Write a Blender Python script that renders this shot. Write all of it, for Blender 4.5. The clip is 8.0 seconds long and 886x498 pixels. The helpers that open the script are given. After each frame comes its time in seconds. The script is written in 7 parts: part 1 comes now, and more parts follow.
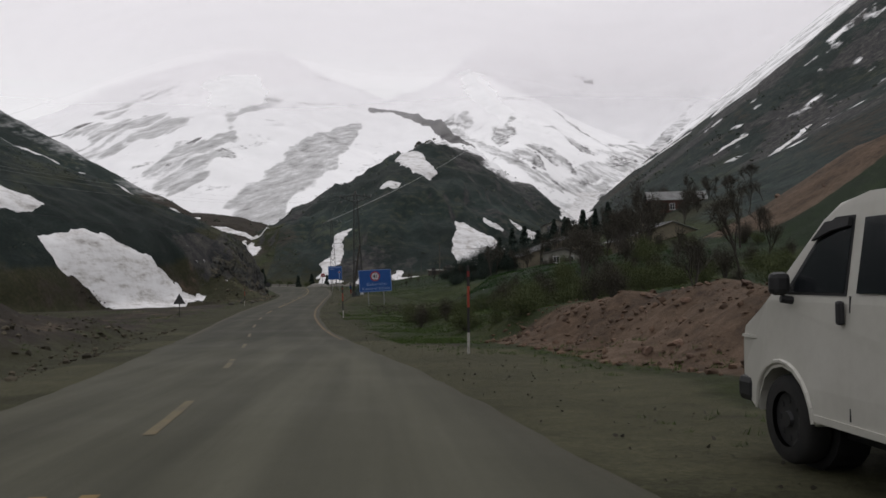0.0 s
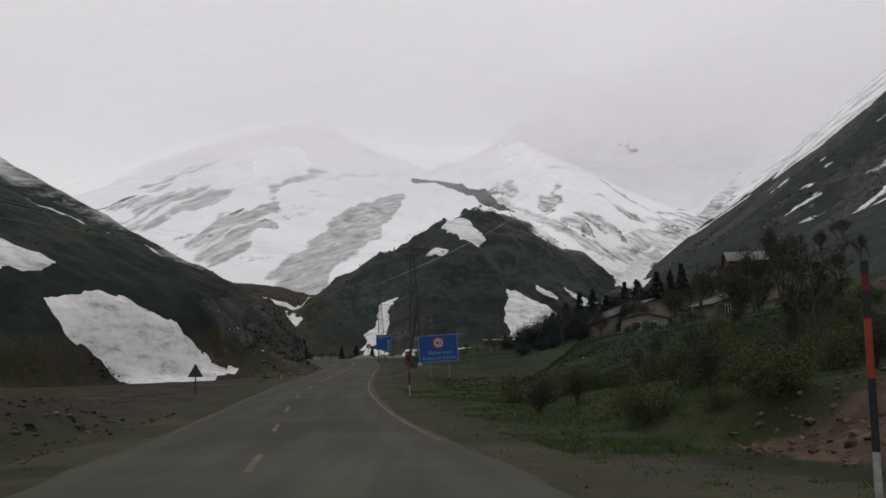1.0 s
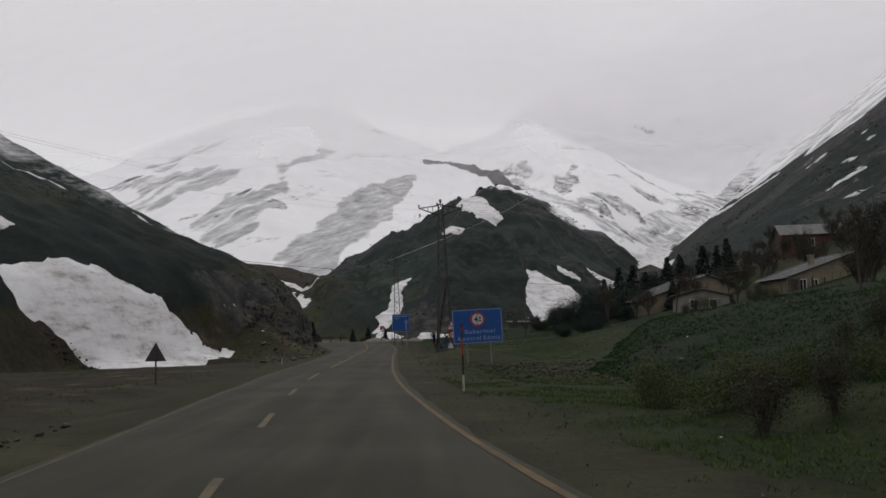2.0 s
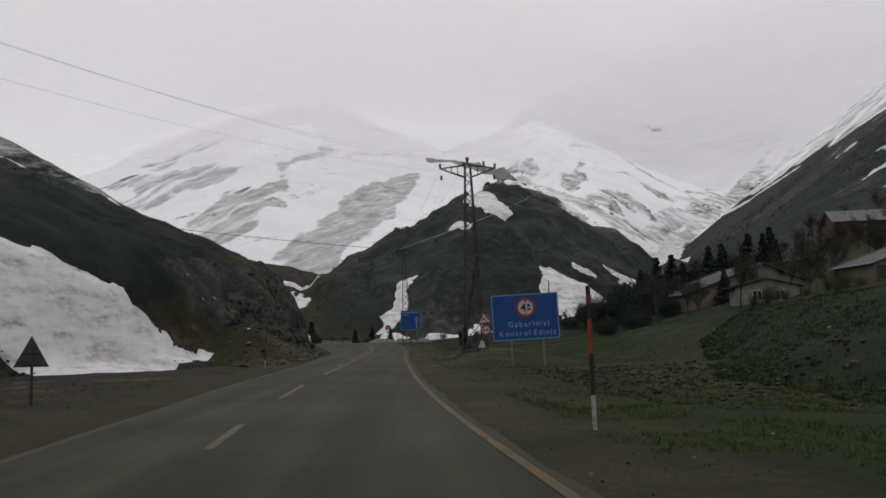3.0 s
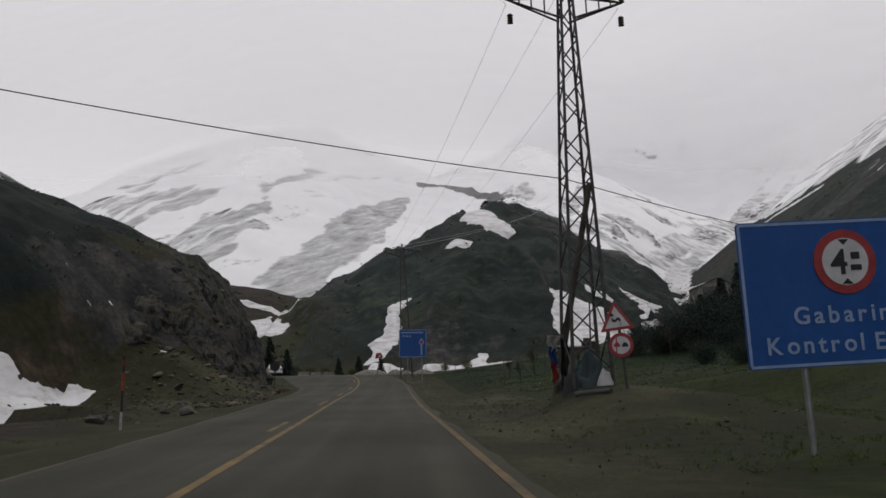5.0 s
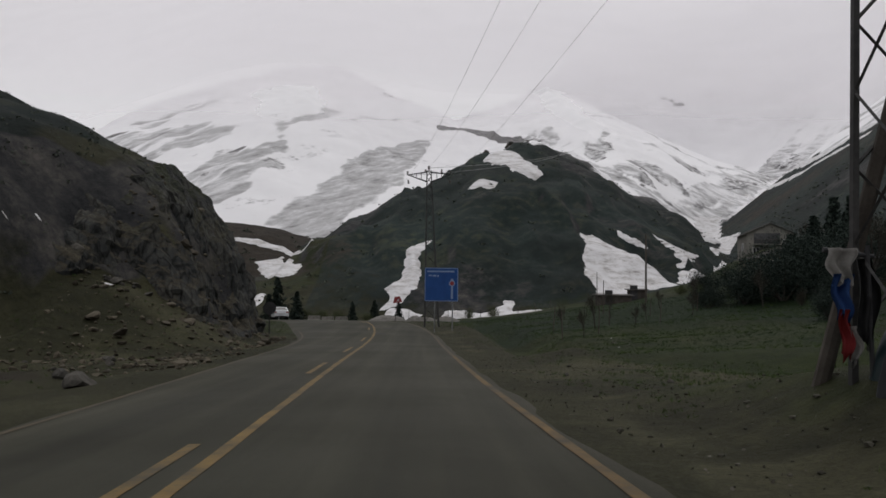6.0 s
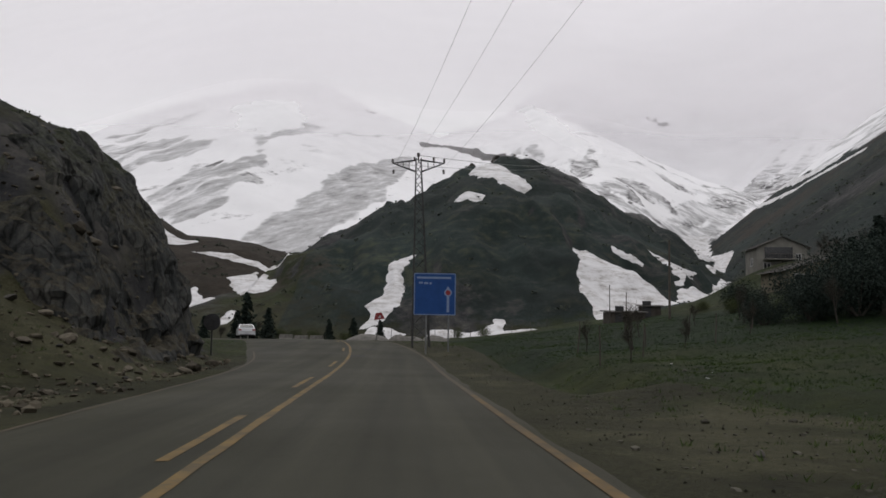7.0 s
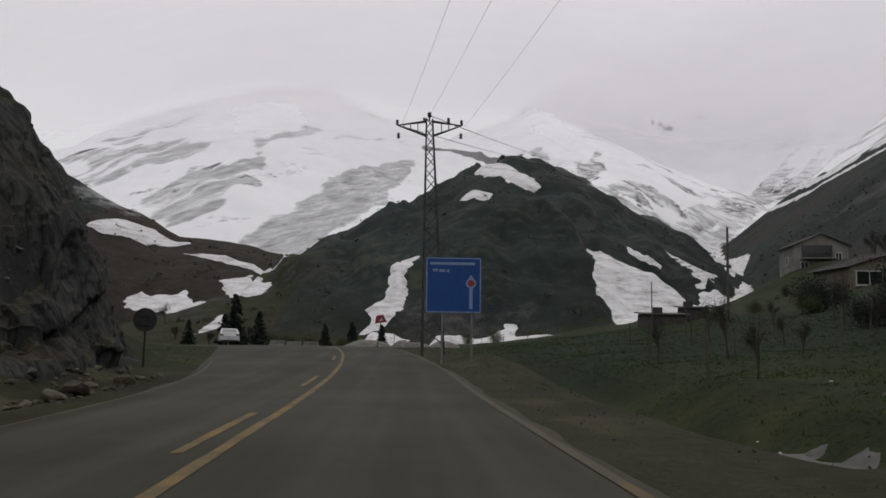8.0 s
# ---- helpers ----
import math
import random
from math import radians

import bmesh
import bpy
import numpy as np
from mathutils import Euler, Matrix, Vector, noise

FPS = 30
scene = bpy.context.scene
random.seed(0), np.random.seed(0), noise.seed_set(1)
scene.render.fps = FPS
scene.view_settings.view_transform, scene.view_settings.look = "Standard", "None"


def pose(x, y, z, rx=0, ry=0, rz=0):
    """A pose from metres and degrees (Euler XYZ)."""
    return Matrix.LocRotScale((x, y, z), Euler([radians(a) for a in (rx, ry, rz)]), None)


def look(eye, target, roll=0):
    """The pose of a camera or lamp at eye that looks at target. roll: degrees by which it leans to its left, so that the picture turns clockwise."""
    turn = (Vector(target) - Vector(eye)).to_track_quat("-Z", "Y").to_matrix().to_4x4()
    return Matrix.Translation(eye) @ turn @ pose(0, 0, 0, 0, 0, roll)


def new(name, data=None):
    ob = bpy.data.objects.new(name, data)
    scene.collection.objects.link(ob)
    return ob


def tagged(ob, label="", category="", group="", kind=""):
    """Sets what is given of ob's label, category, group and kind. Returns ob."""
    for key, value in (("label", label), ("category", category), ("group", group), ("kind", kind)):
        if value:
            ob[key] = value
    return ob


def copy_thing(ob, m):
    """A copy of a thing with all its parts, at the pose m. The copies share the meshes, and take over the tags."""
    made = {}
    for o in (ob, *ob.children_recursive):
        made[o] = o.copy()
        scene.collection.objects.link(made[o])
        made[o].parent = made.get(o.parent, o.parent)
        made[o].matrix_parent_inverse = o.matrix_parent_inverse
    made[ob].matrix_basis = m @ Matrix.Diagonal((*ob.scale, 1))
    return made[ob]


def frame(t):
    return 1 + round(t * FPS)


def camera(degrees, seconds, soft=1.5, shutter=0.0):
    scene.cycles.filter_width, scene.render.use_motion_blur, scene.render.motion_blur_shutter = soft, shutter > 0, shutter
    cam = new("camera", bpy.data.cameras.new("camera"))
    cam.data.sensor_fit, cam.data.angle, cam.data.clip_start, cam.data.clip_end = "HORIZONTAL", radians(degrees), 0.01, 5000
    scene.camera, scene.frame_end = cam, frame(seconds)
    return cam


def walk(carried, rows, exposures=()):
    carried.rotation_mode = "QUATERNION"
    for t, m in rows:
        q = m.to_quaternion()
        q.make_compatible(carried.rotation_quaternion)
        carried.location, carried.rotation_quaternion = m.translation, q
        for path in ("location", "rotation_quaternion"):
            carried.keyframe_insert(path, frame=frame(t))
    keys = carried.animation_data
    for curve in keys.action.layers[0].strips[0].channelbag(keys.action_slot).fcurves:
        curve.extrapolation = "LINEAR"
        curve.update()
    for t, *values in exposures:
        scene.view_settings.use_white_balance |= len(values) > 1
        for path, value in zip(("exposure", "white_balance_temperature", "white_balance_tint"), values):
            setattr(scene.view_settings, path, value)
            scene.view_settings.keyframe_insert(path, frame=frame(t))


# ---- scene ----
cam = camera(54.0, 8.0, soft=1.6)
PATH = [
    (0, (2.473, 1.949, 2.429), (2.641, 3.941, 2.494), -0.9),
    (0.5, (1.83, 9.576, 2.154), (1.903, 11.572, 2.259), -0.8),
    (1, (0.856, 16.531, 1.958), (0.932, 18.516, 2.192), -1.1),
    (1.2, (0.55, 19.34, 1.897), (0.587, 21.326, 2.129), 0.4),
    (2.3, (-0.917, 34.925, 1.379), (-0.86, 36.917, 1.553), -1.2),
    (2.5, (-1.14, 37.764, 1.247), (-1.084, 39.757, 1.406), -0.6),
    (2.7, (-1.317, 40.632, 1.288), (-1.373, 42.615, 1.54), 0.3),
    (3, (-1.695, 44.885, 1.277), (-1.646, 46.874, 1.483), -1.1),
    (3.5, (-2.211, 51.718, 1.218), (-2.17, 53.706, 1.432), -1.3),
    (4, (-2.781, 58.395, 1.197), (-2.77, 60.376, 1.469), -1.5),
    (4.2, (-2.894, 61.035, 1.148), (-2.853, 63.014, 1.435), -1.9),
    (5.5, (-3.611, 78.905, 1.189), (-3.526, 80.887, 1.441), -0.7),
    (6, (-4.068, 85.25, 1.239), (-4.029, 87.243, 1.398), 0.5),
    (6.5, (-4.377, 91.023, 1.324), (-4.366, 93.015, 1.498), 1.9),
    (7, (-4.479, 96.494, 1.118), (-4.398, 98.482, 1.324), 0.7),
    (7.5, (-4.714, 102.165, 1.141), (-4.742, 104.145, 1.42), 1.2),
    (8, (-4.794, 107.279, 1.039), (-4.717, 109.266, 1.261), 0.7),
]
walk(cam, [(t, look(eye, target, roll)) for t, eye, target, roll in PATH], ((0, 0.28), (0.5, 0.2), (1.0, 0.05), (1.5, 0.0), (6.0, 0.0), (6.5, 0.03), (7.0, 0.16), (7.5, 0.04), (8.0, 0.02)))

# ---- light: an even overcast sky and a faint, very wide sun behind the cloud ----
world = bpy.data.worlds.new("overcast_sky")
scene.world = world
world.use_nodes = True
wn, wl = world.node_tree.nodes, world.node_tree.links
wn.clear()
sky = wn.new("ShaderNodeTexSky")
sky.sky_type = "NISHITA"
sky.sun_disc = False
sky.sun_elevation, sky.sun_rotation = radians(48), radians(200)
grey = wn.new("ShaderNodeHueSaturation")
grey.inputs["Saturation"].default_value = 0.12
cloud = wn.new("ShaderNodeMix")
cloud.data_type = "RGBA"
cloud.inputs[0].default_value = 0.88
bg = wn.new("ShaderNodeBackground")
wout = wn.new("ShaderNodeOutputWorld")
wtc = wn.new("ShaderNodeTexCoord")
wno = wn.new("ShaderNodeTexNoise")
wno.inputs["Scale"].default_value = 2.2
wno.inputs["Detail"].default_value = 4.0
wramp = wn.new("ShaderNodeValToRGB")
wramp.color_ramp.elements[0].position, wramp.color_ramp.elements[0].color = 0.25, (6.68, 6.57, 6.76, 1)
wramp.color_ramp.elements[1].position, wramp.color_ramp.elements[1].color = 0.75, (7.37, 7.24, 7.46, 1)
wl.new(wtc.outputs["Generated"], wno.inputs["Vector"])
wl.new(wno.outputs["Fac"], wramp.inputs["Fac"])
wl.new(sky.outputs[0], grey.inputs["Color"])
wl.new(grey.outputs[0], cloud.inputs[6])
wl.new(wramp.outputs[0], cloud.inputs[7])
wl.new(cloud.outputs[2], bg.inputs["Color"])
bg.inputs["Strength"].default_value = 0.1
wl.new(bg.outputs[0], wout.inputs["Surface"])

sun = new("sun", bpy.data.lights.new("sun", "SUN"))
sun.data.energy, sun.data.angle, sun.data.color = 0.5, radians(40), (1.0, 0.98, 0.94)
sun.matrix_world = look((0, 0, 200), (-40, -110, 0))

# ---- materials ----
def shader(name):
    m = bpy.data.materials.new(name)
    m.use_nodes = True
    n, l = m.node_tree.nodes, m.node_tree.links
    return m, n, l, n["Principled BSDF"]


def tex(n, l, scale, vec=None, detail=5.0, rough=0.6):
    t = n.new("ShaderNodeTexNoise")
    t.inputs["Scale"].default_value, t.inputs["Detail"].default_value, t.inputs["Roughness"].default_value = scale, detail, rough
    if vec is not None:
        l.new(vec, t.inputs["Vector"])
    return t.outputs["Fac"]


def ramp(n, l, fac, stops):
    r = n.new("ShaderNodeValToRGB")
    while len(r.color_ramp.elements) < len(stops):
        r.color_ramp.elements.new(0.5)
    for e, (p, c) in zip(r.color_ramp.elements, stops):
        e.position, e.color = p, (*c, 1) if len(c) == 3 else c
    l.new(fac, r.inputs["Fac"])
    return r.outputs["Color"]


def blend(n, l, fac, a, b):
    x = n.new("ShaderNodeMix")
    x.data_type = "RGBA"
    for sock, v in ((x.inputs[0], fac), (x.inputs[6], a), (x.inputs[7], b)):
        if isinstance(v, bpy.types.NodeSocket):
            l.new(v, sock)
        else:
            sock.default_value = (*v, 1) if isinstance(v, tuple) else v
    return x.outputs[2]


def calc(n, l, op, a, b=0.5, c=None):
    x = n.new("ShaderNodeMath")
    x.operation = op
    for sock, v in zip(x.inputs, (a, b, c)):
        if isinstance(v, bpy.types.NodeSocket):
            l.new(v, sock)
        elif v is not None:
            sock.default_value = v
    return x.outputs[0]


def bumped(n, l, bsdf, h, strength, distance):
    b = n.new("ShaderNodeBump")
    b.inputs["Strength"].default_value, b.inputs["Distance"].default_value = strength, distance
    l.new(h, b.inputs["Height"])
    l.new(b.outputs[0], bsdf.inputs["Normal"])


def mat(name, a, b, scale=4.0, rough=0.8, bump=0.3, metal=0.0, vary=0.0, spec=0.3, fine=9.0, depth=0.01):
    """A surface of two colours: broad stains, fine grain, relief, and its own shade for each piece."""
    m, n, l, p = shader(name)
    tc = n.new("ShaderNodeTexCoord").outputs["Object"]
    broad, grain = tex(n, l, scale, tc, 4), tex(n, l, scale * fine, tc, 6, 0.7)
    both = calc(n, l, "ADD", calc(n, l, "MULTIPLY", broad, 0.65), calc(n, l, "MULTIPLY", grain, 0.35))
    colour = ramp(n, l, both, ((0.36, a), (0.64, b)))
    if vary:
        info = n.new("ShaderNodeObjectInfo").outputs["Random"]
        hsv = n.new("ShaderNodeHueSaturation")
        l.new(calc(n, l, "MULTIPLY_ADD", info, 2 * vary, 1 - vary), hsv.inputs["Value"])
        l.new(colour, hsv.inputs["Color"])
        colour = hsv.outputs[0]
    l.new(colour, p.inputs["Base Color"])
    l.new(calc(n, l, "MULTIPLY_ADD", grain, 0.25, rough - 0.12), p.inputs["Roughness"])
    p.inputs["Metallic"].default_value, p.inputs["Specular IOR Level"].default_value = metal, spec
    if bump:
        bumped(n, l, p, both, bump, depth)
    return m


def foliage_mat(name, a, b):
    """Leaves and twigs: each clump a little different."""
    m, n, l, p = shader(name)
    isle = n.new("ShaderNodeNewGeometry").outputs["Random Per Island"]
    l.new(ramp(n, l, isle, ((0.1, a), (0.9, b))), p.inputs["Base Color"])
    p.inputs["Roughness"].default_value, p.inputs["Specular IOR Level"].default_value = 0.85, 0.15
    return m


def ground_material():
    m, n, l, p = shader("ground")
    pos = n.new("ShaderNodeNewGeometry").outputs["Position"]

    def attr(name):
        a = n.new("ShaderNodeAttribute")
        a.attribute_name = name
        return a.outputs["Fac"]

    def mapped(sx, sy, sz, rz=0.0):
        v = n.new("ShaderNodeMapping")
        v.inputs["Scale"].default_value, v.inputs["Rotation"].default_value = (sx, sy, sz), (0, rz, 0)
        l.new(pos, v.inputs["Vector"])
        return v.outputs[0]

    def grained(long, across, angle):
        """Coordinates for streaks that rise to the right."""
        v = n.new("ShaderNodeMapping")
        v.vector_type = "TEXTURE"
        v.inputs["Scale"].default_value, v.inputs["Rotation"].default_value = (long, long * 1.5, across), (0, angle, 0)
        l.new(pos, v.inputs["Vector"])
        return v.outputs[0]

    def gate(a, noise_out, amount, lo, hi):
        """A zone with a broken edge."""
        v = calc(n, l, "ADD", a, calc(n, l, "MULTIPLY_ADD", noise_out, amount, -amount * 0.5))
        r = n.new("ShaderNodeMapRange")
        r.interpolation_type = "SMOOTHSTEP"
        r.inputs["From Min"].default_value, r.inputs["From Max"].default_value = lo, hi
        l.new(v, r.inputs["Value"])
        return r.outputs[0]

    wide, mid, fine_n, grit = tex(n, l, 0.045, pos, 5), tex(n, l, 0.35, pos, 6), tex(n, l, 2.6, pos, 6, 0.7), tex(n, l, 14, pos, 5, 0.75)
    mixed = calc(n, l, "ADD", calc(n, l, "MULTIPLY", mid, 0.5), calc(n, l, "MULTIPLY", fine_n, 0.5))
    brown = ramp(n, l, mixed, ((0.36, (0.0142, 0.0147, 0.007)), (0.5, (0.0278, 0.0282, 0.0132)), (0.66, (0.053, 0.0505, 0.0255))))
    green = ramp(n, l, mixed, ((0.36, (0.0062, 0.0112, 0.0017)), (0.52, (0.0155, 0.0245, 0.0035)), (0.7, (0.039, 0.05, 0.0088))))
    straw = ramp(n, l, mixed, ((0.36, (0.0095, 0.0135, 0.003)), (0.52, (0.0205, 0.0268, 0.0062)), (0.7, (0.046, 0.052, 0.014))))
    green = blend(n, l, gate(tex(n, l, 0.16, pos, 4, 0.6), mid, 0.7, 0.46, 0.64), green, straw)
    lush = ramp(n, l, mixed, ((0.36, (0.0036, 0.0086, 0.0024)), (0.52, (0.0074, 0.0172, 0.0042)), (0.7, (0.0185, 0.034, 0.0085))))
    green = blend(n, l, gate(attr("lush"), mid, 0.9, 0.35, 0.65), green, lush)
    base = blend(n, l, gate(attr("grass"), mid, 1.2, 0.3, 0.7), brown, green)
    heath = ramp(n, l, mixed, ((0.36, (0.0068, 0.012, 0.0112)), (0.5, (0.0125, 0.0208, 0.019)), (0.68, (0.0305, 0.041, 0.036))))
    heath = blend(n, l, gate(wide, mid, 0.9, 0.52, 0.74), heath, ramp(n, l, mixed, ((0.36, (0.0135, 0.0182, 0.0115)), (0.66, (0.041, 0.0475, 0.0315)))))
    patchy = n.new("ShaderNodeHueSaturation")
    big = calc(n, l, "ADD", calc(n, l, "MULTIPLY", tex(n, l, 0.018, pos, 3, 0.55), 0.6), calc(n, l, "MULTIPLY", tex(n, l, 0.11, mapped(1, 0.5, 1.6, 0.6), 5, 0.65), 0.4))
    l.new(calc(n, l, "MULTIPLY_ADD", big, 3.0, -0.55), patchy.inputs["Value"])
    l.new(heath, patchy.inputs["Color"])
    heath = patchy.outputs[0]
    base = blend(n, l, gate(attr("heath"), mid, 0.8, 0.35, 0.65), base, heath)
    umber = ramp(n, l, mixed, ((0.36, (0.014, 0.0115, 0.0088)), (0.5, (0.0265, 0.0213, 0.0158)), (0.66, (0.05, 0.041, 0.031))))
    base = blend(n, l, gate(attr("umber"), mid, 1.0, 0.35, 0.65), base, umber)
    soil = ramp(n, l, mixed, ((0.38, (0.036, 0.0235, 0.015)), (0.51, (0.078, 0.0515, 0.034)), (0.66, (0.142, 0.1, 0.07))))
    base = blend(n, l, gate(attr("soil"), mid, 0.9, 0.4, 0.6), base, soil)
    rock = ramp(n, l, calc(n, l, "ADD", calc(n, l, "MULTIPLY", tex(n, l, 0.5, mapped(1, 1, 0.45), 7, 0.7), 0.7), calc(n, l, "MULTIPLY", fine_n, 0.3)),
                ((0.38, (0.014, 0.015, 0.017)), (0.5, (0.036, 0.036, 0.037)), (0.6, (0.075, 0.07, 0.064)), (0.72, (0.15, 0.135, 0.12))))
    base = blend(n, l, gate(attr("rock"), mid, 0.9, 0.35, 0.65), base, rock)
    gravel = ramp(n, l, calc(n, l, "ADD", calc(n, l, "MULTIPLY", grit, 0.6), calc(n, l, "MULTIPLY", mid, 0.4)), ((0.36, (0.0165, 0.0168, 0.0078)), (0.5, (0.0305, 0.0305, 0.0142)), (0.68, (0.066, 0.065, 0.0355))))
    base = blend(n, l, gate(attr("gravel"), mid, 0.9, 0.35, 0.65), base, gravel)
    dusty = ramp(n, l, calc(n, l, "ADD", calc(n, l, "MULTIPLY", grit, 0.45), calc(n, l, "MULTIPLY", mixed, 0.55)), ((0.36, (0.026, 0.0257, 0.0132)), (0.5, (0.048, 0.0468, 0.0245)), (0.66, (0.088, 0.0845, 0.0475))))
    base = blend(n, l, gate(attr("dusty"), mid, 1.0, 0.35, 0.65), base, dusty)
    scree = ramp(n, l, tex(n, l, 0.06, mapped(1, 0.6, 1.6, -0.5), 7, 0.65), ((0.35, (0.06, 0.058, 0.06)), (0.6, (0.17, 0.165, 0.165))))
    base = blend(n, l, gate(attr("upland"), mid, 0.4, 0.3, 0.7), base, scree)
    drift = calc(n, l, "ADD", calc(n, l, "MULTIPLY", tex(n, l, 1.0, grained(30, 8, -0.5), 9, 0.7), 0.75), calc(n, l, "MULTIPLY", mid, 0.25))
    white = ramp(n, l, wide, ((0.3, (0.83, 0.825, 0.84)), (0.7, (0.9, 0.895, 0.91))))
    base = blend(n, l, gate(attr("snow"), drift, 1.9, 0.36, 0.62), base, white)
    dusting = tex(n, l, 1.0, grained(13, 2.8, -0.5), 9, 0.74)
    fall = tex(n, l, 1.0, grained(15, 4, 0.6), 8, 0.7)
    east = n.new("ShaderNodeSeparateXYZ")
    l.new(pos, east.inputs[0])
    dusting = blend(n, l, gate(east.outputs[0], mid, 20.0, 30, 60), dusting, calc(n, l, "MULTIPLY_ADD", fall, 1.5, -0.18))
    thin = ramp(n, l, dusting, ((0.3, (0.17, 0.166, 0.166)), (0.42, (0.38, 0.376, 0.38)), (0.54, (0.52, 0.518, 0.526)), (0.68, (0.78, 0.775, 0.79))))
    base = blend(n, l, gate(attr("thin"), drift, 1.5, 0.25, 0.7), base, thin)
    l.new(base, p.inputs["Base Color"])
    p.inputs["Roughness"].default_value, p.inputs["Specular IOR Level"].default_value = 0.9, 0.15
    h = calc(n, l, "ADD", calc(n, l, "MULTIPLY", fine_n, 0.6), calc(n, l, "MULTIPLY", grit, 0.4))
    bumped(n, l, p, calc(n, l, "ADD", h, mid), 0.7, 0.25)
    return m


def asphalt_material():
    m, n, l, p = shader("asphalt")
    pos = n.new("ShaderNodeNewGeometry").outputs["Position"]
    lane = n.new("ShaderNodeAttribute")
    lane.attribute_name = "wear_tone"
    stretch = n.new("ShaderNodeMapping")
    stretch.inputs["Scale"].default_value = (1.5, 0.026, 1)
    l.new(pos, stretch.inputs["Vector"])
    streak, patch, grit = tex(n, l, 1.0, stretch.outputs[0], 5), tex(n, l, 0.22, pos, 4), tex(n, l, 38, pos, 4, 0.8)
    v = calc(n, l, "ADD", calc(n, l, "MULTIPLY", streak, 0.58), calc(n, l, "ADD", calc(n, l, "MULTIPLY", patch, 0.17), calc(n, l, "MULTIPLY", grit, 0.25)))
    v = calc(n, l, "ADD", v, calc(n, l, "MULTIPLY", lane.outputs["Fac"], 0.1))
    l.new(ramp(n, l, v, ((0.38, (0.0158, 0.016, 0.0096)), (0.52, (0.0262, 0.0262, 0.0165)), (0.68, (0.043, 0.0424, 0.028)), (0.86, (0.069, 0.0675, 0.047)))), p.inputs["Base Color"])
    tar = p.inputs["Base Color"].links[0].from_socket
    rim = n.new("ShaderNodeAttribute")
    rim.attribute_name = "rim"
    dirt = ramp(n, l, grit, ((0.36, (0.0205, 0.0195, 0.0115)), (0.66, (0.055, 0.051, 0.033))))
    over = calc(n, l, "ADD", rim.outputs["Fac"], calc(n, l, "MULTIPLY_ADD", tex(n, l, 0.9, pos, 6, 0.7), 1.4, -0.75))
    over = calc(n, l, "MULTIPLY", over, 0.8)
    over.node.use_clamp = True
    l.new(blend(n, l, over, tar, dirt), p.inputs["Base Color"])
    l.new(calc(n, l, "MULTIPLY_ADD", patch, -0.25, 0.9), p.inputs["Roughness"])
    p.inputs["Specular IOR Level"].default_value = 0.14
    bumped(n, l, p, grit, 0.5, 0.006)
    return m


def snow_material():
    m, n, l, p = shader("old_snow")
    pos = n.new("ShaderNodeNewGeometry").outputs["Position"]
    stretch = n.new("ShaderNodeMapping")
    stretch.inputs["Scale"].default_value, stretch.inputs["Rotation"].default_value = (0.25, 0.25, 1.0), (0, 0.35, 0)
    l.new(pos, stretch.inputs["Vector"])
    dirt, grain = tex(n, l, 1.1, stretch.outputs[0], 7, 0.65), tex(n, l, 1.6, pos, 6, 0.7)
    l.new(ramp(n, l, calc(n, l, "MULTIPLY_ADD", grain, 0.3, calc(n, l, "MULTIPLY", dirt, 0.7)), ((0.35, (0.27, 0.255, 0.245)), (0.43, (0.5, 0.485, 0.48)), (0.5, (0.64, 0.63, 0.64)), (0.6, (0.72, 0.715, 0.73)))), p.inputs["Base Color"])
    p.inputs["Roughness"].default_value, p.inputs["Specular IOR Level"].default_value = 0.7, 0.2
    bumped(n, l, p, grain, 0.6, 0.12)
    return m


GROUND, ASPHALT, SNOW = ground_material(), asphalt_material(), snow_material()
FADED = mat("faded_pale_paint", (0.05, 0.045, 0.028), (0.125, 0.095, 0.045), 1.2, 0.8, 0.1, fine=14)
YELLOW = mat("worn_yellow_paint", (0.056, 0.046, 0.026), (0.2, 0.124, 0.031), 1.2, 0.8, 0.1, fine=14)
GALV = mat("galvanised_steel", (0.16, 0.165, 0.17), (0.3, 0.305, 0.31), 6, 0.5, 0.05, 0.6)
DARK_STEEL = mat("weathered_steel", (0.035, 0.035, 0.036), (0.075, 0.073, 0.07), 6, 0.65, 0.1, 0.3)
PORCELAIN = mat("brown_insulator", (0.03, 0.02, 0.016), (0.05, 0.032, 0.024), 8, 0.3, 0.0)
WIRE = mat("aluminium_cable", (0.3, 0.3, 0.3), (0.42, 0.42, 0.42), 8, 0.6, 0.0, 0.1)
BLUE = mat("blue_sign_face", (0.004, 0.046, 0.19), (0.008, 0.066, 0.25), 2, 0.5, 0.0)
WHITE_SHEET = mat("white_sign_face", (0.36, 0.36, 0.38), (0.48, 0.48, 0.5), 5, 0.5, 0.0)
PALE_BLUE = mat("pale_blue_sign_print", (0.14, 0.22, 0.38), (0.24, 0.31, 0.46), 5, 0.5, 0.0)
RED_SHEET = mat("red_sign_face", (0.2, 0.022, 0.027), (0.28, 0.036, 0.038), 5, 0.5, 0.0)
BLACK_SHEET = mat("black_sign_print", (0.012, 0.012, 0.013), (0.02, 0.02, 0.02), 5, 0.5, 0.0)
GREY_BACK = mat("sign_back", (0.03, 0.03, 0.032), (0.055, 0.055, 0.057), 5, 0.7, 0.05, 0.0)

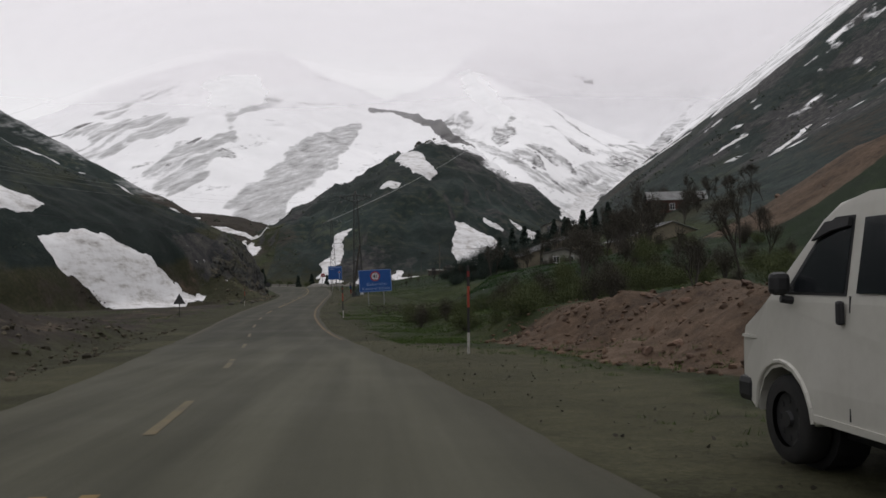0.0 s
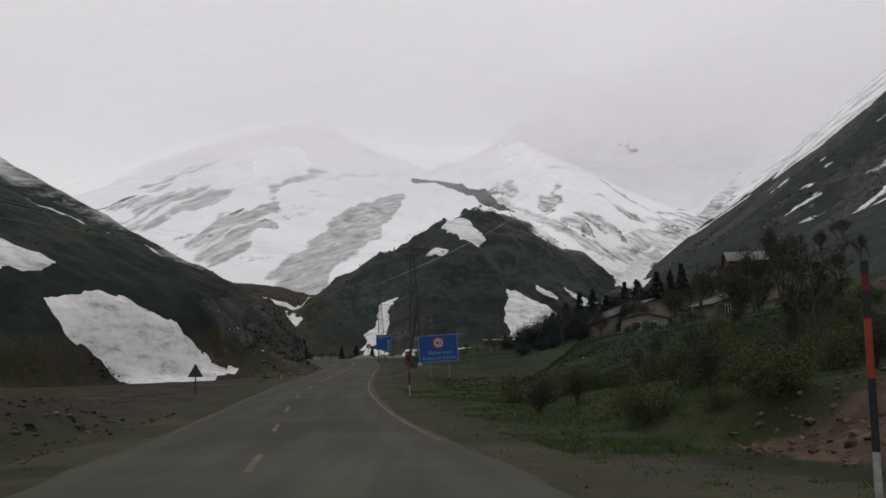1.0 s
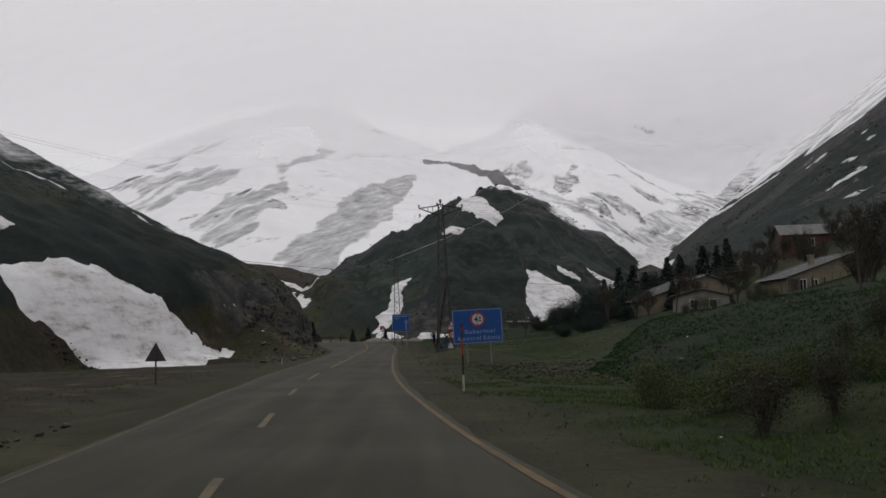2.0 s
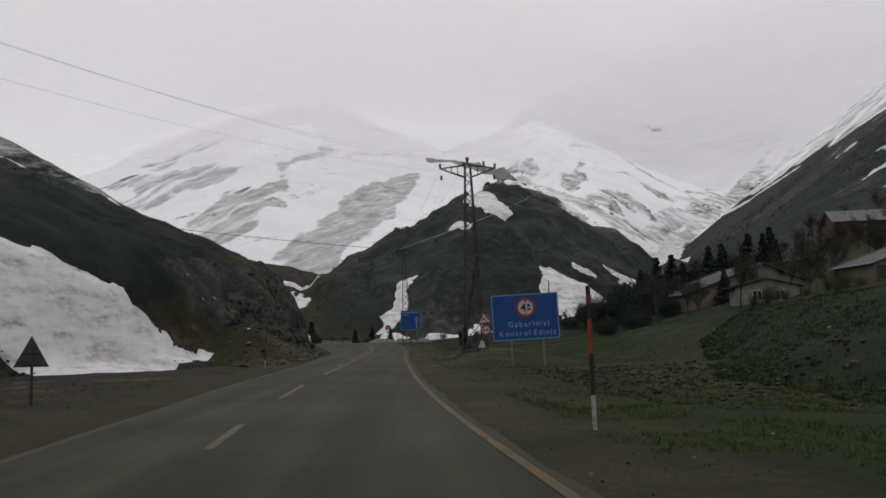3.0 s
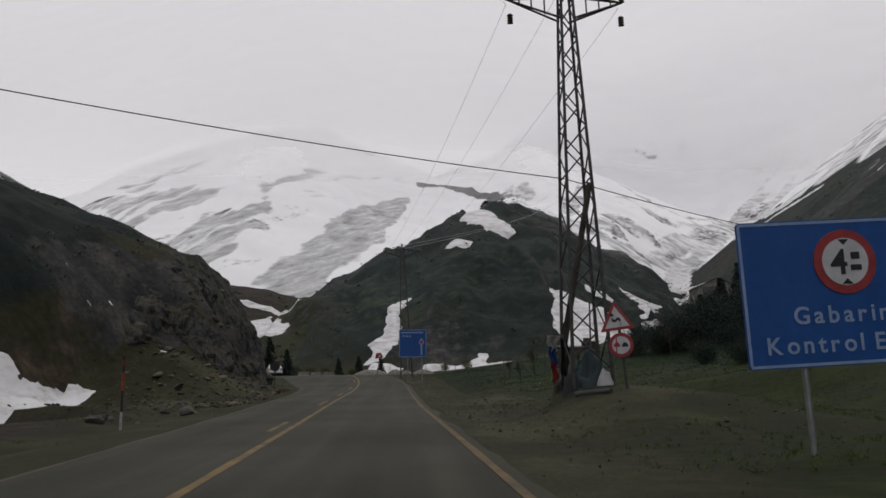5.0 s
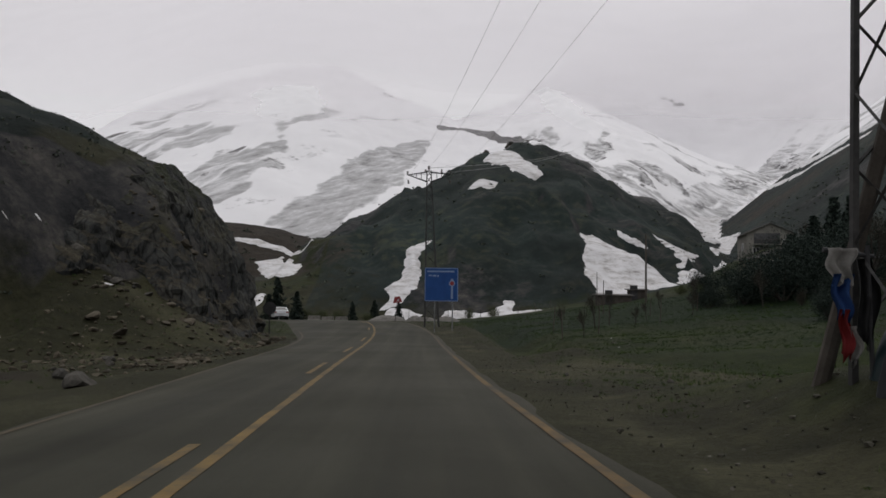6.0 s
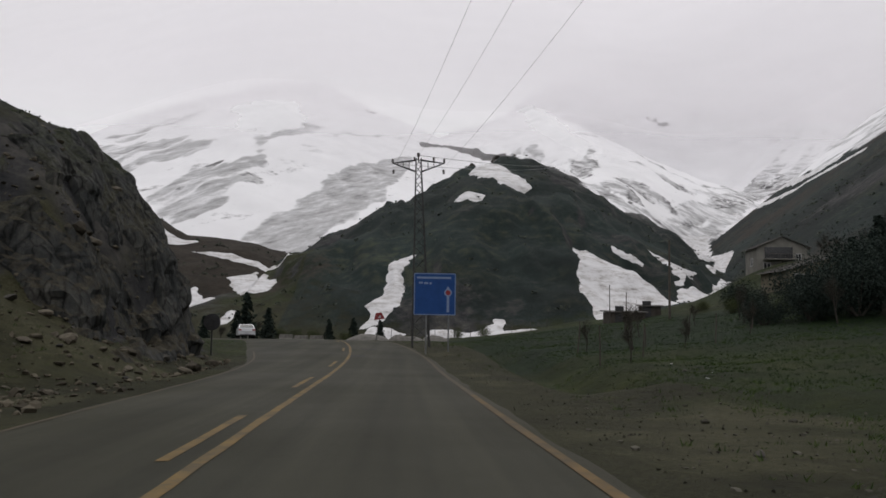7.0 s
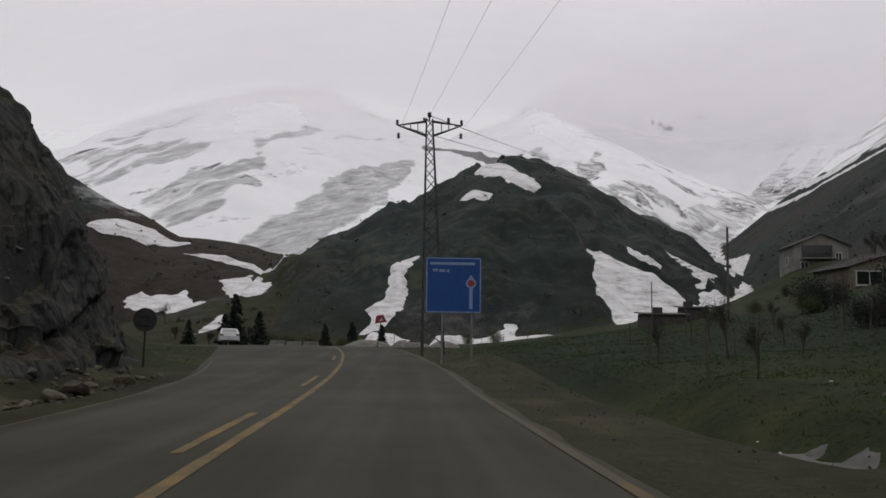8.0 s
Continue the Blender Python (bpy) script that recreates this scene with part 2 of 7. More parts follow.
# ---- the lie of the land ----
def hashed(ix, iy, seed):
    h = (ix.astype(np.int64) * 374761393 + iy.astype(np.int64) * 668265263 + seed * 974711) & 0xFFFFFFFF
    h = ((h ^ (h >> 13)) * 1274126177) & 0xFFFFFFFF
    return ((h ^ (h >> 16)) & 0xFFFF) / 65535.0


def vnoise(x, y, seed=0):
    """Value noise, -1 to 1, one wave to the metre."""
    x, y = np.asarray(x, float), np.asarray(y, float)
    ix, iy = np.floor(x), np.floor(y)
    fx, fy = x - ix, y - iy
    fx, fy = fx * fx * (3 - 2 * fx), fy * fy * (3 - 2 * fy)
    a = hashed(ix, iy, seed) * (1 - fx) + hashed(ix + 1, iy, seed) * fx
    b = hashed(ix, iy + 1, seed) * (1 - fx) + hashed(ix + 1, iy + 1, seed) * fx
    return 2 * (a * (1 - fy) + b * fy) - 1


def fbm(x, y, size, octaves=4, seed=0):
    out, amp = 0.0, 1.0
    for k in range(octaves):
        out = out + amp * vnoise(x / size + 17.3 * k, y / size - 9.1 * k, seed + k)
        size, amp = size * 0.5, amp * 0.5
    return out


def ease(v, a, b):
    u = np.clip((v - a) / (b - a), 0, 1)
    return u * u * (3 - 2 * u)


def soft(v, at, values, w):
    return sum(np.interp(v + k * w, at, values) for k in (-1, -0.5, 0, 0.5, 1)) / 5


def edge_x(y):
    """The right-hand edge line of the road."""
    return soft(y, (-60, 0, 15, 30, 45, 60, 75, 90, 105, 120, 135, 150, 165, 176, 187, 200, 225, 260),
                (9.8, 4.5, 3.55, 1.95, 0.15, -1.2, -1.95, -2.4, -2.9, -3.2, -3.5, -4.5, -6.6, -9.3, -12.6, -19, -40, -80), 5)


def road_z(y):
    return soft(y, (-60, 0, 10, 17, 35, 45, 60, 100, 125, 145, 157, 170, 185, 230), (4.2, 1.35, 0.95, 0.75, 0.15, 0.0, 0.0, -0.05, 0.04, 0.5, 0.86, 0.92, 0.88, 0.7), 4)


def road_left(y):
    """Distance from the edge line to the left edge of the asphalt."""
    return soft(y, (-60, 15, 30, 60, 90, 120, 130, 142, 152, 165, 185), (5.8, 5.9, 6.4, 5.9, 6.3, 6.8, 7.2, 8.8, 9.8, 10.6, 12), 4)


def hump(x, y, xs, yc, zc, foot, power, back):
    """A rise whose crest runs across the view: its face falls to a foot, its back falls evenly."""
    yc, zc, foot = np.interp(x, xs, yc), np.interp(x, xs, zc), np.interp(x, xs, foot)
    u = (yc - y) / foot
    face = zc - np.maximum(zc, 2) * (0.25 * u + 0.75 * np.abs(u) ** power)
    return np.where(y < yc, face, zc - back * (y - yc))


def height(x, y):
    x, y = np.asarray(x, float), np.asarray(y, float)
    s, zr = x - edge_x(y), road_z(np.minimum(y, 230))
    left = -(s + road_left(y))
    rough = fbm(x, y, 9, 4, 3)
    # the slope on the right, with the cut bank at the start and the mound under the tower
    terrace = ease(y, 48, 57) * ease(y, 114, 102)
    r = np.maximum(x - np.maximum(edge_x(y), -6) - 5 - (5.5 + 0.05 * (y - 60)) * terrace, 0)
    right = zr + 0.085 * r + 0.0022 * np.minimum(r, 200) ** 2 + np.maximum(r - 200, 0) * 0.62
    far = 1.5 + 0.15 * (y - 215) + 0.8 * np.maximum(x - 45 - (y - 215) * 0.31, 0) - np.maximum(y - 480, 0) * 0.1
    right = right + (far - right) * ease(y, 205, 290) * ease(x, 5, 30)
    right += terrace * (1.5 * ease(r, 0.2, 7 + 1.5 * rough) + 0.2 * rough * ease(r, 0, 3))
    right += 0.95 * ease(s - 9.0 - 0.4 * rough - 0.33 * np.maximum(y - 70, 0), 0, 2.6) * ease(s, 40, 24) * ease(y, 44, 56) * ease(y, 100, 88)
    right += ease(y, 54, 34) * 0.5 * np.clip(s - 5.0 - 0.6 * rough, 0, 1.9) * ease(y, -5, 10)
    right += ease(y, 92, 66) * 0.5 * np.clip(s - 31 - rough, 0, 13)
    right += 0.84 * np.exp(-((x - 1.8) ** 2 + (y - 94.5) ** 2) / 26) * ease(s, 1.2, 3.8)
    right += 0.75 * np.exp(-((x + 2.4) ** 2) / 7 - (y - 142) ** 2 / 70) * ease(s, 0.4, 2)
    right += 0.34 * fbm(x, y, 1.9, 3, 12) * ease(s, 4.6, 5.6) * ease(s, 10, 8) * ease(y, 34, 30)
    right -= 0.95 * np.exp(-((s - 4.4) / 1.35) ** 2) * ease(y, 114, 118) * ease(y, 160, 140)
    right += 0.36 * np.exp(-((s - 3.9) / 1.5) ** 2 - ((y - 113.6) / 1.9) ** 2)
    right += ease(s, 3, 12) * 0.25 * rough + ease(s, 1, 4) * 0.07 * fbm(x, y, 2.5, 2, 9)
    right += 2.6 * np.exp(-((x - 48) / np.where(x < 48, 7, 10)) ** 2 - ((y - 221) / 10) ** 2)
    # the verge on the left
    lefty = zr - 0.25 * np.exp(-((left - 2.5) / 1.2) ** 2) + ease(left, 3, 9) * ((0.9 + 0.5 * rough) * ease(y, 60, 34) - 0.4 * ease(y, 50, 75) + 0.28 * rough) + 0.02 * np.maximum(left - 12, 0)
    z = np.where(s > -3, right, lefty) - 0.05
    # the bank of rubble along the first stretch, and the fan of scree below the rock
    z = z + (s < -3) * ease(left, 1.6, 4.2) * ease(y, 52, 40) * (0.45 + 0.55 * np.maximum(fbm(x, y, 3.4, 4, 25), -0.4) + 0.09 * np.clip(left - 4, 0, 10))
    scree = zr - 0.1 + 0.52 * np.clip(left - 0.9 - 0.3 * rough, 0, 6.2) * ease(y, 112, 121.5) * ease(y, 150, 137) + 0.22 * fbm(x, y, 1.7, 4, 26) * ease(left, 1.4, 3)
    z = np.where((s < -3) & (y > 108), np.maximum(z, scree), z)
    # the rocky spur on the left
    wx = x + 0.55 * ease(x, -26, -17) + ease(y, 105, 120) * (0.55 * vnoise(x / 3.1 + y / 4, y / 2.3, 21) + 0.3 * vnoise(x / 1.4, y / 1.3, 22))
    spur = hump(wx, y + 1.5 * vnoise(x / 5, y / 6, 23), (-260, -200, -80, -46, -30, -22, -18, -15.6, -14, -13.2, -12.2, -11.2),
                (170, 162, 150, 142, 136, 133, 131.5, 131, 130.6, 130.4, 130.2, 130), (118, 88, 37, 21.5, 14.5, 11.4, 9.5, 7.9, 5.6, 3.2, 0.4, -1.5),
                (300, 300, 190, 98, 50, 26, 16, 13, 11, 10, 9, 9), 2.6, 0.85)
    spur += ease(spur, 0.5, 3) * (0.5 * rough + 0.35 * fbm(x, y, 3.0, 2, 31))
    # the brown hill behind it
    behind = hump(x, y, (-320, -150, -88, -62, -46, -31, -15, 5, 40), (330, 330, 330, 330, 330, 330, 330, 330, 330), (150, 77, 41, 27.5, 26, 21.5, 15, 6, -5), (160, 110, 85, 78, 75, 72, 70, 70, 70), 1.6, 0.3)
    behind += ease(behind, 1, 6) * 0.8 * rough
    # the dark hill straight ahead, a spur of the mountain
    hill = hump(x + 2.5 * vnoise(x / 16, y / 16, 41), y, (-75, -54, -36, -19, -4.5, 9.5, 26, 51, 66, 80, 92, 100, 108, 118), (310, 330, 345, 345, 345, 352, 385, 447, 432, 422, 416, 412, 405, 395),
                (-3, 10, 22, 33.5, 43, 50.5, 60, 70, 54, 43.5, 33.5, 25, 10, 0), (80, 100, 112, 112, 112, 122, 158, 205, 175, 150, 125, 105, 90, 80), 1.5, 0.25)
    hill += ease(hill, 2, 10) * (1.1 * rough + 1.4 * fbm(x, y, 26, 3, 43))
    hill += 3.2 * np.exp(-((x - 33 - 0.1 * (y - 385)) / 9) ** 2) * ease(y, 345, 380) * (0.7 + 0.5 * vnoise(x / 3, y / 9, 44))
    ribs = 1 - 2 * np.abs(vnoise((x + 0.12 * y) / 9, y / 30, 45)) + 0.6 * (1 - 2 * np.abs(vnoise(x / 4.2, y / 16, 46)))
    hill += ease(hill, 4, 14) * ease(hill, 52, 40) * 1.3 * ribs
    # the snow mountain
    mtn = np.interp(x, (-600, -420, -277, -211, -130, -84, -37, 19, 70, 94, 169, 239, 312, 392, 520, 900), (60, 105, 153, 183, 213, 214, 189, 168, 182, 194, 167, 128, 180, 231, 300, 420))
    u = (807 - y + 22 * vnoise(x / 90, y / 200, 51)) / 425
    mtn = np.where(u > 0, mtn - (mtn - 19) * (0.9 * u + 0.1 * u * np.abs(u)), mtn + 0.25 * (807 - y) * 0.6)
    mtn = mtn - 17 * np.exp(-((x - 45 - (y - 215) * 0.31) / 26) ** 2) * ease(y, 580, 470)
    gully = fbm(x * 1.0 + y * 0.25, y * 0.35, 70, 4, 53)
    mtn = mtn + ease(mtn, 22, 70) * (5.5 * gully + 1.2 * fbm(x, y, 14, 3, 57))
    # the head of the valley, half lost in the cloud
    head = np.interp(x, (-250, -60, 60, 160, 300, 450, 900), (20, 90, 215, 285, 300, 310, 400)) - 0.85 * np.maximum(985 + 20 * vnoise(x / 60, y / 90, 58) - y, 0) - 0.1 * np.maximum(y - 985, 0)
    head = head + 3 * fbm(x, y, 40, 3, 59)
    global LAYER
    LAYER = np.argmax(np.stack([z, spur, behind, hill, mtn, head]), 0)
    out = np.maximum.reduce([z, spur, behind, hill, mtn, head])
    # the roadbed
    bed = ease(np.maximum(s - 0.4, left), 2.9, 0.5) * ease(y, 300, 240)
    return out * (1 - bed) + (zr - 0.06) * bed

# ---- ground, road and snow ----
def axis(lo, fine_lo, fine_hi, hi, step, mid_lo, mid_hi, mid_step, far_step):
    """Grid lines: close together in the middle, wider outside."""
    return np.unique(np.concatenate([np.arange(fine_lo, fine_hi, step), np.arange(mid_lo, fine_lo, mid_step), np.arange(fine_hi, mid_hi, mid_step),
                                     np.arange(lo, mid_lo, far_step), np.arange(mid_hi, hi + far_step, far_step)]).round(3))


GX = axis(-900, -42, 62, 1300, 0.75, -300, 420, 1.8, 40)
GY = axis(-140, -10, 235, 1500, 0.75, -10, 1010, 3.0, 40)
XX, YY = np.meshgrid(GX, GY)
ZZ = height(XX, YY)
KIND = LAYER


def ground_z(x, y):
    """The height of the ground mesh at a place."""
    x, y = np.asarray(x, float), np.asarray(y, float)
    i, j = np.clip(np.searchsorted(GX, x) - 1, 0, len(GX) - 2), np.clip(np.searchsorted(GY, y) - 1, 0, len(GY) - 2)
    u, v = (x - GX[i]) / (GX[i + 1] - GX[i]), (y - GY[j]) / (GY[j + 1] - GY[j])
    return (ZZ[j, i] * (1 - u) + ZZ[j, i + 1] * u) * (1 - v) + (ZZ[j + 1, i] * (1 - u) + ZZ[j + 1, i + 1] * u) * v


def sheet(name, x, y, z, material, keep=None, attributes=()):
    """A grid of quads as one smooth mesh."""
    rows, cols = x.shape
    k = np.arange(rows * cols).reshape(rows, cols)
    quads = np.stack([k[:-1, :-1], k[:-1, 1:], k[1:, 1:], k[1:, :-1]], -1).reshape(-1, 4)
    if keep is not None:
        quads = quads[keep.reshape(-1)[quads].any(1)]
        used = np.unique(quads)
        back = np.zeros(rows * cols, int)
        back[used] = np.arange(len(used))
        quads = back[quads]
    else:
        used = np.arange(rows * cols)
    me = bpy.data.meshes.new(name)
    me.from_pydata(np.stack([x.ravel(), y.ravel(), z.ravel()], -1)[used].tolist(), [], quads.tolist())
    me.polygons.foreach_set("use_smooth", [True] * len(me.polygons))
    for label, values in attributes:
        me.attributes.new(label, "FLOAT", "POINT").data.foreach_set("value", np.ascontiguousarray(values.ravel()[used], dtype=np.float32))
    me.materials.append(material)
    return new(name, me)


def near_line(x, y, pts):
    """Distance to a broken line in plan."""
    d = np.full(np.shape(x), 1e9)
    for (ax, ay), (bx, by) in zip(pts, pts[1:]):
        u = np.clip(((x - ax) * (bx - ax) + (y - ay) * (by - ay)) / ((bx - ax) ** 2 + (by - ay) ** 2), 0, 1)
        d = np.minimum(d, np.hypot(x - ax - u * (bx - ax), y - ay - u * (by - ay)))
    return d


SIDE = XX - edge_x(YY)
LEFT = -(SIDE + road_left(YY))
blot = fbm(XX, YY, 30, 3, 71)
slope_y = np.gradient(ZZ, GY, axis=0)
steep = np.hypot(slope_y, np.gradient(ZZ, GX, axis=1))
MOUNTAIN = ease(ZZ, 24, 34) * ease(YY, 345, 410)
zone_gravel = np.maximum(0.85 * ease(SIDE, 2.3, 0.7) * (SIDE > -4), ease(LEFT, 5.5, 2.5) * (LEFT > -1) * np.where(YY > 108, 0.35, 0.7)) * ease(YY, 320, 200)
zone_gravel = np.maximum(zone_gravel, 0.42 * ease(np.hypot(SIDE - 3, (YY - 104) * 0.35), 5, 2.5))
zone_gravel = zone_gravel * (1 - 0.25 * ease(SIDE, 0.8, 2))
zone_grass = np.where(SIDE > 0, ease(SIDE, 2.0, 5.5) * (0.62 + 0.3 * blot) * ease(YY, 3, 10), 0.15 + 0.25 * blot) * ease(XX, 140, 60)
zone_gravel = zone_gravel * np.where(KIND == 1, 0, 1)
zone_grass = np.maximum(zone_grass, 0.95 * ease(SIDE, 13, 17) * ease(SIDE, 44, 36) * ease(YY, 48, 60) * ease(YY, 150, 125))
zone_grass = np.maximum(zone_grass, (0.85 + 0.2 * blot) * ease(SIDE, 8, 9.5) * ease(SIDE, 48, 36) * ease(YY, 8, 14) * ease(YY, 66, 58))
zone_grass = np.maximum(zone_grass, (0.74 + 0.55 * blot) * ease(SIDE, 3.0, 5) * ease(SIDE, 30, 22) * ease(YY, 108, 118) * ease(YY, 190, 165))
zone_grass = np.maximum(zone_grass, (0.92 + 0.25 * blot) * ease(SIDE, 1.7, 2.8) * ease(SIDE, 12, 8) * ease(YY, 30, 38) * ease(YY, 66, 60))
zone_grass = np.where((SIDE < 0) & (YY < 80), 0.12 + 0.35 * blot, zone_grass)
zone_gravel = np.maximum(zone_gravel, (0.55 + 0.4 * blot) * ease(SIDE, 4.8, 6) * ease(SIDE - 0.33 * np.maximum(YY - 70, 0), 9.4, 8.2) * ease(YY, 61, 64) * ease(YY, 83, 79))
zone_grass = np.where((SIDE < 0) & (YY > 110) & (YY < 200), 0.2 + 0.5 * ease(YY, 128, 142) + 0.35 * blot, zone_grass)
zone_heath = np.maximum(ease(ZZ, 2, 6) * (XX < -12), ease(YY, 225, 245))
zone_heath = np.maximum(zone_heath, ease(XX, 44, 62) * (0.78 + 0.3 * blot))
zone_grass = np.where((KIND == 0) & (XX > 46) & (YY > 100), np.maximum(zone_grass, 0.46 + 0.35 * blot), zone_grass)
zone_heath = np.where((KIND == 2) | ((YY > 140) & (YY < 300) & (XX < -26) & (KIND != 1)), 0.0, zone_heath)
zone_grass = np.where((KIND == 2) | ((YY > 140) & (YY < 300) & (XX < -26) & (KIND != 1)), -0.6, zone_grass)
zone_grass = np.where((SIDE > 0) & (YY < 42), np.maximum(zone_grass, (0.62 + 0.35 * blot) * ease(SIDE, 1.5, 3.0)), zone_grass)
zone_grass = np.where((SIDE > 0) & (YY > 60) & (YY < 112), np.maximum(zone_grass, (0.5 + 0.4 * blot) * ease(SIDE, 1.6, 3.0)), zone_grass)
zone_soil = ease(SIDE, 4.0, 5.2) * ease(SIDE, 9.2, 7.8) * ease(YY + 2 * blot, 34, 30) * ease(YY, 4, 12)
zone_soil = np.maximum(zone_soil, ease(SIDE, 31, 34) * ease(SIDE, 52, 45) * ease(YY, 59, 63) * ease(YY, 78, 72))
zone_soil = np.maximum(zone_soil, 0.26 * (KIND == 2) * ease(XX, -90, -66))
zone_heath = np.where((KIND == 2) & (XX < -70), 0.7, zone_heath)
zone_soil = np.maximum(zone_soil, ease(LEFT, 2.5, 4.5) * ease(LEFT, 16, 10) * ease(YY, 118, 100) * 0.38)
zone_soil = np.maximum(zone_soil, ease(SIDE, 5.0, 6.5) * ease(SIDE - 0.33 * np.maximum(YY - 70, 0), 9.2, 8) * ease(YY, 57, 62) * ease(YY, 84, 76) * (0.36 + 0.3 * blot))
zone_grass = np.where((KIND == 1) & (YY > 90), 0.12 + 0.3 * blot, zone_grass)
zone_soil = np.maximum(zone_soil, (KIND == 1) * ease(XX, -26, -20) * ease(YY, 124, 116) * ease(YY, 92, 100) * (0.5 + 0.3 * blot))
zone_heath = zone_heath * (1 - (KIND == 1) * ease(XX, -24, -19) * 0.8)
zone_rock = ease(steep, 0.7, 1.15) * (YY < 150) * (XX < -9) * ease(YY, 112, 123)
zone_rock = np.maximum(zone_rock, ease(steep, 0.75, 1.2) * 0.65 * (YY > 200) * (YY < 420) * (XX > -60))
# how the snow lies on the mountain: in streaks below, thin on the wind-swept shoulders, whole above, partly as painted
# haze
zone_snow = MOUNTAIN * (0.74 + 0.5 * ease(ZZ, 100, 180))
zone_thin = MOUNTAIN * 0.0
warp = fbm(XX + 0.3 * YY, YY * 0.5, 26, 4, 79)


def inside_of(x, y, pts):
    """Distance to the rim of an outline in plan, positive inside."""
    closed, hit = [*pts, pts[0]], np.zeros(np.shape(x), bool)
    for (ax, ay), (bx, by) in zip(closed, closed[1:]):
        hit ^= ((ay > y) != (by > y)) & (x < (bx - ax) * (y - ay) / (by - ay + 1e-12) + ax)
    d = near_line(x, y, closed)
    return np.where(hit, d, -d)


# patches of thin snow and bare scree on the mountain; distances up the slope count for a third
SQ = 0.32
squeezed = lambda pts: [(px, py * SQ) for px, py in pts]
frayed = fbm(XX + 0.35 * YY, YY * 0.28, 9, 4, 80)
uphill = YY - 1.75 * XX
streaky = vnoise(uphill / 11, XX / 34, 75) + 0.6 * vnoise(uphill / 5, XX / 16, 76)
for pts, cover, wide in (
        (((-68, 422), (-57, 464), (-45, 516), (-38, 547), (-21, 624), (-3, 660), (-6, 615), (-12, 546), (-20, 497), (-30, 461), (-38, 436), (-41, 405), (-52, 395), (-63, 412)), 0.95, 1.6),
        (((-114, 474), (-106, 502), (-95, 510), (-83, 523), (-76, 542), (-78, 524), (-77, 506), (-73, 493), (-79, 467), (-80, 448), (-88, 438), (-94, 434), (-104, 440), (-116, 455)), 0.95, 2.4),
        (((-89, 560), (-80, 570), (-70, 593), (-56, 657), (-62, 590), (-76, 564), (-79, 547), (-78, 535), (-80, 524), (-83, 537)), 0.8, 1.6),
        (((-198, 560), (-188, 572), (-179, 651), (-167, 673), (-140, 660), (-137, 640), (-162, 646), (-165, 605), (-179, 592), (-182, 558)), 0.62, 2.6),
        (((-183, 569), (-169, 573), (-145, 584), (-104, 552), (-114, 537), (-127, 516), (-162, 541), (-178, 547)), 0.66, 3.4),
        (((-172, 532), (-161, 536), (-136, 517), (-152, 505), (-164, 512)), 0.75, 2.0),
        (((60, 640), (66, 640), (65, 622), (58, 628)), 0.8, 1.5), (((66, 628), (74, 630), (76, 596), (69, 592)), 0.8, 1.8),
        (((84, 566), (96, 556), (90, 530), (80, 516), (80, 540)), 0.7, 1.8),
        (((85, 490), (97, 506), (101, 490), (100, 478), (92, 482)), 0.95, 1.6),
        (((97, 516), (111, 530), (123, 520), (125, 508), (112, 514)), 0.9, 1.8),
        (((132, 572), (139, 568), (150, 560), (138, 540), (132, 556)), 0.9, 1.6)):
    zone_thin = np.maximum(zone_thin, cover * ease(inside_of(XX, YY * SQ, squeezed(pts)) + wide * (frayed + 0.7 * streaky), -2.2, 2.2))
for pts, width, cover in (
        (((-56, 599), (-46, 662), (-8, 716)), 1.2, 0.7), (((-61, 554), (-50, 572)), 1.3, 0.7), (((-44, 524), (-35, 553), (-21, 621), (-6, 652)), 1.6, 1.0),
        (((106, 673), (137, 725), (163, 752)), 1.6, 0.75), (((163, 752), (161, 654), (164, 611), (171, 586)), 2.6, 0.8), (((123, 591), (135, 597)), 1.6, 0.6), (((102, 591), (92, 562)), 1.8, 0.7),
        (((63, 597), (73, 510), (84, 477), (90, 456), (105, 459)), 3.2, 0.8), (((93, 465), (101, 467), (109, 466)), 1.6, 0.9),
        (((122, 496), (131, 514), (143, 526), (175, 578)), 2.2, 0.9), (((120, 485), (139, 515), (162, 550)), 1.8, 0.8), (((146, 512), (173, 553), (261, 737)), 5, 0.75),
        (((124, 485), (143, 502), (180, 555)), 2.4, 0.8)):
    zone_thin = np.maximum(zone_thin, cover * ease(near_line(XX, YY * SQ, squeezed(pts)) + width * 0.5 * frayed, width * 1.2, width * 0.3))
strip = ease(inside_of(XX, YY * SQ, squeezed(((-72, 418), (-57, 470), (-38, 552), (-21, 634), (0, 666), (-4, 600), (-18, 490), (-34, 400), (-55, 390)))), -3, 1)
zone_thin = zone_thin * np.where(XX < 20, np.clip((0.8 + 0.55 * streaky) * (1 - strip) + (0.86 + 0.16 * streaky) * strip, 0.08, 1.05), 1)
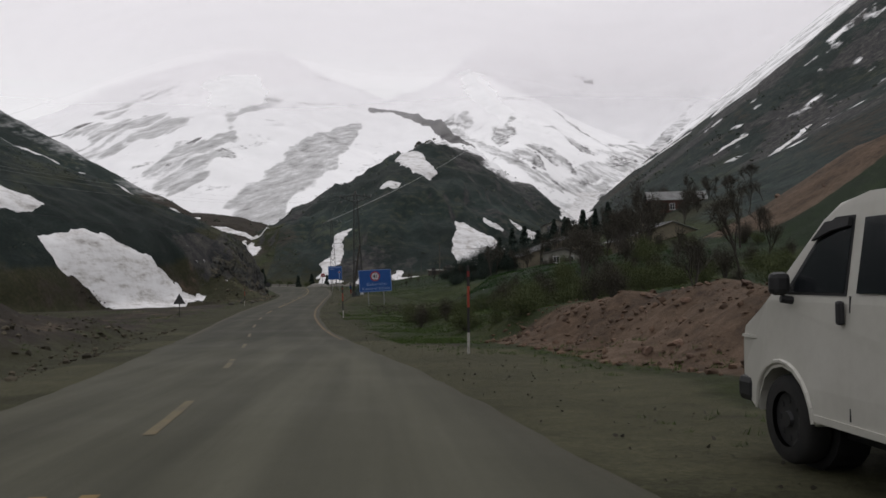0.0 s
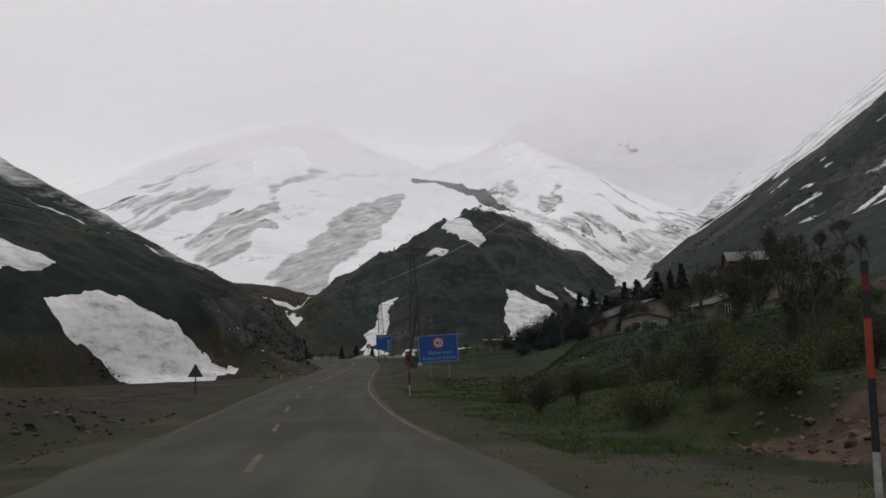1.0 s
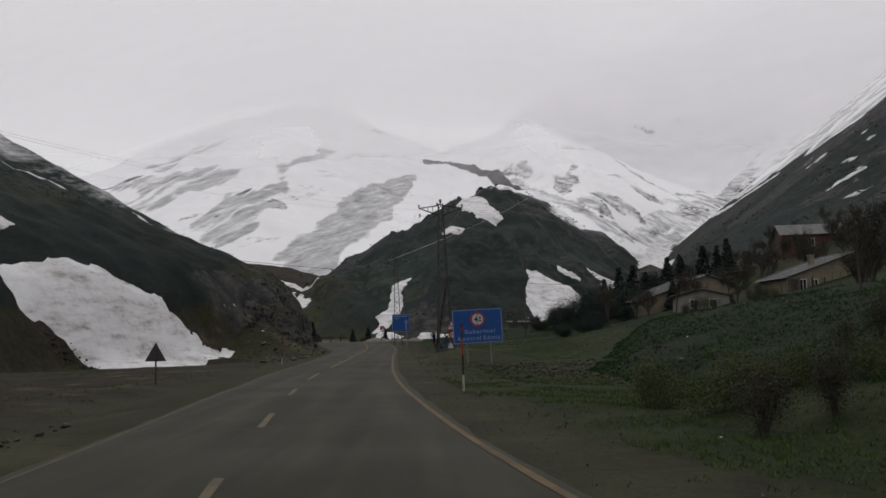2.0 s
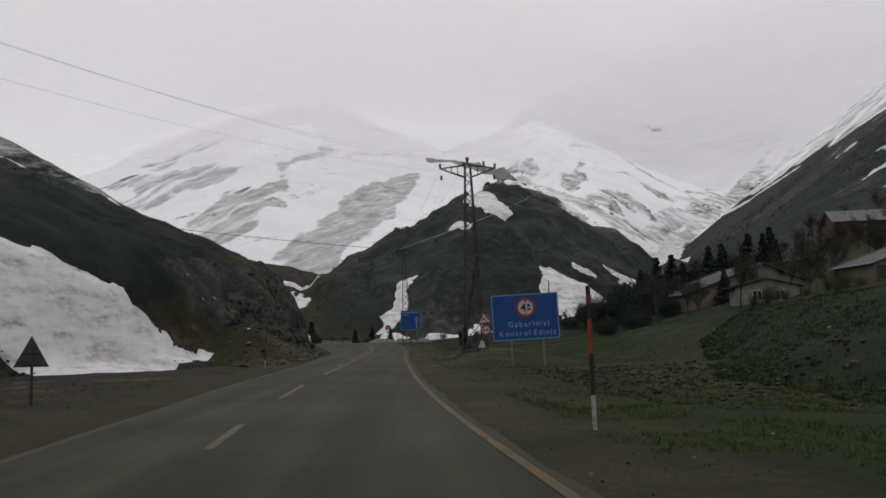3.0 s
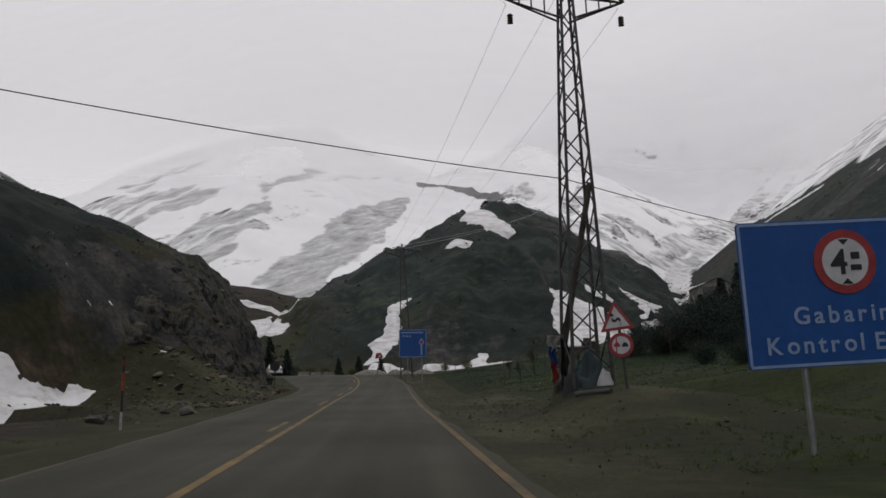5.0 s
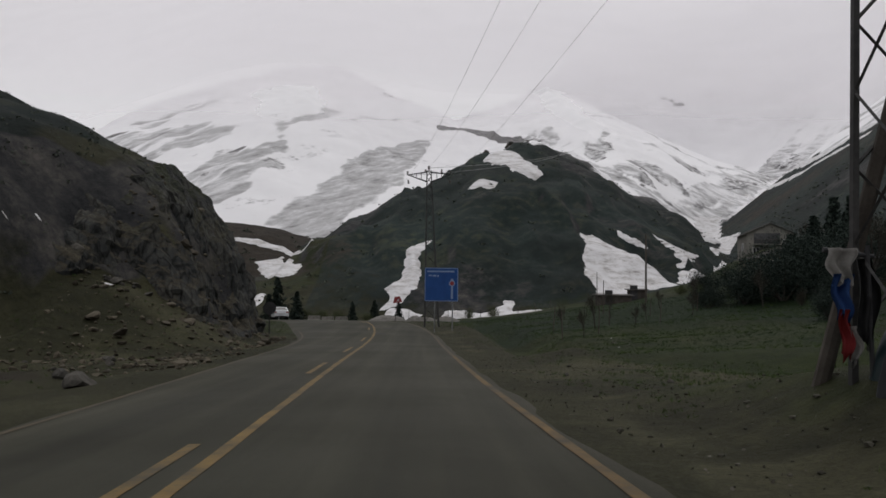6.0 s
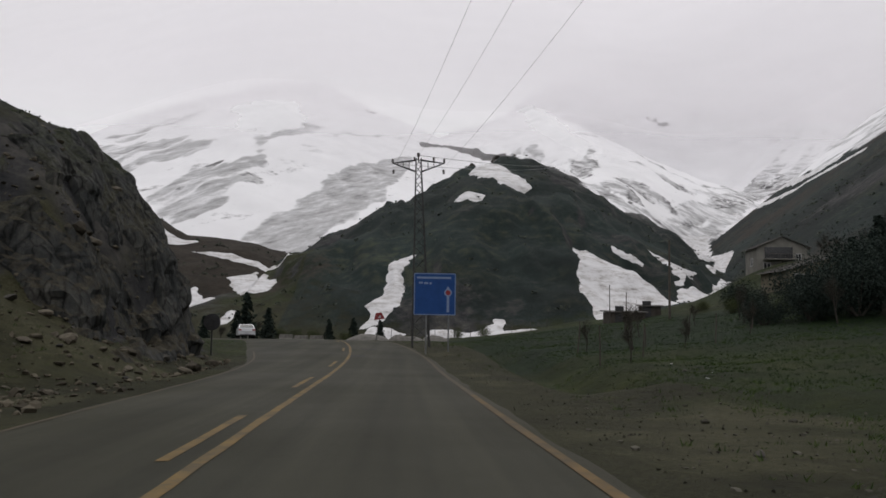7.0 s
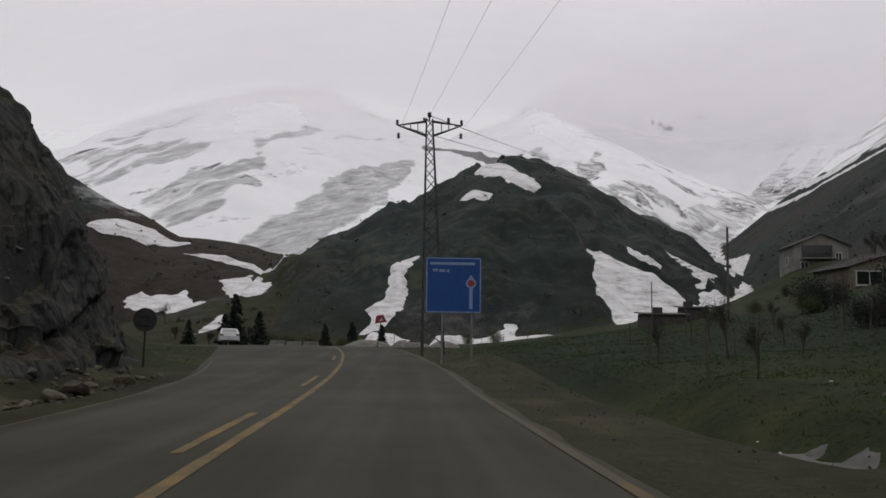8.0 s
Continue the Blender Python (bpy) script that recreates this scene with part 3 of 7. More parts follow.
# rock showing dark through the snow on the far side
dark = np.zeros(XX.shape)
for pts, cover in (
        (((147, 519), (228, 685), (287, 754), (316, 752), (240, 645), (201, 601), (144, 501)), 0.75), (((124, 498), (144, 529), (181, 594), (266, 770), (287, 776), (168, 557), (139, 515), (125, 492)), 0.85),
        (((120, 484), (138, 503), (146, 498), (126, 470)), 0.8), (((85, 488), (97, 505), (102, 490), (100, 477), (92, 481)), 1.0), (((97, 517), (111, 530), (123, 520), (125, 507), (112, 513)), 0.9),
        (((132, 571), (139, 568), (150, 560), (138, 540), (132, 556)), 0.9), (((60, 640), (66, 642), (66, 620), (58, 626)), 0.8), (((66, 628), (74, 630), (77, 594), (69, 590)), 0.85), (((84, 566), (96, 556), (90, 530), (80, 514), (80, 540)), 0.75)):
    dark = np.maximum(dark, cover * ease(inside_of(XX, YY * SQ, squeezed(pts)) + 2.4 * frayed + 1.0 * warp, -1.2, 1.4))
for pts, width, cover in ((((106, 673), (137, 725), (160, 745)), 1.2, 0.7), (((162, 700), (161, 654), (164, 611), (171, 586)), 2.0, 0.8), (((93, 466), (101, 467), (110, 466)), 1.4, 0.9)):
    dark = np.maximum(dark, cover * ease(near_line(XX, YY * SQ, squeezed(pts)) + width * 0.6 * frayed, width * 1.2, width * 0.3))
for pts, width in ((((-205, 553), (-178, 583)), 1.6), (((-150, 655), (-139, 662)), 1.6), (((-180, 640), (-166, 664)), 1.5), (((-108, 500), (-96, 512)), 1.5), (((-80, 488), (-73, 495)), 2.0), (((-104, 470), (-92, 478)), 1.2), (((-42, 530), (-34, 556)), 1.2), (((-30, 590), (-21, 622)), 1.2), (((-88, 556), (-84, 548)), 1.4)):
    dark = np.maximum(dark, 0.75 * ease(near_line(XX, YY * SQ, squeezed(pts)) + width * 0.7 * frayed, width * 1.2, width * 0.3))
bare = ease(near_line(XX, YY * SQ, squeezed(((5, 706), (20, 713), (39, 668), (50, 633), (57, 611)))) + 0.8 * frayed, 3.2, 1.2)
bare = np.maximum(bare, ease(near_line(XX, YY, ((52, 636), (60, 560), (64, 480))), 6, 2))
speck = 0.5 + 0.5 * vnoise((XX + 0.25 * YY) / 3.1, YY / 9, 87) + 0.4 * vnoise((XX + 0.25 * YY) / 1.9, YY / 5, 88)
dark = dark * np.clip(0.35 + 0.9 * speck, 0, 1.15) * (KIND == 4)
zone_snow = zone_snow - 0.9 * bare - 0.43 * dark
zone_thin = np.maximum(zone_thin * (1 - 0.4 * ease(dark, 0.35, 0.8)), 0.55 * dark)
# the slope on the right keeps snow only high up, in long streaks down the fall of the ground
right_side = (KIND == 0) * ease(YY, 270, 300)
along = XX - 0.16 * (YY - 385) - 140
streaks = 0.5 + 0.32 * vnoise(along / 7, YY / 130, 83) + 0.26 * vnoise(along / 15, YY / 90, 84)
lying = ease(along + 5 * vnoise(YY / 25, XX / 40, 85), 5, 13)
lying = np.maximum(lying, ease(YY + 5 * vnoise(XX / 20, YY / 30, 86), 494, 510))
zone_snow = zone_snow * (1 - right_side) + right_side * lying * (0.62 + 0.5 * streaks)
zone_thin = np.maximum(zone_thin * (1 - right_side), right_side * lying * ease(np.abs(streaks - 0.42), 0.2, 0.03) * 0.7)
# streaks weakened with height: the haze over the tops put into the snow cover
zone_thin = zone_thin * (1 - 0.35 * ease(ZZ, 125, 195))
zone_thin = np.maximum(zone_thin, (KIND == 2) * ease(XX, -62, -82) * ease(YY, 296, 322) * (0.5 + 0.3 * warp))
across = 0.66 * XX - 0.75 * YY
bands = vnoise(across / 9, (XX + YY) / 240, 89) + 0.6 * vnoise(across / 4.5, (XX + YY) / 120, 90) + 0.3 * warp
zone_thin = np.maximum(zone_thin, np.maximum((KIND == 4) * ease(XX - 118 - 0.48 * (YY - 500), -3, 6), right_side * lying) * ease(bands, -0.15, 0.4) * (0.66 - 0.3 * ease(XX, 230, 330)))
outcrop = (KIND == 0) * ease(XX, 86, 98) * ease(YY, 165, 190) * ease(YY, 330, 290)
zone_rock = np.maximum(zone_rock, outcrop * (0.45 + 0.7 * fbm(XX, YY, 12, 4, 91)))
zone_snow = np.maximum(zone_snow, outcrop * np.clip(-0.12 + 0.8 * fbm(XX + 0.3 * YY, YY, 6, 4, 92), 0, 0.46))
zone_rock = np.maximum(zone_rock, (KIND == 1) * ease(XX, -21, -17) * ease(YY, 114, 124) * 0.75)
zone_rock = np.maximum(zone_rock, (KIND == 3) * (0.27 + 0.42 * fbm(XX, YY, 22, 3, 73)))
zone_upland = MOUNTAIN * (1 - right_side) * ease(ZZ, 26, 40)
# dark bracken and earth: the hill beyond the bend, the foot of the spur, the bank beside the road, the slope over the houses
zone_umber = (KIND == 2) * ease(XX, -86, -72) * 0.9
zone_umber = np.maximum(zone_umber, (KIND == 1) * ease(XX, -40, -27) * ease(YY, 126, 118) * ease(ZZ, 8, 4) * (0.6 + 0.4 * blot))
zone_umber = np.maximum(zone_umber, ease(LEFT, 1.5, 3.5) * ease(LEFT, 22, 14) * ease(YY, 132, 112) * (KIND != 1) * (0.62 + 0.5 * fbm(XX, YY, 7, 3, 72)))
zone_umber = np.maximum(zone_umber, (KIND == 0) * ease(XX, 44, 62) * ease(YY, 70, 110) * (0.14 + 0.4 * blot))
zone_umber = np.maximum(zone_umber, (KIND == 3) * ease(XX + 0.25 * (YY - 260), 2, -22) * (0.05 + 0.45 * blot))
zone_grass = np.where(KIND == 3, 0.3 + 0.4 * blot, zone_grass)
zone_heath = np.where(KIND == 3, zone_heath * (1 - 0.36 * ease(XX + 0.25 * (YY - 260), 8, -22) * (0.75 + 0.4 * blot) - 0.15 * ease(ZZ, 16, 6)), zone_heath)
zone_dusty = (0.72 + 0.5 * fbm(XX, YY, 6, 3, 78)) * ease(SIDE, -1, 0.3) * ease(SIDE, 5.2, 2.4) * ease(YY, 44, 26)
zone_dusty = np.maximum(zone_dusty, (0.55 + 0.5 * fbm(XX, YY, 5, 3, 81)) * ease(LEFT, 2.6, 1.2) * (LEFT > -1) * ease(YY, 70, 40))
zone_dusty = np.maximum(zone_dusty, (0.46 + 0.5 * fbm(XX, YY, 5, 3, 82)) * ease(SIDE, 0.2, 1.0) * ease(SIDE, 8.5, 5.5) * ease(YY, 84, 92) * ease(YY, 118, 108))
zone_dusty = np.maximum(zone_dusty, (0.36 + 0.4 * fbm(XX, YY, 4, 3, 83)) * ease(SIDE, 0.1, 0.6) * ease(SIDE, 2.3, 1.1) * ease(YY, 30, 60) * ease(YY, 170, 150))
zone_dusty = np.maximum(zone_dusty, (0.42 + 0.45 * fbm(XX, YY, 4, 3, 84)) * ease(LEFT, 0.2, 1) * ease(LEFT, 8, 5) * ease(YY, 100, 112) * ease(YY, 140, 130))
bank_foot = 8.8 + 0.33 * np.maximum(YY - 70, 0)
zone_lush = ease(SIDE - bank_foot, 0, 1.2) * ease(SIDE, 46, 36) * ease(YY, 46, 56) * ease(YY, 128, 108) * (0.95 + 0.3 * blot)
zone_grass = np.maximum(zone_grass, zone_lush)
zone_lush = np.maximum(zone_lush, (0.82 + 0.6 * fbm(XX, YY, 12, 3, 85)) * ease(SIDE, 3.2, 5) * ease(SIDE, 34, 26) * ease(YY, 108, 118) * ease(YY, 200, 170))
zone_lush = np.maximum(zone_lush, (0.5 + 0.5 * blot) * ease(SIDE, 8, 10) * ease(YY, 10, 20) * ease(YY, 60, 50))
zone_umber = np.maximum(zone_umber, (0.5 + 0.6 * fbm(XX, YY, 5, 3, 86)) * ease(SIDE, 0.6, 1.4) * ease(SIDE, 4.5, 3) * ease(YY, 24, 30) * ease(YY, 42, 34))
# greener strips along the right verge at the start
zone_grass = np.where((SIDE > 1.2) & (YY < 62) & (zone_soil < 0.3), np.maximum(zone_grass, (0.66 + 0.45 * fbm(XX, YY, 9, 3, 74)) * ease(SIDE, 1.4, 2.6)), zone_grass)
zone_grass = np.where((SIDE < 0) & (YY < 60), np.maximum(zone_grass, (0.45 + 0.6 * fbm(XX, YY, 8, 3, 77)) * ease(LEFT, 2.5, 5)), zone_grass)

ground = sheet("ground", XX, YY, ZZ, GROUND, None, (("grass", zone_grass), ("heath", zone_heath), ("soil", zone_soil), ("rock", zone_rock), ("gravel", zone_gravel), ("snow", zone_snow), ("upland", zone_upland), ("thin", zone_thin), ("umber", zone_umber), ("dusty", zone_dusty), ("lush", zone_lush)))
tagged(ground, "rough valley ground with grass, scree, dark heath and snowy slopes", "ground", kind="structure")

# asphalt, a little proud of the verge, with a ragged edge
ry, rw = np.arange(-60, 250, 0.6), np.linspace(0, 1, 25)
RY, RW = np.meshgrid(ry, rw, indexing="ij")
ragged_l, ragged_r = 0.09 * fbm(RY, RY * 0 + 3, 2.2, 4, 91), 0.08 * fbm(RY, RY * 0 + 9, 1.8, 4, 93)
lo, hi = edge_x(RY) - road_left(RY) + ragged_l, edge_x(RY) + 0.3 + ragged_r
RX = lo + (hi - lo) * RW
camber = 0.05 * (1 - (2 * RW - 1) ** 2)
edge_drop = 0.07 * (np.abs(2 * RW - 1) > 0.995)
lane_s = RX - edge_x(RY)
wear_tone = sum(np.exp(-((lane_s - c) / 0.3) ** 2) for c in (-0.85, -2.5, -4.2, -5.8))
wear_tone = wear_tone + 1.9 * ease(RY, 42, 18) + 0.5 * ease(RY, 92, 104)  # paler at both ends
road = sheet("road", RX, RY, road_z(RY) + camber - edge_drop, ASPHALT, None, (("wear_tone", wear_tone), ("rim", ease(np.abs(2 * RW - 1), 0.8, 1.0))))
tagged(road, "worn grey-brown asphalt mountain road with ragged edges", "road", kind="structure")


def road_surface(x, y):
    lo, hi = edge_x(y) - road_left(y), edge_x(y) + 0.38
    return road_z(y) + 0.05 * (1 - (2 * (x - lo) / (hi - lo) - 1) ** 2)


def stripe(name, off, y0, y1, width, label, paint=None):
    """A painted line at a distance from the edge line, laid on the asphalt."""
    yy = np.linspace(y0, y1, max(3, int((y1 - y0) / 0.5)))
    Y2, W2 = np.meshgrid(yy, np.array([-0.5, 0, 0.5]), indexing="ij")
    X2 = edge_x(Y2) + (0.35 - road_left(Y2) if off is None else off) + W2 * width * (1 + 0.15 * vnoise(Y2 * 1.3, W2 + (off or 0), 97))
    ob = sheet(name, X2, Y2, road_surface(X2, Y2) + 0.006, paint or YELLOW)
    return tagged(ob, label, "road marking", "road markings", "structure")


FAINT = mat("rubbed_yellow_paint", (0.034, 0.03, 0.018), (0.14, 0.084, 0.024), 1.2, 0.8, 0.1, fine=14)
stripe("edge_line", -0.06, 34, 114, 0.13, "worn yellow edge line painted on asphalt", FAINT)
RUST = mat("nearly_gone_yellow_paint", (0.04, 0.034, 0.022), (0.075, 0.055, 0.028), 1.2, 0.8, 0.1, fine=14)
stripe("edge_line", -0.06, 114, 160, 0.13, "nearly worn away yellow edge line on asphalt", RUST)
stripe("edge_line", None, 38, 140, 0.08, "rubbed pale yellow edge line on asphalt", RUST)
stripe("centre_line", -3.4, 78, 164, 0.13, "continuous yellow centre line on asphalt")
for off in (-3.3, -3.62):
    stripe("centre_line", off, -40, 7.6, 0.12, "continuous yellow centre line on asphalt")
for k in range(7):
    stripe("centre_dash", -3.45, 10.5 + 9 * k - 0.2, 13.3 + 9 * k, 0.12, "short faded pale centre dash on asphalt", FADED)
stripe("centre_dash", -3.45, 65.5, 70.5, 0.12, "short yellow dash on the asphalt")
for y0, y1 in ((90.2, 93.8), (104.4, 108.8), (115.3, 119.8), (126.5, 130.5), (141, 145), (155, 159)):
    stripe("centre_dash", -3.75, y0, y1, 0.12, "short yellow dash beside the centre line")


PATCH = mat("fresh_dark_asphalt", (0.012, 0.0115, 0.01), (0.026, 0.025, 0.021), 3, 0.85, 0.3)
for px_, py_ in ((-3.05, 134.4), (-2.4, 143.0)):
    tagged(stripe("road_patch", px_, py_, py_ + 1.5, 0.75, "small dark repair patch in the asphalt", PATCH), "small dark repair patch in the asphalt", "road patch", kind="structure")


def snow_patch(outline, step, depth, wobble, seed, label):
    """Old snow lying on the ground inside an outline in plan, thin and ragged at its rim."""
    pts = np.array(outline, float)
    x0, y0 = pts.min(0) - 3 * wobble - step
    x1, y1 = pts.max(0) + 3 * wobble + step
    X2, Y2 = np.meshgrid(np.arange(x0, x1, step), np.arange(y0, y1, step))
    closed = [tuple(q) for q in pts] + [tuple(pts[0])]
    d, inside = near_line(X2, Y2, closed), np.zeros(X2.shape, bool)
    for (ax, ay), (bx, by) in zip(closed, closed[1:]):
        hit = (ay > Y2) != (by > Y2)
        inside ^= hit & (X2 < (bx - ax) * (Y2 - ay) / (by - ay + 1e-12) + ax)
    d = np.where(inside, d, -d) + wobble * fbm(X2, Y2, wobble * 3.5, 4, seed)
    rise = np.clip(d * 0.35, -0.6, depth) + np.where(d > 0, 0.12 * depth * fbm(X2, Y2, 4, 3, seed + 5), 0)
    ob = sheet("snow_patch", X2, Y2, ground_z(X2, Y2) + rise, SNOW, d > -1.2 * max(step, 0.5))
    return tagged(ob, label, "snow", "snow patches", "stuff")


snow_patch(((-31.8, 95.8), (-29.7, 102.2), (-28.0, 106), (-26.1, 108.6), (-22.8, 110.9), (-20.8, 112.3), (-18.3, 115.3), (-18.6, 111), (-20.5, 103), (-22.6, 98), (-25.4, 97.2), (-27.4, 96), (-29.4, 94.5)), 0.3, 0.4, 0.3, 101, "large tongue of dirty old snow on the left bank")
snow_patch(((-42, 92), (-40, 100), (-37.4, 101), (-35.6, 103), (-33.4, 102.6), (-34.4, 97.8), (-37.2, 91.2)), 0.5, 0.3, 0.5, 103, "strip of old snow high on the left slope")
snow_patch(((-2.9, 269.7), (-5.0, 264.1), (-5.5, 257.5), (-4.9, 251.2), (-6.0, 245.6), (-7.4, 242.7), (-9.2, 239.2), (-12.2, 238.4), (-10.7, 242.4), (-11.4, 246.3), (-8.8, 250.8), (-8.3, 258.1), (-8.0, 262.8), (-5.8, 269.7)), 0.4, 0.4, 0.4, 105, "narrow gully of snow on the dark hill")
snow_patch(((29.3, 272), (31.8, 272), (34, 269), (38.5, 265.5), (42.5, 260), (45, 253), (35.3, 246.5), (27.5, 233), (25.4, 232), (26.4, 240.1), (25.4, 247.5), (26.5, 254), (28.6, 262)), 0.4, 0.4, 0.4, 107, "broad tapering snow field on the dark hill")
snow_patch(((13.2, 346), (16, 352), (20.3, 355), (24.6, 355), (25, 338), (27.5, 320), (23.5, 313), (18.2, 307.4), (15.8, 324.8)), 0.6, 0.4, 0.6, 109, "cap of snow below the hilltop")
snow_patch(((5.4, 293.4), (8, 297.5), (13.6, 296), (10.6, 291)), 0.5, 0.3, 0.5, 111, "small bank of snow below the hilltop")
snow_patch(((39.2, 282.1), (40.5, 280.1), (43.0, 278.9), (45.6, 277.9), (44.9, 276.7), (41.9, 276.9), (39.1, 278.6)), 0.4, 0.3, 0.25, 113, "strip of snow on the side valley slope")
snow_patch(((-12, 234.5), (-9.7, 239.2), (-6.7, 238.6), (-4.5, 236.2), (-7.4, 234.5)), 0.35, 0.4, 0.6, 119, "bank of snow at the foot of the dark hill")
snow_patch(((-2.2, 234), (-0.5, 236.6), (1.7, 236.4), (4.1, 234.6), (8.2, 234.6), (9.7, 238.4), (11.4, 238.2), (11.2, 234), (19, 228), (12, 229.5), (4, 231.5)), 0.35, 0.5, 0.55, 121, "bank of snow at the foot of the dark hill")
snow_patch(((-56, 305), (-48.6, 305.4), (-39.8, 303.7), (-30.5, 293), (-32.5, 291.6), (-40.5, 300.5), (-49, 301.4)), 0.4, 0.25, 0.35, 123, "long thin strip of snow across the brown hill")
snow_patch(((-43.5, 287.2), (-40.4, 291.8), (-38.8, 295.4), (-37, 288), (-31.1, 274.7), (-32, 266), (-35.4, 267)), 0.4, 0.35, 0.55, 125, "ragged snow patch on the brown hill")
snow_patch(((-57.6, 270), (-56, 275.8), (-53.5, 273), (-51.5, 276), (-48.3, 279.6), (-46, 274), (-41.6, 269.4), (-44, 264), (-49.6, 268.2), (-53.9, 265.6)), 0.4, 0.35, 0.7, 127, "ragged snow patch on the brown hill")
snow_patch(((-37.2, 242), (-36.1, 252.4), (-34, 251.6), (-34.8, 244.6)), 0.35, 0.3, 0.35, 129, "small snow patch at the foot of the brown hill")
snow_patch(((-76, 301), (-74, 313), (-67, 320), (-56, 317.5), (-68.9, 303), (-72.7, 299)), 0.8, 0.4, 0.9, 131, "strip of snow near the top of the brown hill")
snow_patch(((-56, 147), (-41, 141.6), (-29, 136.6), (-27, 134.8), (-40, 139.2), (-56, 144.6)), 0.5, 0.35, 0.5, 133, "thin line of snow along the crest of the spur")

for fx, fy, fr in ((-21.5, 118.9, 0.34), (-19.3, 119.9, 0.26), (-16.6, 119.7, 0.24), (-20.1, 118.6, 0.22)):
    snow_patch(((fx - fr, fy + 0.1 * fr), (fx - 0.2 * fr, fy + 0.3 * fr), (fx + fr, fy - 0.1 * fr), (fx + 0.5 * fr, fy - 0.3 * fr)), 0.08, 0.06, 0.1, 151, "small fleck of old snow on the rocky spur")
snow_patch(((76, 333), (84, 345), (100, 371), (108, 411), (127, 470), (134, 488), (120, 480), (97, 420), (83, 365)), 0.9, 0.4, 1.0, 115, "chute of snow down the side valley")
snow_patch(((50.6, 275.0), (55.5, 281.0), (56.4, 279.8), (51.2, 268.5), (49.2, 268.4), (48.9, 270.2), (50.9, 270.6)), 0.4, 0.35, 0.3, 117, "broken snow along the side valley bottom")
snow_patch(((49.3, 267.1), (52.7, 267.9), (58, 275), (65, 287), (72, 300), (66, 283), (56, 264), (48.5, 256), (47, 260)), 0.4, 0.35, 0.35, 135, "wedge of snow in the side valley")
snow_patch(((48.5, 285.1), (50.7, 282.3), (54.9, 282.2), (58.8, 283.3), (57.9, 281.9), (51.7, 274.1), (49.8, 281.1)), 0.4, 0.3, 0.2, 145, "thin streak of snow along a rib of the dark hill")
snow_patch(((69.4, 308.1), (81.7, 338), (97.5, 376), (98.6, 366), (82.5, 332), (70, 304)), 0.5, 0.3, 0.25, 149, "thin crooked streak of snow above the side valley")
snow_patch(((163, 536), (150, 470), (139, 416), (139, 385), (136.5, 358), (139, 358), (141.5, 385), (142, 416), (153.5, 470), (166, 536)), 0.9, 0.4, 0.7, 137, "long thin streak of snow down the far slope")
snow_patch(((172, 530), (160, 470), (150, 425), (148, 395), (151, 395), (155, 425), (166, 470), (178, 530)), 0.9, 0.4, 1.0, 139, "long thin streak of snow down the far slope")
snow_patch(((100, 240.5), (104, 239.5), (108.5, 236.8), (109.5, 239), (104, 242.5)), 0.4, 0.3, 0.4, 141, "short streak of snow high on the right slope")
snow_patch(((95, 195.5), (102, 203), (111, 211.5), (113, 210), (104, 201), (97, 194.5)), 0.4, 0.3, 0.4, 143, "short streak of snow high on the right slope")

# ---- small builders ----
def part(name, bm, material, parent=None, label="", smooth=False):
    """One mesh object from a bmesh, under a thing or a part."""
    me = bpy.data.meshes.new(name)
    bmesh.ops.recalc_face_normals(bm, faces=bm.faces[:])
    bm.to_mesh(me)
    bm.free()
    if smooth:
        me.polygons.foreach_set("use_smooth", [True] * len(me.polygons))
    for m in material if isinstance(material, (list, tuple)) else (material,):
        me.materials.append(m)
    ob = new(name, me)
    if parent is not None:
        ob.parent = parent
    if label:
        tagged(ob, label)
    return ob


def thing(name, m, label, category, group="", kind=""):
    ob = new(name)
    ob.matrix_world = m
    ob.empty_display_size = 0.2
    return tagged(ob, label, category, group, kind)


def box(bm, x, y, z, sx, sy, sz, m=None, bevel=0.0):
    r = bmesh.ops.create_cube(bm, size=1)
    t = Matrix.Translation((x, y, z)) @ (m or Matrix()) @ Matrix.Diagonal((sx, sy, sz, 1))
    bmesh.ops.transform(bm, matrix=t, verts=r["verts"])
    if bevel:
        edges = list({e for v in r["verts"] for e in v.link_edges})
        bmesh.ops.bevel(bm, geom=edges, offset=bevel, segments=2, affect="EDGES", profile=0.5)
    return bm


def rod(bm, a, b, r0, r1=None, sides=8, caps=True):
    """A tapered bar from a to b."""
    a, b = Vector(a), Vector(b)
    r = bmesh.ops.create_cone(bm, cap_ends=caps, segments=sides, radius1=r0, radius2=r0 if r1 is None else r1, depth=(b - a).length)
    m = Matrix.Translation((a + b) / 2) @ (b - a).to_track_quat("Z", "Y").to_matrix().to_4x4()
    bmesh.ops.transform(bm, matrix=m, verts=r["verts"])
    return bm


def slab(bm, pts, thick, m=None):
    """A flat plate: an outline in x and z, its face towards -y."""
    front = [bm.verts.new((x, -thick / 2, z)) for x, z in pts]
    rear = [bm.verts.new((x, thick / 2, z)) for x, z in pts]
    bm.faces.new(front)
    bm.faces.new(rear[::-1])
    for k in range(len(pts)):
        j = (k + 1) % len(pts)
        bm.faces.new((front[k], rear[k], rear[j], front[j]))
    if m is not None:
        bmesh.ops.transform(bm, matrix=m, verts=front + rear)
    return bm


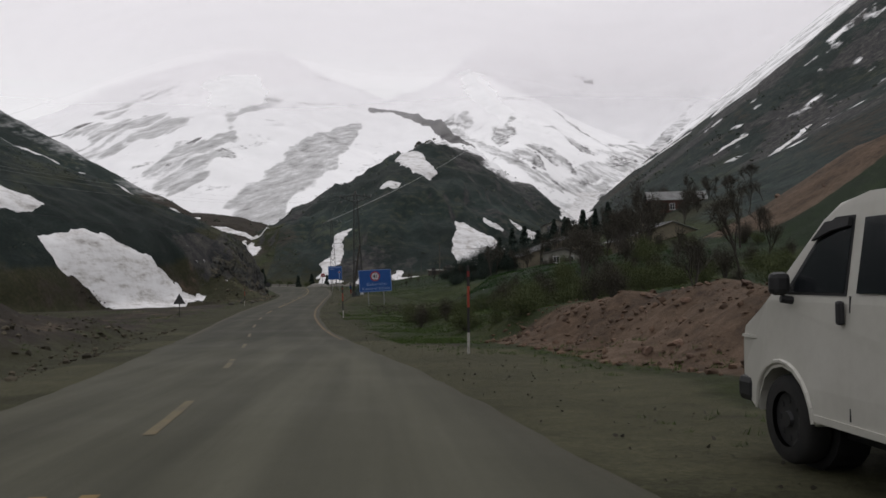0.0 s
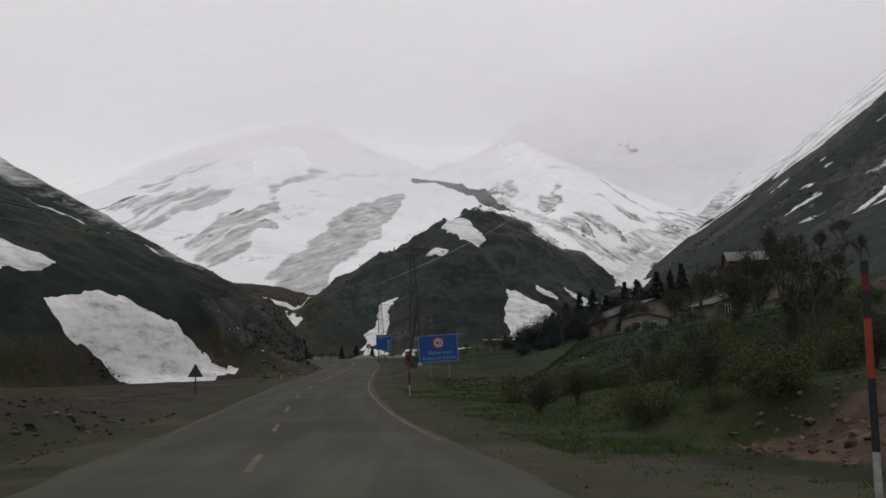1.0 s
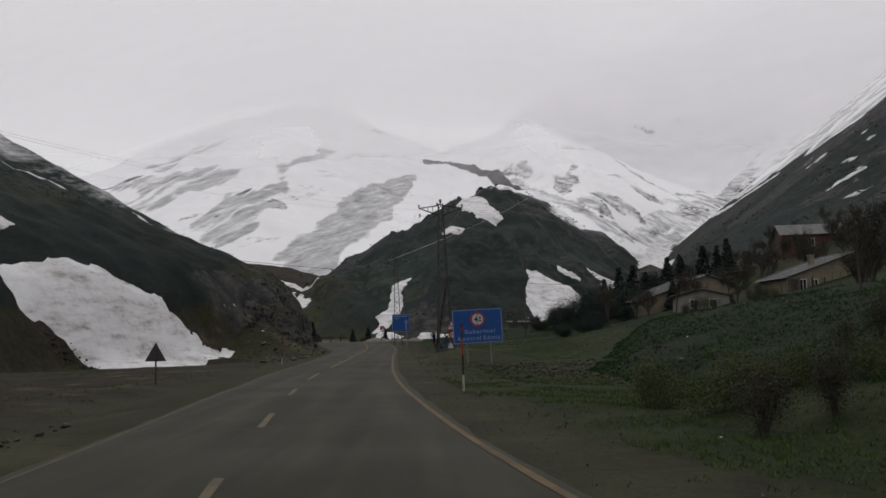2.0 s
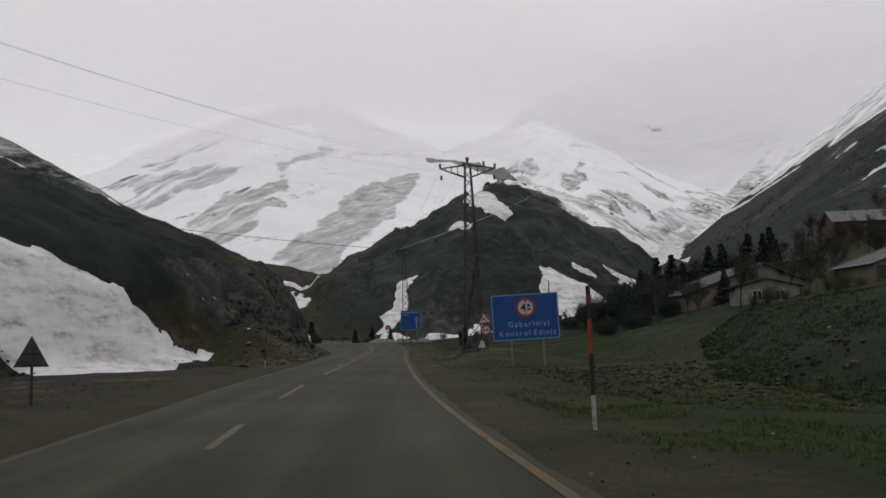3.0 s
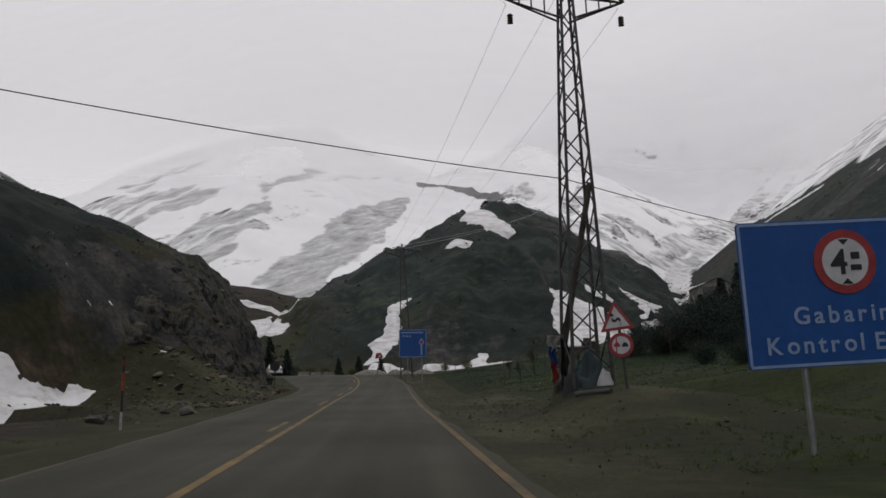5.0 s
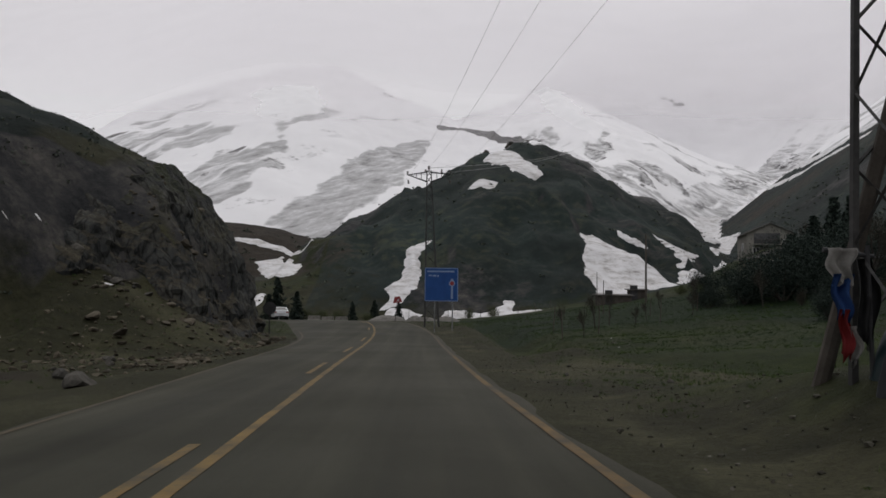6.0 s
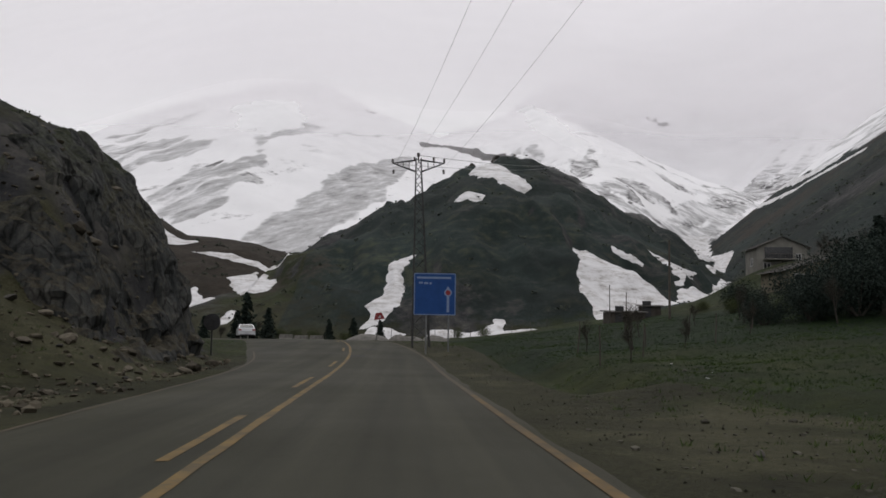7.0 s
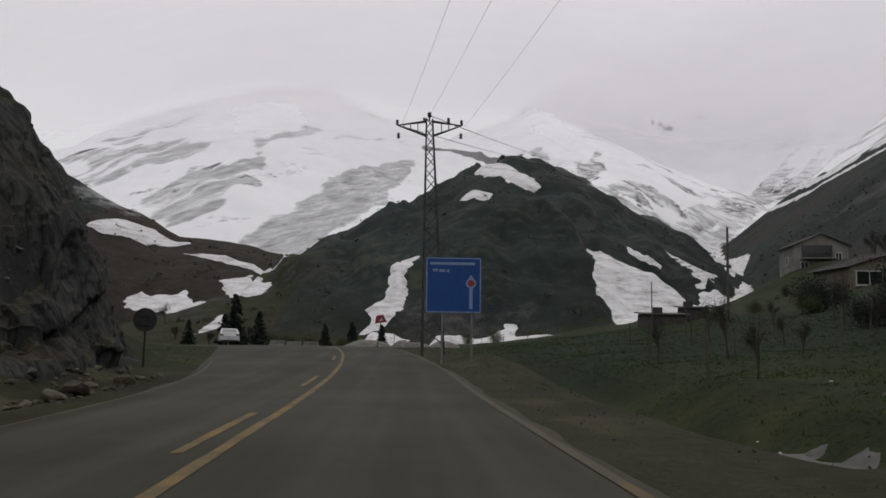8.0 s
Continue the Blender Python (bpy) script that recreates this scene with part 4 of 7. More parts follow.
def rounded(w, h, r, n=5, cx=0.0, cz=0.0):
    pts = []
    for k, (sx, sz) in enumerate(((1, -1), (1, 1), (-1, 1), (-1, -1))):
        for i in range(n + 1):
            a = radians(-90 + 90 * k + 90 * i / n)
            pts.append((cx + sx * (w / 2 - r) + r * math.cos(a), cz + sz * (h / 2 - r) + r * math.sin(a)))
    return pts


def disc(r, n=28, cx=0.0, cz=0.0):
    return [(cx + r * math.cos(2 * math.pi * k / n), cz + r * math.sin(2 * math.pi * k / n)) for k in range(n)]


def lettering(text, size, material, parent, x, y, z, gap=0.05):
    """Raised letters side by side, centred on x: each a part of its own."""
    cu = bpy.data.curves.new("letter", "FONT")
    cu.size, cu.extrude, cu.offset = size, 0.002, size * 0.018
    ob = new("letter", cu)
    row, at = [], 0.0
    for ch in text:
        if ch == " ":
            at += size * 0.32
            continue
        cu.body = ch
        me = bpy.data.meshes.new_from_object(ob.evaluated_get(bpy.context.evaluated_depsgraph_get()))
        left, right = (f(v.co.x for v in me.vertices) for f in (min, max))
        row.append((me, at - left))
        at += right - left + gap
    bpy.data.objects.remove(ob)
    for me, dx in row:
        me.materials.clear()
        me.materials.append(material)
        me.transform(Matrix.Translation((x + dx - (at - gap) / 2, y, z)) @ Matrix.Rotation(radians(90), 4, "X"))
        new("letter", me).parent = parent


def on_ground(x, y, sink=0.05):
    return float(ground_z(x, y)) - sink

# ---- the rock face at the end of the spur ----
def rock_face():
    """The steep end of the spur, followed from its foot upwards and broken into blocks, ledges and clefts."""
    xs, ys, zs = np.arange(-24, -10.6, 0.08), np.arange(111, 138, 0.12), np.arange(-0.4, 13.5, 0.12)
    h = height(*np.meshgrid(xs, ys))
    h = sum(np.roll(h, k, 0) for k in (-2, -1, 0, 1, 2)) / 5
    h = np.maximum.accumulate(h[:, ::-1], 1)[:, ::-1]
    face = np.stack([np.interp(-zs, -row, xs, left=np.nan, right=xs[-1]) for row in h])
    y, z = np.meshgrid(ys, zs, indexing="ij")
    good = np.isfinite(face) & (face > -23.5)
    x = np.where(good, face, -24)
    fy, fz = np.clip(np.gradient(x, 0.12, axis=0), -3, 3), np.clip(np.gradient(x, 0.12, axis=1), -3, 3)
    ln = np.sqrt(1 + fy ** 2 + fz ** 2)
    p, cell = 0.7 * x + y, np.zeros(x.shape)
    for size, amp, sd in ((2.8, 0.4, 1), (1.2, 0.24, 7), (0.5, 0.1, 13)):
        a = p / size + 0.45 * vnoise(p / size, z / size, sd + 50) + 0.35 * z / size
        b = z / (size * 1.7) - 0.25 * p / size + 0.4 * vnoise(p / size + 9, z / size, sd + 60)
        rim = np.minimum(np.minimum(a % 1, 1 - a % 1), np.minimum(b % 1, 1 - b % 1))
        tilt = (a % 1 - 0.5) * (hashed(np.floor(a), np.floor(b), sd + 3) - 0.5) + (b % 1 - 0.5) * (hashed(np.floor(a), np.floor(b), sd + 4) - 0.5)
        cell += amp * (1.5 * hashed(np.floor(a), np.floor(b), sd) - 0.75 + 1.6 * tilt) * np.minimum(1, 10 * rim + 0.3)
    cell += 0.22 * fbm(p, z, 1.4, 5, 17)
    steepness = ease(np.abs(fz), 2.4, 1.2)
    inside = ease(x, -20.5, -17.5) * ease(y + 0.35 * z, 116.5, 121.5) * ease(y, 138, 134) * ease(z - 0.4 * np.maximum(121 - y, 0), -0.4, 0.6)
    out = -0.35 + (0.55 + 0.75 * cell) * (0.25 + 0.75 * steepness) * inside
    return (x + out / ln, y - fy * out / ln, z - fz * out / ln), good & (x < -10.8) & (inside > 0.02)


m_rock, nr, lr, pr = shader("dark_cliff_rock")
rp = nr.new("ShaderNodeNewGeometry").outputs["Position"]
rm = nr.new("ShaderNodeMapping")
rm.inputs["Scale"].default_value, rm.inputs["Rotation"].default_value = (1.2, 1.2, 0.34), (0.3, 0.25, 0)
lr.new(rp, rm.inputs["Vector"])
r1, r2 = tex(nr, lr, 0.6, rm.outputs[0], 9, 0.72), tex(nr, lr, 3.2, rm.outputs[0], 7, 0.75)
rv = calc(nr, lr, "ADD", calc(nr, lr, "MULTIPLY", r1, 0.7), calc(nr, lr, "MULTIPLY", r2, 0.3))
stone = ramp(nr, lr, rv, ((0.38, (0.021, 0.0238, 0.0245)), (0.48, (0.044, 0.0465, 0.0452)), (0.57, (0.077, 0.076, 0.068)), (0.68, (0.15, 0.138, 0.118))))
earth = ramp(nr, lr, r2, ((0.36, (0.018, 0.0165, 0.0105)), (0.64, (0.07, 0.06, 0.04))))
normal = nr.new("ShaderNodeSeparateXYZ")
lr.new(nr.new("ShaderNodeNewGeometry").outputs["True Normal"], normal.inputs[0])
ledge = calc(nr, lr, "ADD", normal.outputs[2], calc(nr, lr, "MULTIPLY_ADD", tex(nr, lr, 0.35, rp, 5), 1.6, -0.8))
soft_edge = nr.new("ShaderNodeMapRange")
soft_edge.inputs["From Min"].default_value, soft_edge.inputs["From Max"].default_value = 0.45, 0.8
lr.new(ledge, soft_edge.inputs["Value"])
joint = None
for jscale, jwide in ((0.55, 0.035), (1.7, 0.05)):
    vor = nr.new("ShaderNodeTexVoronoi")
    vor.feature = "DISTANCE_TO_EDGE"
    vor.inputs["Scale"].default_value = jscale
    warped = nr.new("ShaderNodeMixRGB")
    warped.blend_type = "LINEAR_LIGHT"
    warped.inputs[0].default_value = 0.35
    wob = nr.new("ShaderNodeTexNoise")
    wob.inputs["Scale"].default_value, wob.inputs["Detail"].default_value = 1.1, 5.0
    lr.new(rp, wob.inputs["Vector"])
    lr.new(rm.outputs[0], warped.inputs[1])
    lr.new(wob.outputs["Color"], warped.inputs[2])
    lr.new(warped.outputs[0], vor.inputs["Vector"])
    line = ramp(nr, lr, vor.outputs["Distance"], ((0.0, (0.3, 0.3, 0.3)), (jwide, (0.72, 0.72, 0.72)), (jwide * 2.4, (1, 1, 1))))
    joint = line if joint is None else calc(nr, lr, "MULTIPLY", joint, line)
jointed = nr.new("ShaderNodeMixRGB")
jointed.blend_type = "MULTIPLY"
jointed.inputs[0].default_value = 1.0
lr.new(stone, jointed.inputs[1])
lr.new(joint, jointed.inputs[2])
moss = ramp(nr, lr, r2, ((0.36, (0.0085, 0.0115, 0.005)), (0.64, (0.032, 0.037, 0.018))))
height_of = nr.new("ShaderNodeSeparateXYZ")
lr.new(rp, height_of.inputs[0])
high = nr.new("ShaderNodeMapRange")
high.inputs["From Min"].default_value, high.inputs["From Max"].default_value = 4.5, 8.0
lr.new(calc(nr, lr, "ADD", height_of.outputs[2], calc(nr, lr, "MULTIPLY_ADD", tex(nr, lr, 0.4, rp, 5), 6.0, -3.0)), high.inputs["Value"])
earth = blend(nr, lr, high.outputs[0], earth, moss)
lr.new(blend(nr, lr, soft_edge.outputs[0], jointed.outputs[0], earth), pr.inputs["Base Color"])
pr.inputs["Roughness"].default_value, pr.inputs["Specular IOR Level"].default_value = 0.85, 0.2
bumped(nr, lr, pr, rv, 1.0, 0.3)
(rx, ry_, rz_), solid = rock_face()
solid = solid & np.roll(solid, 1, 0) & np.roll(solid, -1, 0) & np.roll(solid, 1, 1) & np.roll(solid, -1, 1)
cliff = sheet("rock_face", rx, ry_, rz_, m_rock, solid)
cliff.data.polygons.foreach_set("use_smooth", [False] * len(cliff.data.polygons))
tagged(cliff, "dark broken rock face rising beside the road", "rock face", kind="structure")

# ---- signs ----
def post(parent, x, y, z0, z1, r=0.04, material=GALV, name="post"):
    return part(name, rod(bmesh.new(), (x, y, z0), (x, y, z1), r, sides=10), material, parent)


def height_sign():
    """The blue board that warns of the height limit."""
    x, y, zc, w, h = 3.04, 84.2, 2.21, 3.05, 2.08
    g = on_ground(x, y)
    t = thing("height_limit_sign", pose(x, y, g, 0, -2.4, 1.5), "tilted blue road sign with white lettering on two posts", "road sign")
    c = zc - g
    for px in (-0.7, 0.75):
        post(t, px, 0.06, -0.35, c + h / 2 - 0.1, 0.045)
    panel = part("panel", slab(bmesh.new(), rounded(w, h, 0.06, 4, 0, c), 0.03), BLUE, t)
    border = bmesh.new()
    for a, b, sx, sz in ((0, h / 2 - 0.035, w - 0.06, 0.04), (0, -h / 2 + 0.035, w - 0.06, 0.04), (w / 2 - 0.035, 0, 0.04, h - 0.1), (-w / 2 + 0.035, 0, 0.04, h - 0.1)):
        box(border, a, -0.018, c + b, sx, 0.006, sz)
    part("border", border, PALE_BLUE, panel)
    ring = part("height_disc", slab(bmesh.new(), disc(0.46, 32, 0.0, c + 0.42), 0.02, Matrix.Translation((0.02, -0.024, 0))), RED_SHEET, panel, "white height-limit disc with a red rim")
    part("disc_face", slab(bmesh.new(), disc(0.34, 32, 0.02, c + 0.42), 0.008, Matrix.Translation((0, -0.04, 0))), WHITE_SHEET, ring)
    lettering("4", 0.5, BLACK_SHEET, ring, -0.08, -0.048, c + 0.25)
    for mx, mz, sx, sz in ((0.17, 0.5, 0.13, 0.1), (0.17, 0.33, 0.16, 0.08)):
        part("printed_mark", box(bmesh.new(), mx, -0.047, c + mz, sx, 0.006, sz), BLACK_SHEET, ring)
    for tri_pts in (((-0.06, c + 0.74), (0.1, c + 0.74), (0.02, c + 0.66)), ((-0.06, c + 0.1), (0.1, c + 0.1), (0.02, c + 0.18))):
        part("printed_arrow", slab(bmesh.new(), tri_pts, 0.006, Matrix.Translation((0, -0.047, 0))), BLACK_SHEET, ring)
    lettering("Gabarinizi", 0.34, PALE_BLUE, panel, 0.12, -0.024, c - 0.43, 0.07)
    lettering("Kontrol Ediniz", 0.34, PALE_BLUE, panel, 0.06, -0.024, c - 0.84, 0.066)


def bend_signs():
    """The warning triangle for bends above a round no-overtaking sign."""
    x, y = 1.72, 92.7
    g = on_ground(x, y)
    t = thing("bend_warning_sign", pose(x, y, g, 0, 0, -14), "red-rimmed bend triangle above a round no-overtaking sign on one leaning post", "road sign")
    part("post", rod(bmesh.new(), (0.16, 0.05, -0.3), (-0.04, 0.05, 2.55 - g), 0.035, sides=10), DARK_STEEL, t)
    tz = 2.03 - g

    def tri(side, cz):
        h = side * 0.866
        return [(-side / 2, cz - h / 3), (side / 2, cz - h / 3), (0, cz + 2 * h / 3)]

    m = Matrix.Rotation(radians(-7), 4, "Y")
    tilt = Matrix.Translation((-0.06, 0, tz + 0.28)) @ m
    rim = part("triangle_plate", slab(bmesh.new(), tri(0.82, 0), 0.012, tilt), RED_SHEET, t, "red-rimmed warning triangle")
    part("triangle_face", slab(bmesh.new(), tri(0.58, 0), 0.006, Matrix.Translation((0, -0.01, 0)) @ tilt), WHITE_SHEET, rim)
    bend = bmesh.new()
    bow = [(-0.09, 0.12), (-0.09, 0.03), (-0.06, -0.015), (-0.02, -0.01), (0.03, 0.035), (0.065, 0.03), (0.08, -0.02), (0.08, -0.12)]
    for a, b in zip(bow, bow[1:]):
        d = Vector((b[0] - a[0], 0, b[1] - a[1]))
        box(bend, (a[0] + b[0]) / 2, -0.017, (a[1] + b[1]) / 2, 0.05, 0.006, d.length + 0.03, Vector((0, 0, 1)).rotation_difference(d).to_matrix().to_4x4())
    slab(bend, ((-0.16, 0.11), (-0.03, 0.11), (-0.09, 0.2)), 0.006, Matrix.Translation((0, -0.017, 0)))
    bmesh.ops.transform(bend, matrix=tilt, verts=bend.verts[:])
    part("bend_symbol", bend, BLACK_SHEET, rim)
    rz = 1.72 - g
    rnd = part("round_plate", slab(bmesh.new(), disc(0.29, 32, 0.03, rz), 0.012), RED_SHEET, t, "round no-overtaking plate with a red rim")
    part("round_face", slab(bmesh.new(), disc(0.21, 32, 0.03, rz), 0.006, Matrix.Translation((0, -0.01, 0))), WHITE_SHEET, rnd)
    for dx, material in ((-0.07, RED_SHEET), (0.12, BLACK_SHEET)):
        car = bmesh.new()
        box(car, dx, -0.017, rz - 0.01, 0.15, 0.006, 0.06)
        box(car, dx, -0.017, rz + 0.035, 0.09, 0.006, 0.05)
        part("car_symbol", car, material, rnd)
    part("slash", box(bmesh.new(), -0.08, -0.02, rz, 0.028, 0.006, 0.36), RED_SHEET, rnd)


def direction_sign():
    x, y, zc, w, h = -3.06, 141.0, 3.4, 2.15, 2.15
    g = on_ground(x, y)
    t = thing("direction_sign", pose(x, y, g, 0, 0, 1), "square blue road sign on two posts before the bend", "road sign")
    c = zc - g
    for px in (-0.42, 0.72):
        post(t, px, 0.06, -0.4, c + h / 2 - 0.1, 0.04)
    panel = part("panel", slab(bmesh.new(), rounded(w, h, 0.06, 4, 0, c), 0.03), BLUE, t)
    border = bmesh.new()
    for a, b, sx, sz in ((0, h / 2 - 0.03, w - 0.06, 0.04), (0, -h / 2 + 0.03, w - 0.06, 0.04), (w / 2 - 0.03, 0, 0.04, h - 0.1), (-w / 2 + 0.03, 0, 0.04, h - 0.1)):
        box(border, a, -0.018, c + b, sx, 0.006, sz)
    part("border", border, PALE_BLUE, panel)
    for bx, bz, sx in ((-0.05, 0.84, 1.75), (-0.72, 0.58, 0.2), (-0.45, 0.56, 0.22), (-0.22, 0.55, 0.1)):
        part("text_bar", box(bmesh.new(), bx, -0.019, c + bz, sx, 0.008, 0.1), PALE_BLUE, panel)
    sym = bmesh.new()
    box(sym, 0.68, -0.019, c - 0.42, 0.13, 0.008, 1.0)
    slab(sym, ((0.58, c + 0.26), (0.78, c + 0.26), (0.68, c + 0.42)), 0.008, Matrix.Translation((0, -0.019, 0)))
    slab(sym, disc(0.2, 20, 0.68, c + 0.08), 0.008, Matrix.Translation((0, -0.021, 0)))
    part("route_symbol", sym, PALE_BLUE, panel)
    part("route_dot", slab(bmesh.new(), disc(0.13, 18, 0.68, c + 0.08), 0.008, Matrix.Translation((0, -0.028, 0))), RED_SHEET, panel)


def sign_back(name, x, y, outline, zc, label, lean=0.0):
    """A sign seen from behind: plain grey metal with two clamps."""
    g = on_ground(x, y)
    t = thing(name, pose(x, y, g, 0, lean, 0), label, "road sign")
    post(t, 0, 0.04, -0.3, zc - g + 0.2, 0.035, DARK_STEEL)
    plate = part("plate", slab(bmesh.new(), [(a, b + zc - g) for a, b in outline], 0.014), GREY_BACK, t)
    for dz in (-0.15, 0.12):
        part("clamp", box(bmesh.new(), 0, -0.02, zc - g + dz, 0.4, 0.03, 0.035), DARK_STEEL, plate)


height_sign()
bend_signs()
direction_sign()
sign_back("warning_sign", -11.4, 66.8, ((-0.44, -0.24), (0.44, -0.24), (0, 0.53)), 1.02, "dark grey back of a triangular warning sign on a short post")
sign_back("round_sign", -12.75, 134.0, disc(0.36), 1.72, "dark back of a round road sign beside the rock")

# ---- lattice towers and cables ----
def pylon(x, y, lean, turn, label, top=11.0):
    """A small steel lattice tower: four legs, lacing, two arms with insulators."""
    g = on_ground(x, y)
    t = thing("power_pylon", pose(x, y, g, 0, lean, turn), label, "power pylon", "power pylons")
    w0, w1 = 0.52, 0.15

    def corner(k, z):
        w = w0 + (w1 - w0) * z / top
        return Vector(((-w, w, w, -w)[k], (-w, -w, w, w)[k], z))

    for k in range(4):
        part("leg", rod(bmesh.new(), corner(k, -0.4), corner(k, top), 0.055, 0.04, 4), DARK_STEEL, t)
    for k in range(4):
        z, n = 0.5, 0
        while z < top - 0.3:
            step = 0.95 - 0.045 * z
            a, b = (k, (k + 1) % 4) if n % 2 else ((k + 1) % 4, k)
            part("brace", rod(bmesh.new(), corner(a, z), corner(b, min(z + step, top)), 0.022, sides=4), DARK_STEEL, t)
            z, n = z + step, n + 1
    for side in (-1, 1):
        arm = bmesh.new()
        tip = Vector((side * 1.6, 0, top - 0.32))
        for dy in (-0.14, 0.14):
            rod(arm, (side * 0.15, dy, top - 0.12), tip, 0.035, 0.03, 4)
            rod(arm, (side * 0.15, dy, top - 0.85), tip, 0.035, 0.03, 4)
        for f in (0.3, 0.55, 0.78):
            rod(arm, Vector((side * 0.15, 0, top - 0.12)).lerp(tip, f), Vector((side * 0.15, 0, top - 0.85)).lerp(tip, f), 0.022, sides=4)
        arm_ob = part("arm", arm, DARK_STEEL, t)
        for ax, az in ((1.55, -0.42), (1.6, 0.0), (0.95, 0.0) if side > 0 else (0.25, 0.1)):
            ins = bmesh.new()
            sgn = -1 if az < -0.2 else 1
            for i in range(4):
                zz = top - 0.32 + (az if az < 0 else 0.0) + sgn * (0.02 + 0.07 * i) + (0.12 if abs(ax) < 1 else 0)
                rod(ins, (side * ax, 0, zz), (side * ax, 0, zz + 0.045), 0.09, 0.05, 8)
            part("insulator", ins, PORCELAIN, arm_ob)
    cap = bmesh.new()
    rod(cap, (0, 0, top - 0.1), (0, 0, top + 0.2), 0.05, sides=6)
    for i in range(3):
        rod(cap, (0, 0, top + 0.12 + 0.08 * i), (0, 0, top + 0.18 + 0.08 * i), 0.12, 0.07, 8)
    part("top_insulator", cap, PORCELAIN, t)
    return t


def cable(name, a, b, sag, r, label):
    """A hanging cable as one tube."""
    a, b = Vector(a), Vector(b)
    n, sides = 32, 6
    side = (b - a).cross(Vector((0, 0, 1))).normalized()
    up = side.cross(b - a).normalized()
    bm = bmesh.new()
    rings = []
    for k in range(n + 1):
        p = a.lerp(b, k / n) - Vector((0, 0, sag * 4 * (k / n) * (1 - k / n)))
        rings.append([bm.verts.new(p + (side * math.cos(2 * math.pi * i / sides) + up * math.sin(2 * math.pi * i / sides)) * r) for i in range(sides)])
    for p, q in zip(rings, rings[1:]):
        for i in range(sides):
            bm.faces.new((p[i], p[(i + 1) % sides], q[(i + 1) % sides], q[i]))
    bm.faces.new(rings[0])
    bm.faces.new(rings[-1][::-1])
    return tagged(part(name, bm, WIRE if "power" in name else DARK_STEEL, smooth=True), label, "cable", "overhead cables")


pylon(1.25, 94.4, -1.2, 6, "steel lattice power pylon standing on the verge", 10.72)
pylon(-3.6, 149.5, -1.5, 3, "steel lattice power pylon beyond the blue sign", 11.7)
for near, far in (((-0.6, 94.2, 10.9), (-5.3, 149.3, 11.8)), ((0.9, 94.4, 11.4), (-3.9, 149.4, 12.4)), ((2.5, 94.5, 10.9), (-2.2, 149.2, 11.8))):
    cable("power_cable", near, far, 0.7, 0.0055, "thin bare power cable strung between the pylons")
for near, far in (((-0.6, 94.2, 10.9), (-38, 18, 13.5)), ((0.9, 94.4, 11.4), (-36.5, 18, 14.0)), ((2.5, 94.5, 10.9), (-35, 18, 13.5))):
    cable("power_cable", near, far, 3.5, 0.0035, "thin bare power cable running back over the hillside")
for near, far in (((-5.3, 149.3, 11.8), (90, 560, 105)), ((-3.9, 149.4, 12.4), (92, 560, 106))):
    cable("power_cable", near, far, 4, 0.02, "thin bare power cable climbing the valley")
cable("drop_cable", (0.83, 94.2, 6.1), (-38, 75.5, 10.7), 1.0, 0.013, "thick dark cable crossing over the road")
cable("drop_cable", (0.83, 94.2, 6.1), (34, 121, 8.2), 1.2, 0.013, "thick dark cable running to the houses")

# ---- vehicles ----
VAN_PAINT = mat("off_white_van_paint", (0.4, 0.39, 0.35), (0.48, 0.47, 0.43), 1.2, 0.35, 0.0, spec=0.5)
CAR_PAINT = mat("white_car_paint", (0.55, 0.56, 0.58), (0.62, 0.63, 0.65), 1.2, 0.3, 0.0, spec=0.5)
BLACK_PLASTIC = mat("black_plastic", (0.012, 0.012, 0.013), (0.022, 0.022, 0.023), 6, 0.6, 0.05)
TYRE = mat("tyre_rubber", (0.011, 0.011, 0.011), (0.024, 0.023, 0.022), 6, 0.85, 0.1)
RIM = mat("dark_steel_rim", (0.03, 0.03, 0.032), (0.06, 0.06, 0.062), 6, 0.5, 0.0, 0.6)
TINTED = mat("tinted_glass", (0.01, 0.012, 0.014), (0.014, 0.016, 0.018), 2, 0.12, 0.0, spec=0.6)
LAMP_RED = mat("red_lamp_lens", (0.2, 0.012, 0.012), (0.26, 0.02, 0.02), 6, 0.25, 0.0)
LAMP_CLEAR = mat("clear_lamp_lens", (0.35, 0.36, 0.38), (0.5, 0.5, 0.52), 6, 0.2, 0.0)


def lofted(profile, half, margin=0.05):
    """A body from its side view (y, z): its half width follows the height."""
    bm = bmesh.new()
    sides = []
    for sgn in (-1, 1):
        sides.append([bm.verts.new((sgn * half(y, z), y, z)) for y, z in profile])
    bm.faces.new(sides[0])
    bm.faces.new(sides[1][::-1])
    n = len(profile)
    for k in range(n):
        j = (k + 1) % n
        bm.faces.new((sides[0][k], sides[1][k], sides[1][j], sides[0][j]))
    if margin:
        rim = [e for e in bm.edges if len({round(v.co.x > 0) for v in e.verts}) == 1]
        bmesh.ops.bevel(bm, geom=rim, offset=margin, segments=3, affect="EDGES", profile=0.6)
    return bm


def on_side(pts, half, sgn, out, thick=0.012):
    """A plate that lies on the side of a body."""
    bm = bmesh.new()
    outer = [bm.verts.new((sgn * (half(y, z) + out), y, z)) for y, z in pts]
    inner = [bm.verts.new((sgn * (half(y, z) + out - thick), y, z)) for y, z in pts]
    bm.faces.new(outer)
    bm.faces.new(inner[::-1])
    for k in range(len(pts)):
        j = (k + 1) % len(pts)
        bm.faces.new((outer[k], inner[k], inner[j], outer[j]))
    return bm


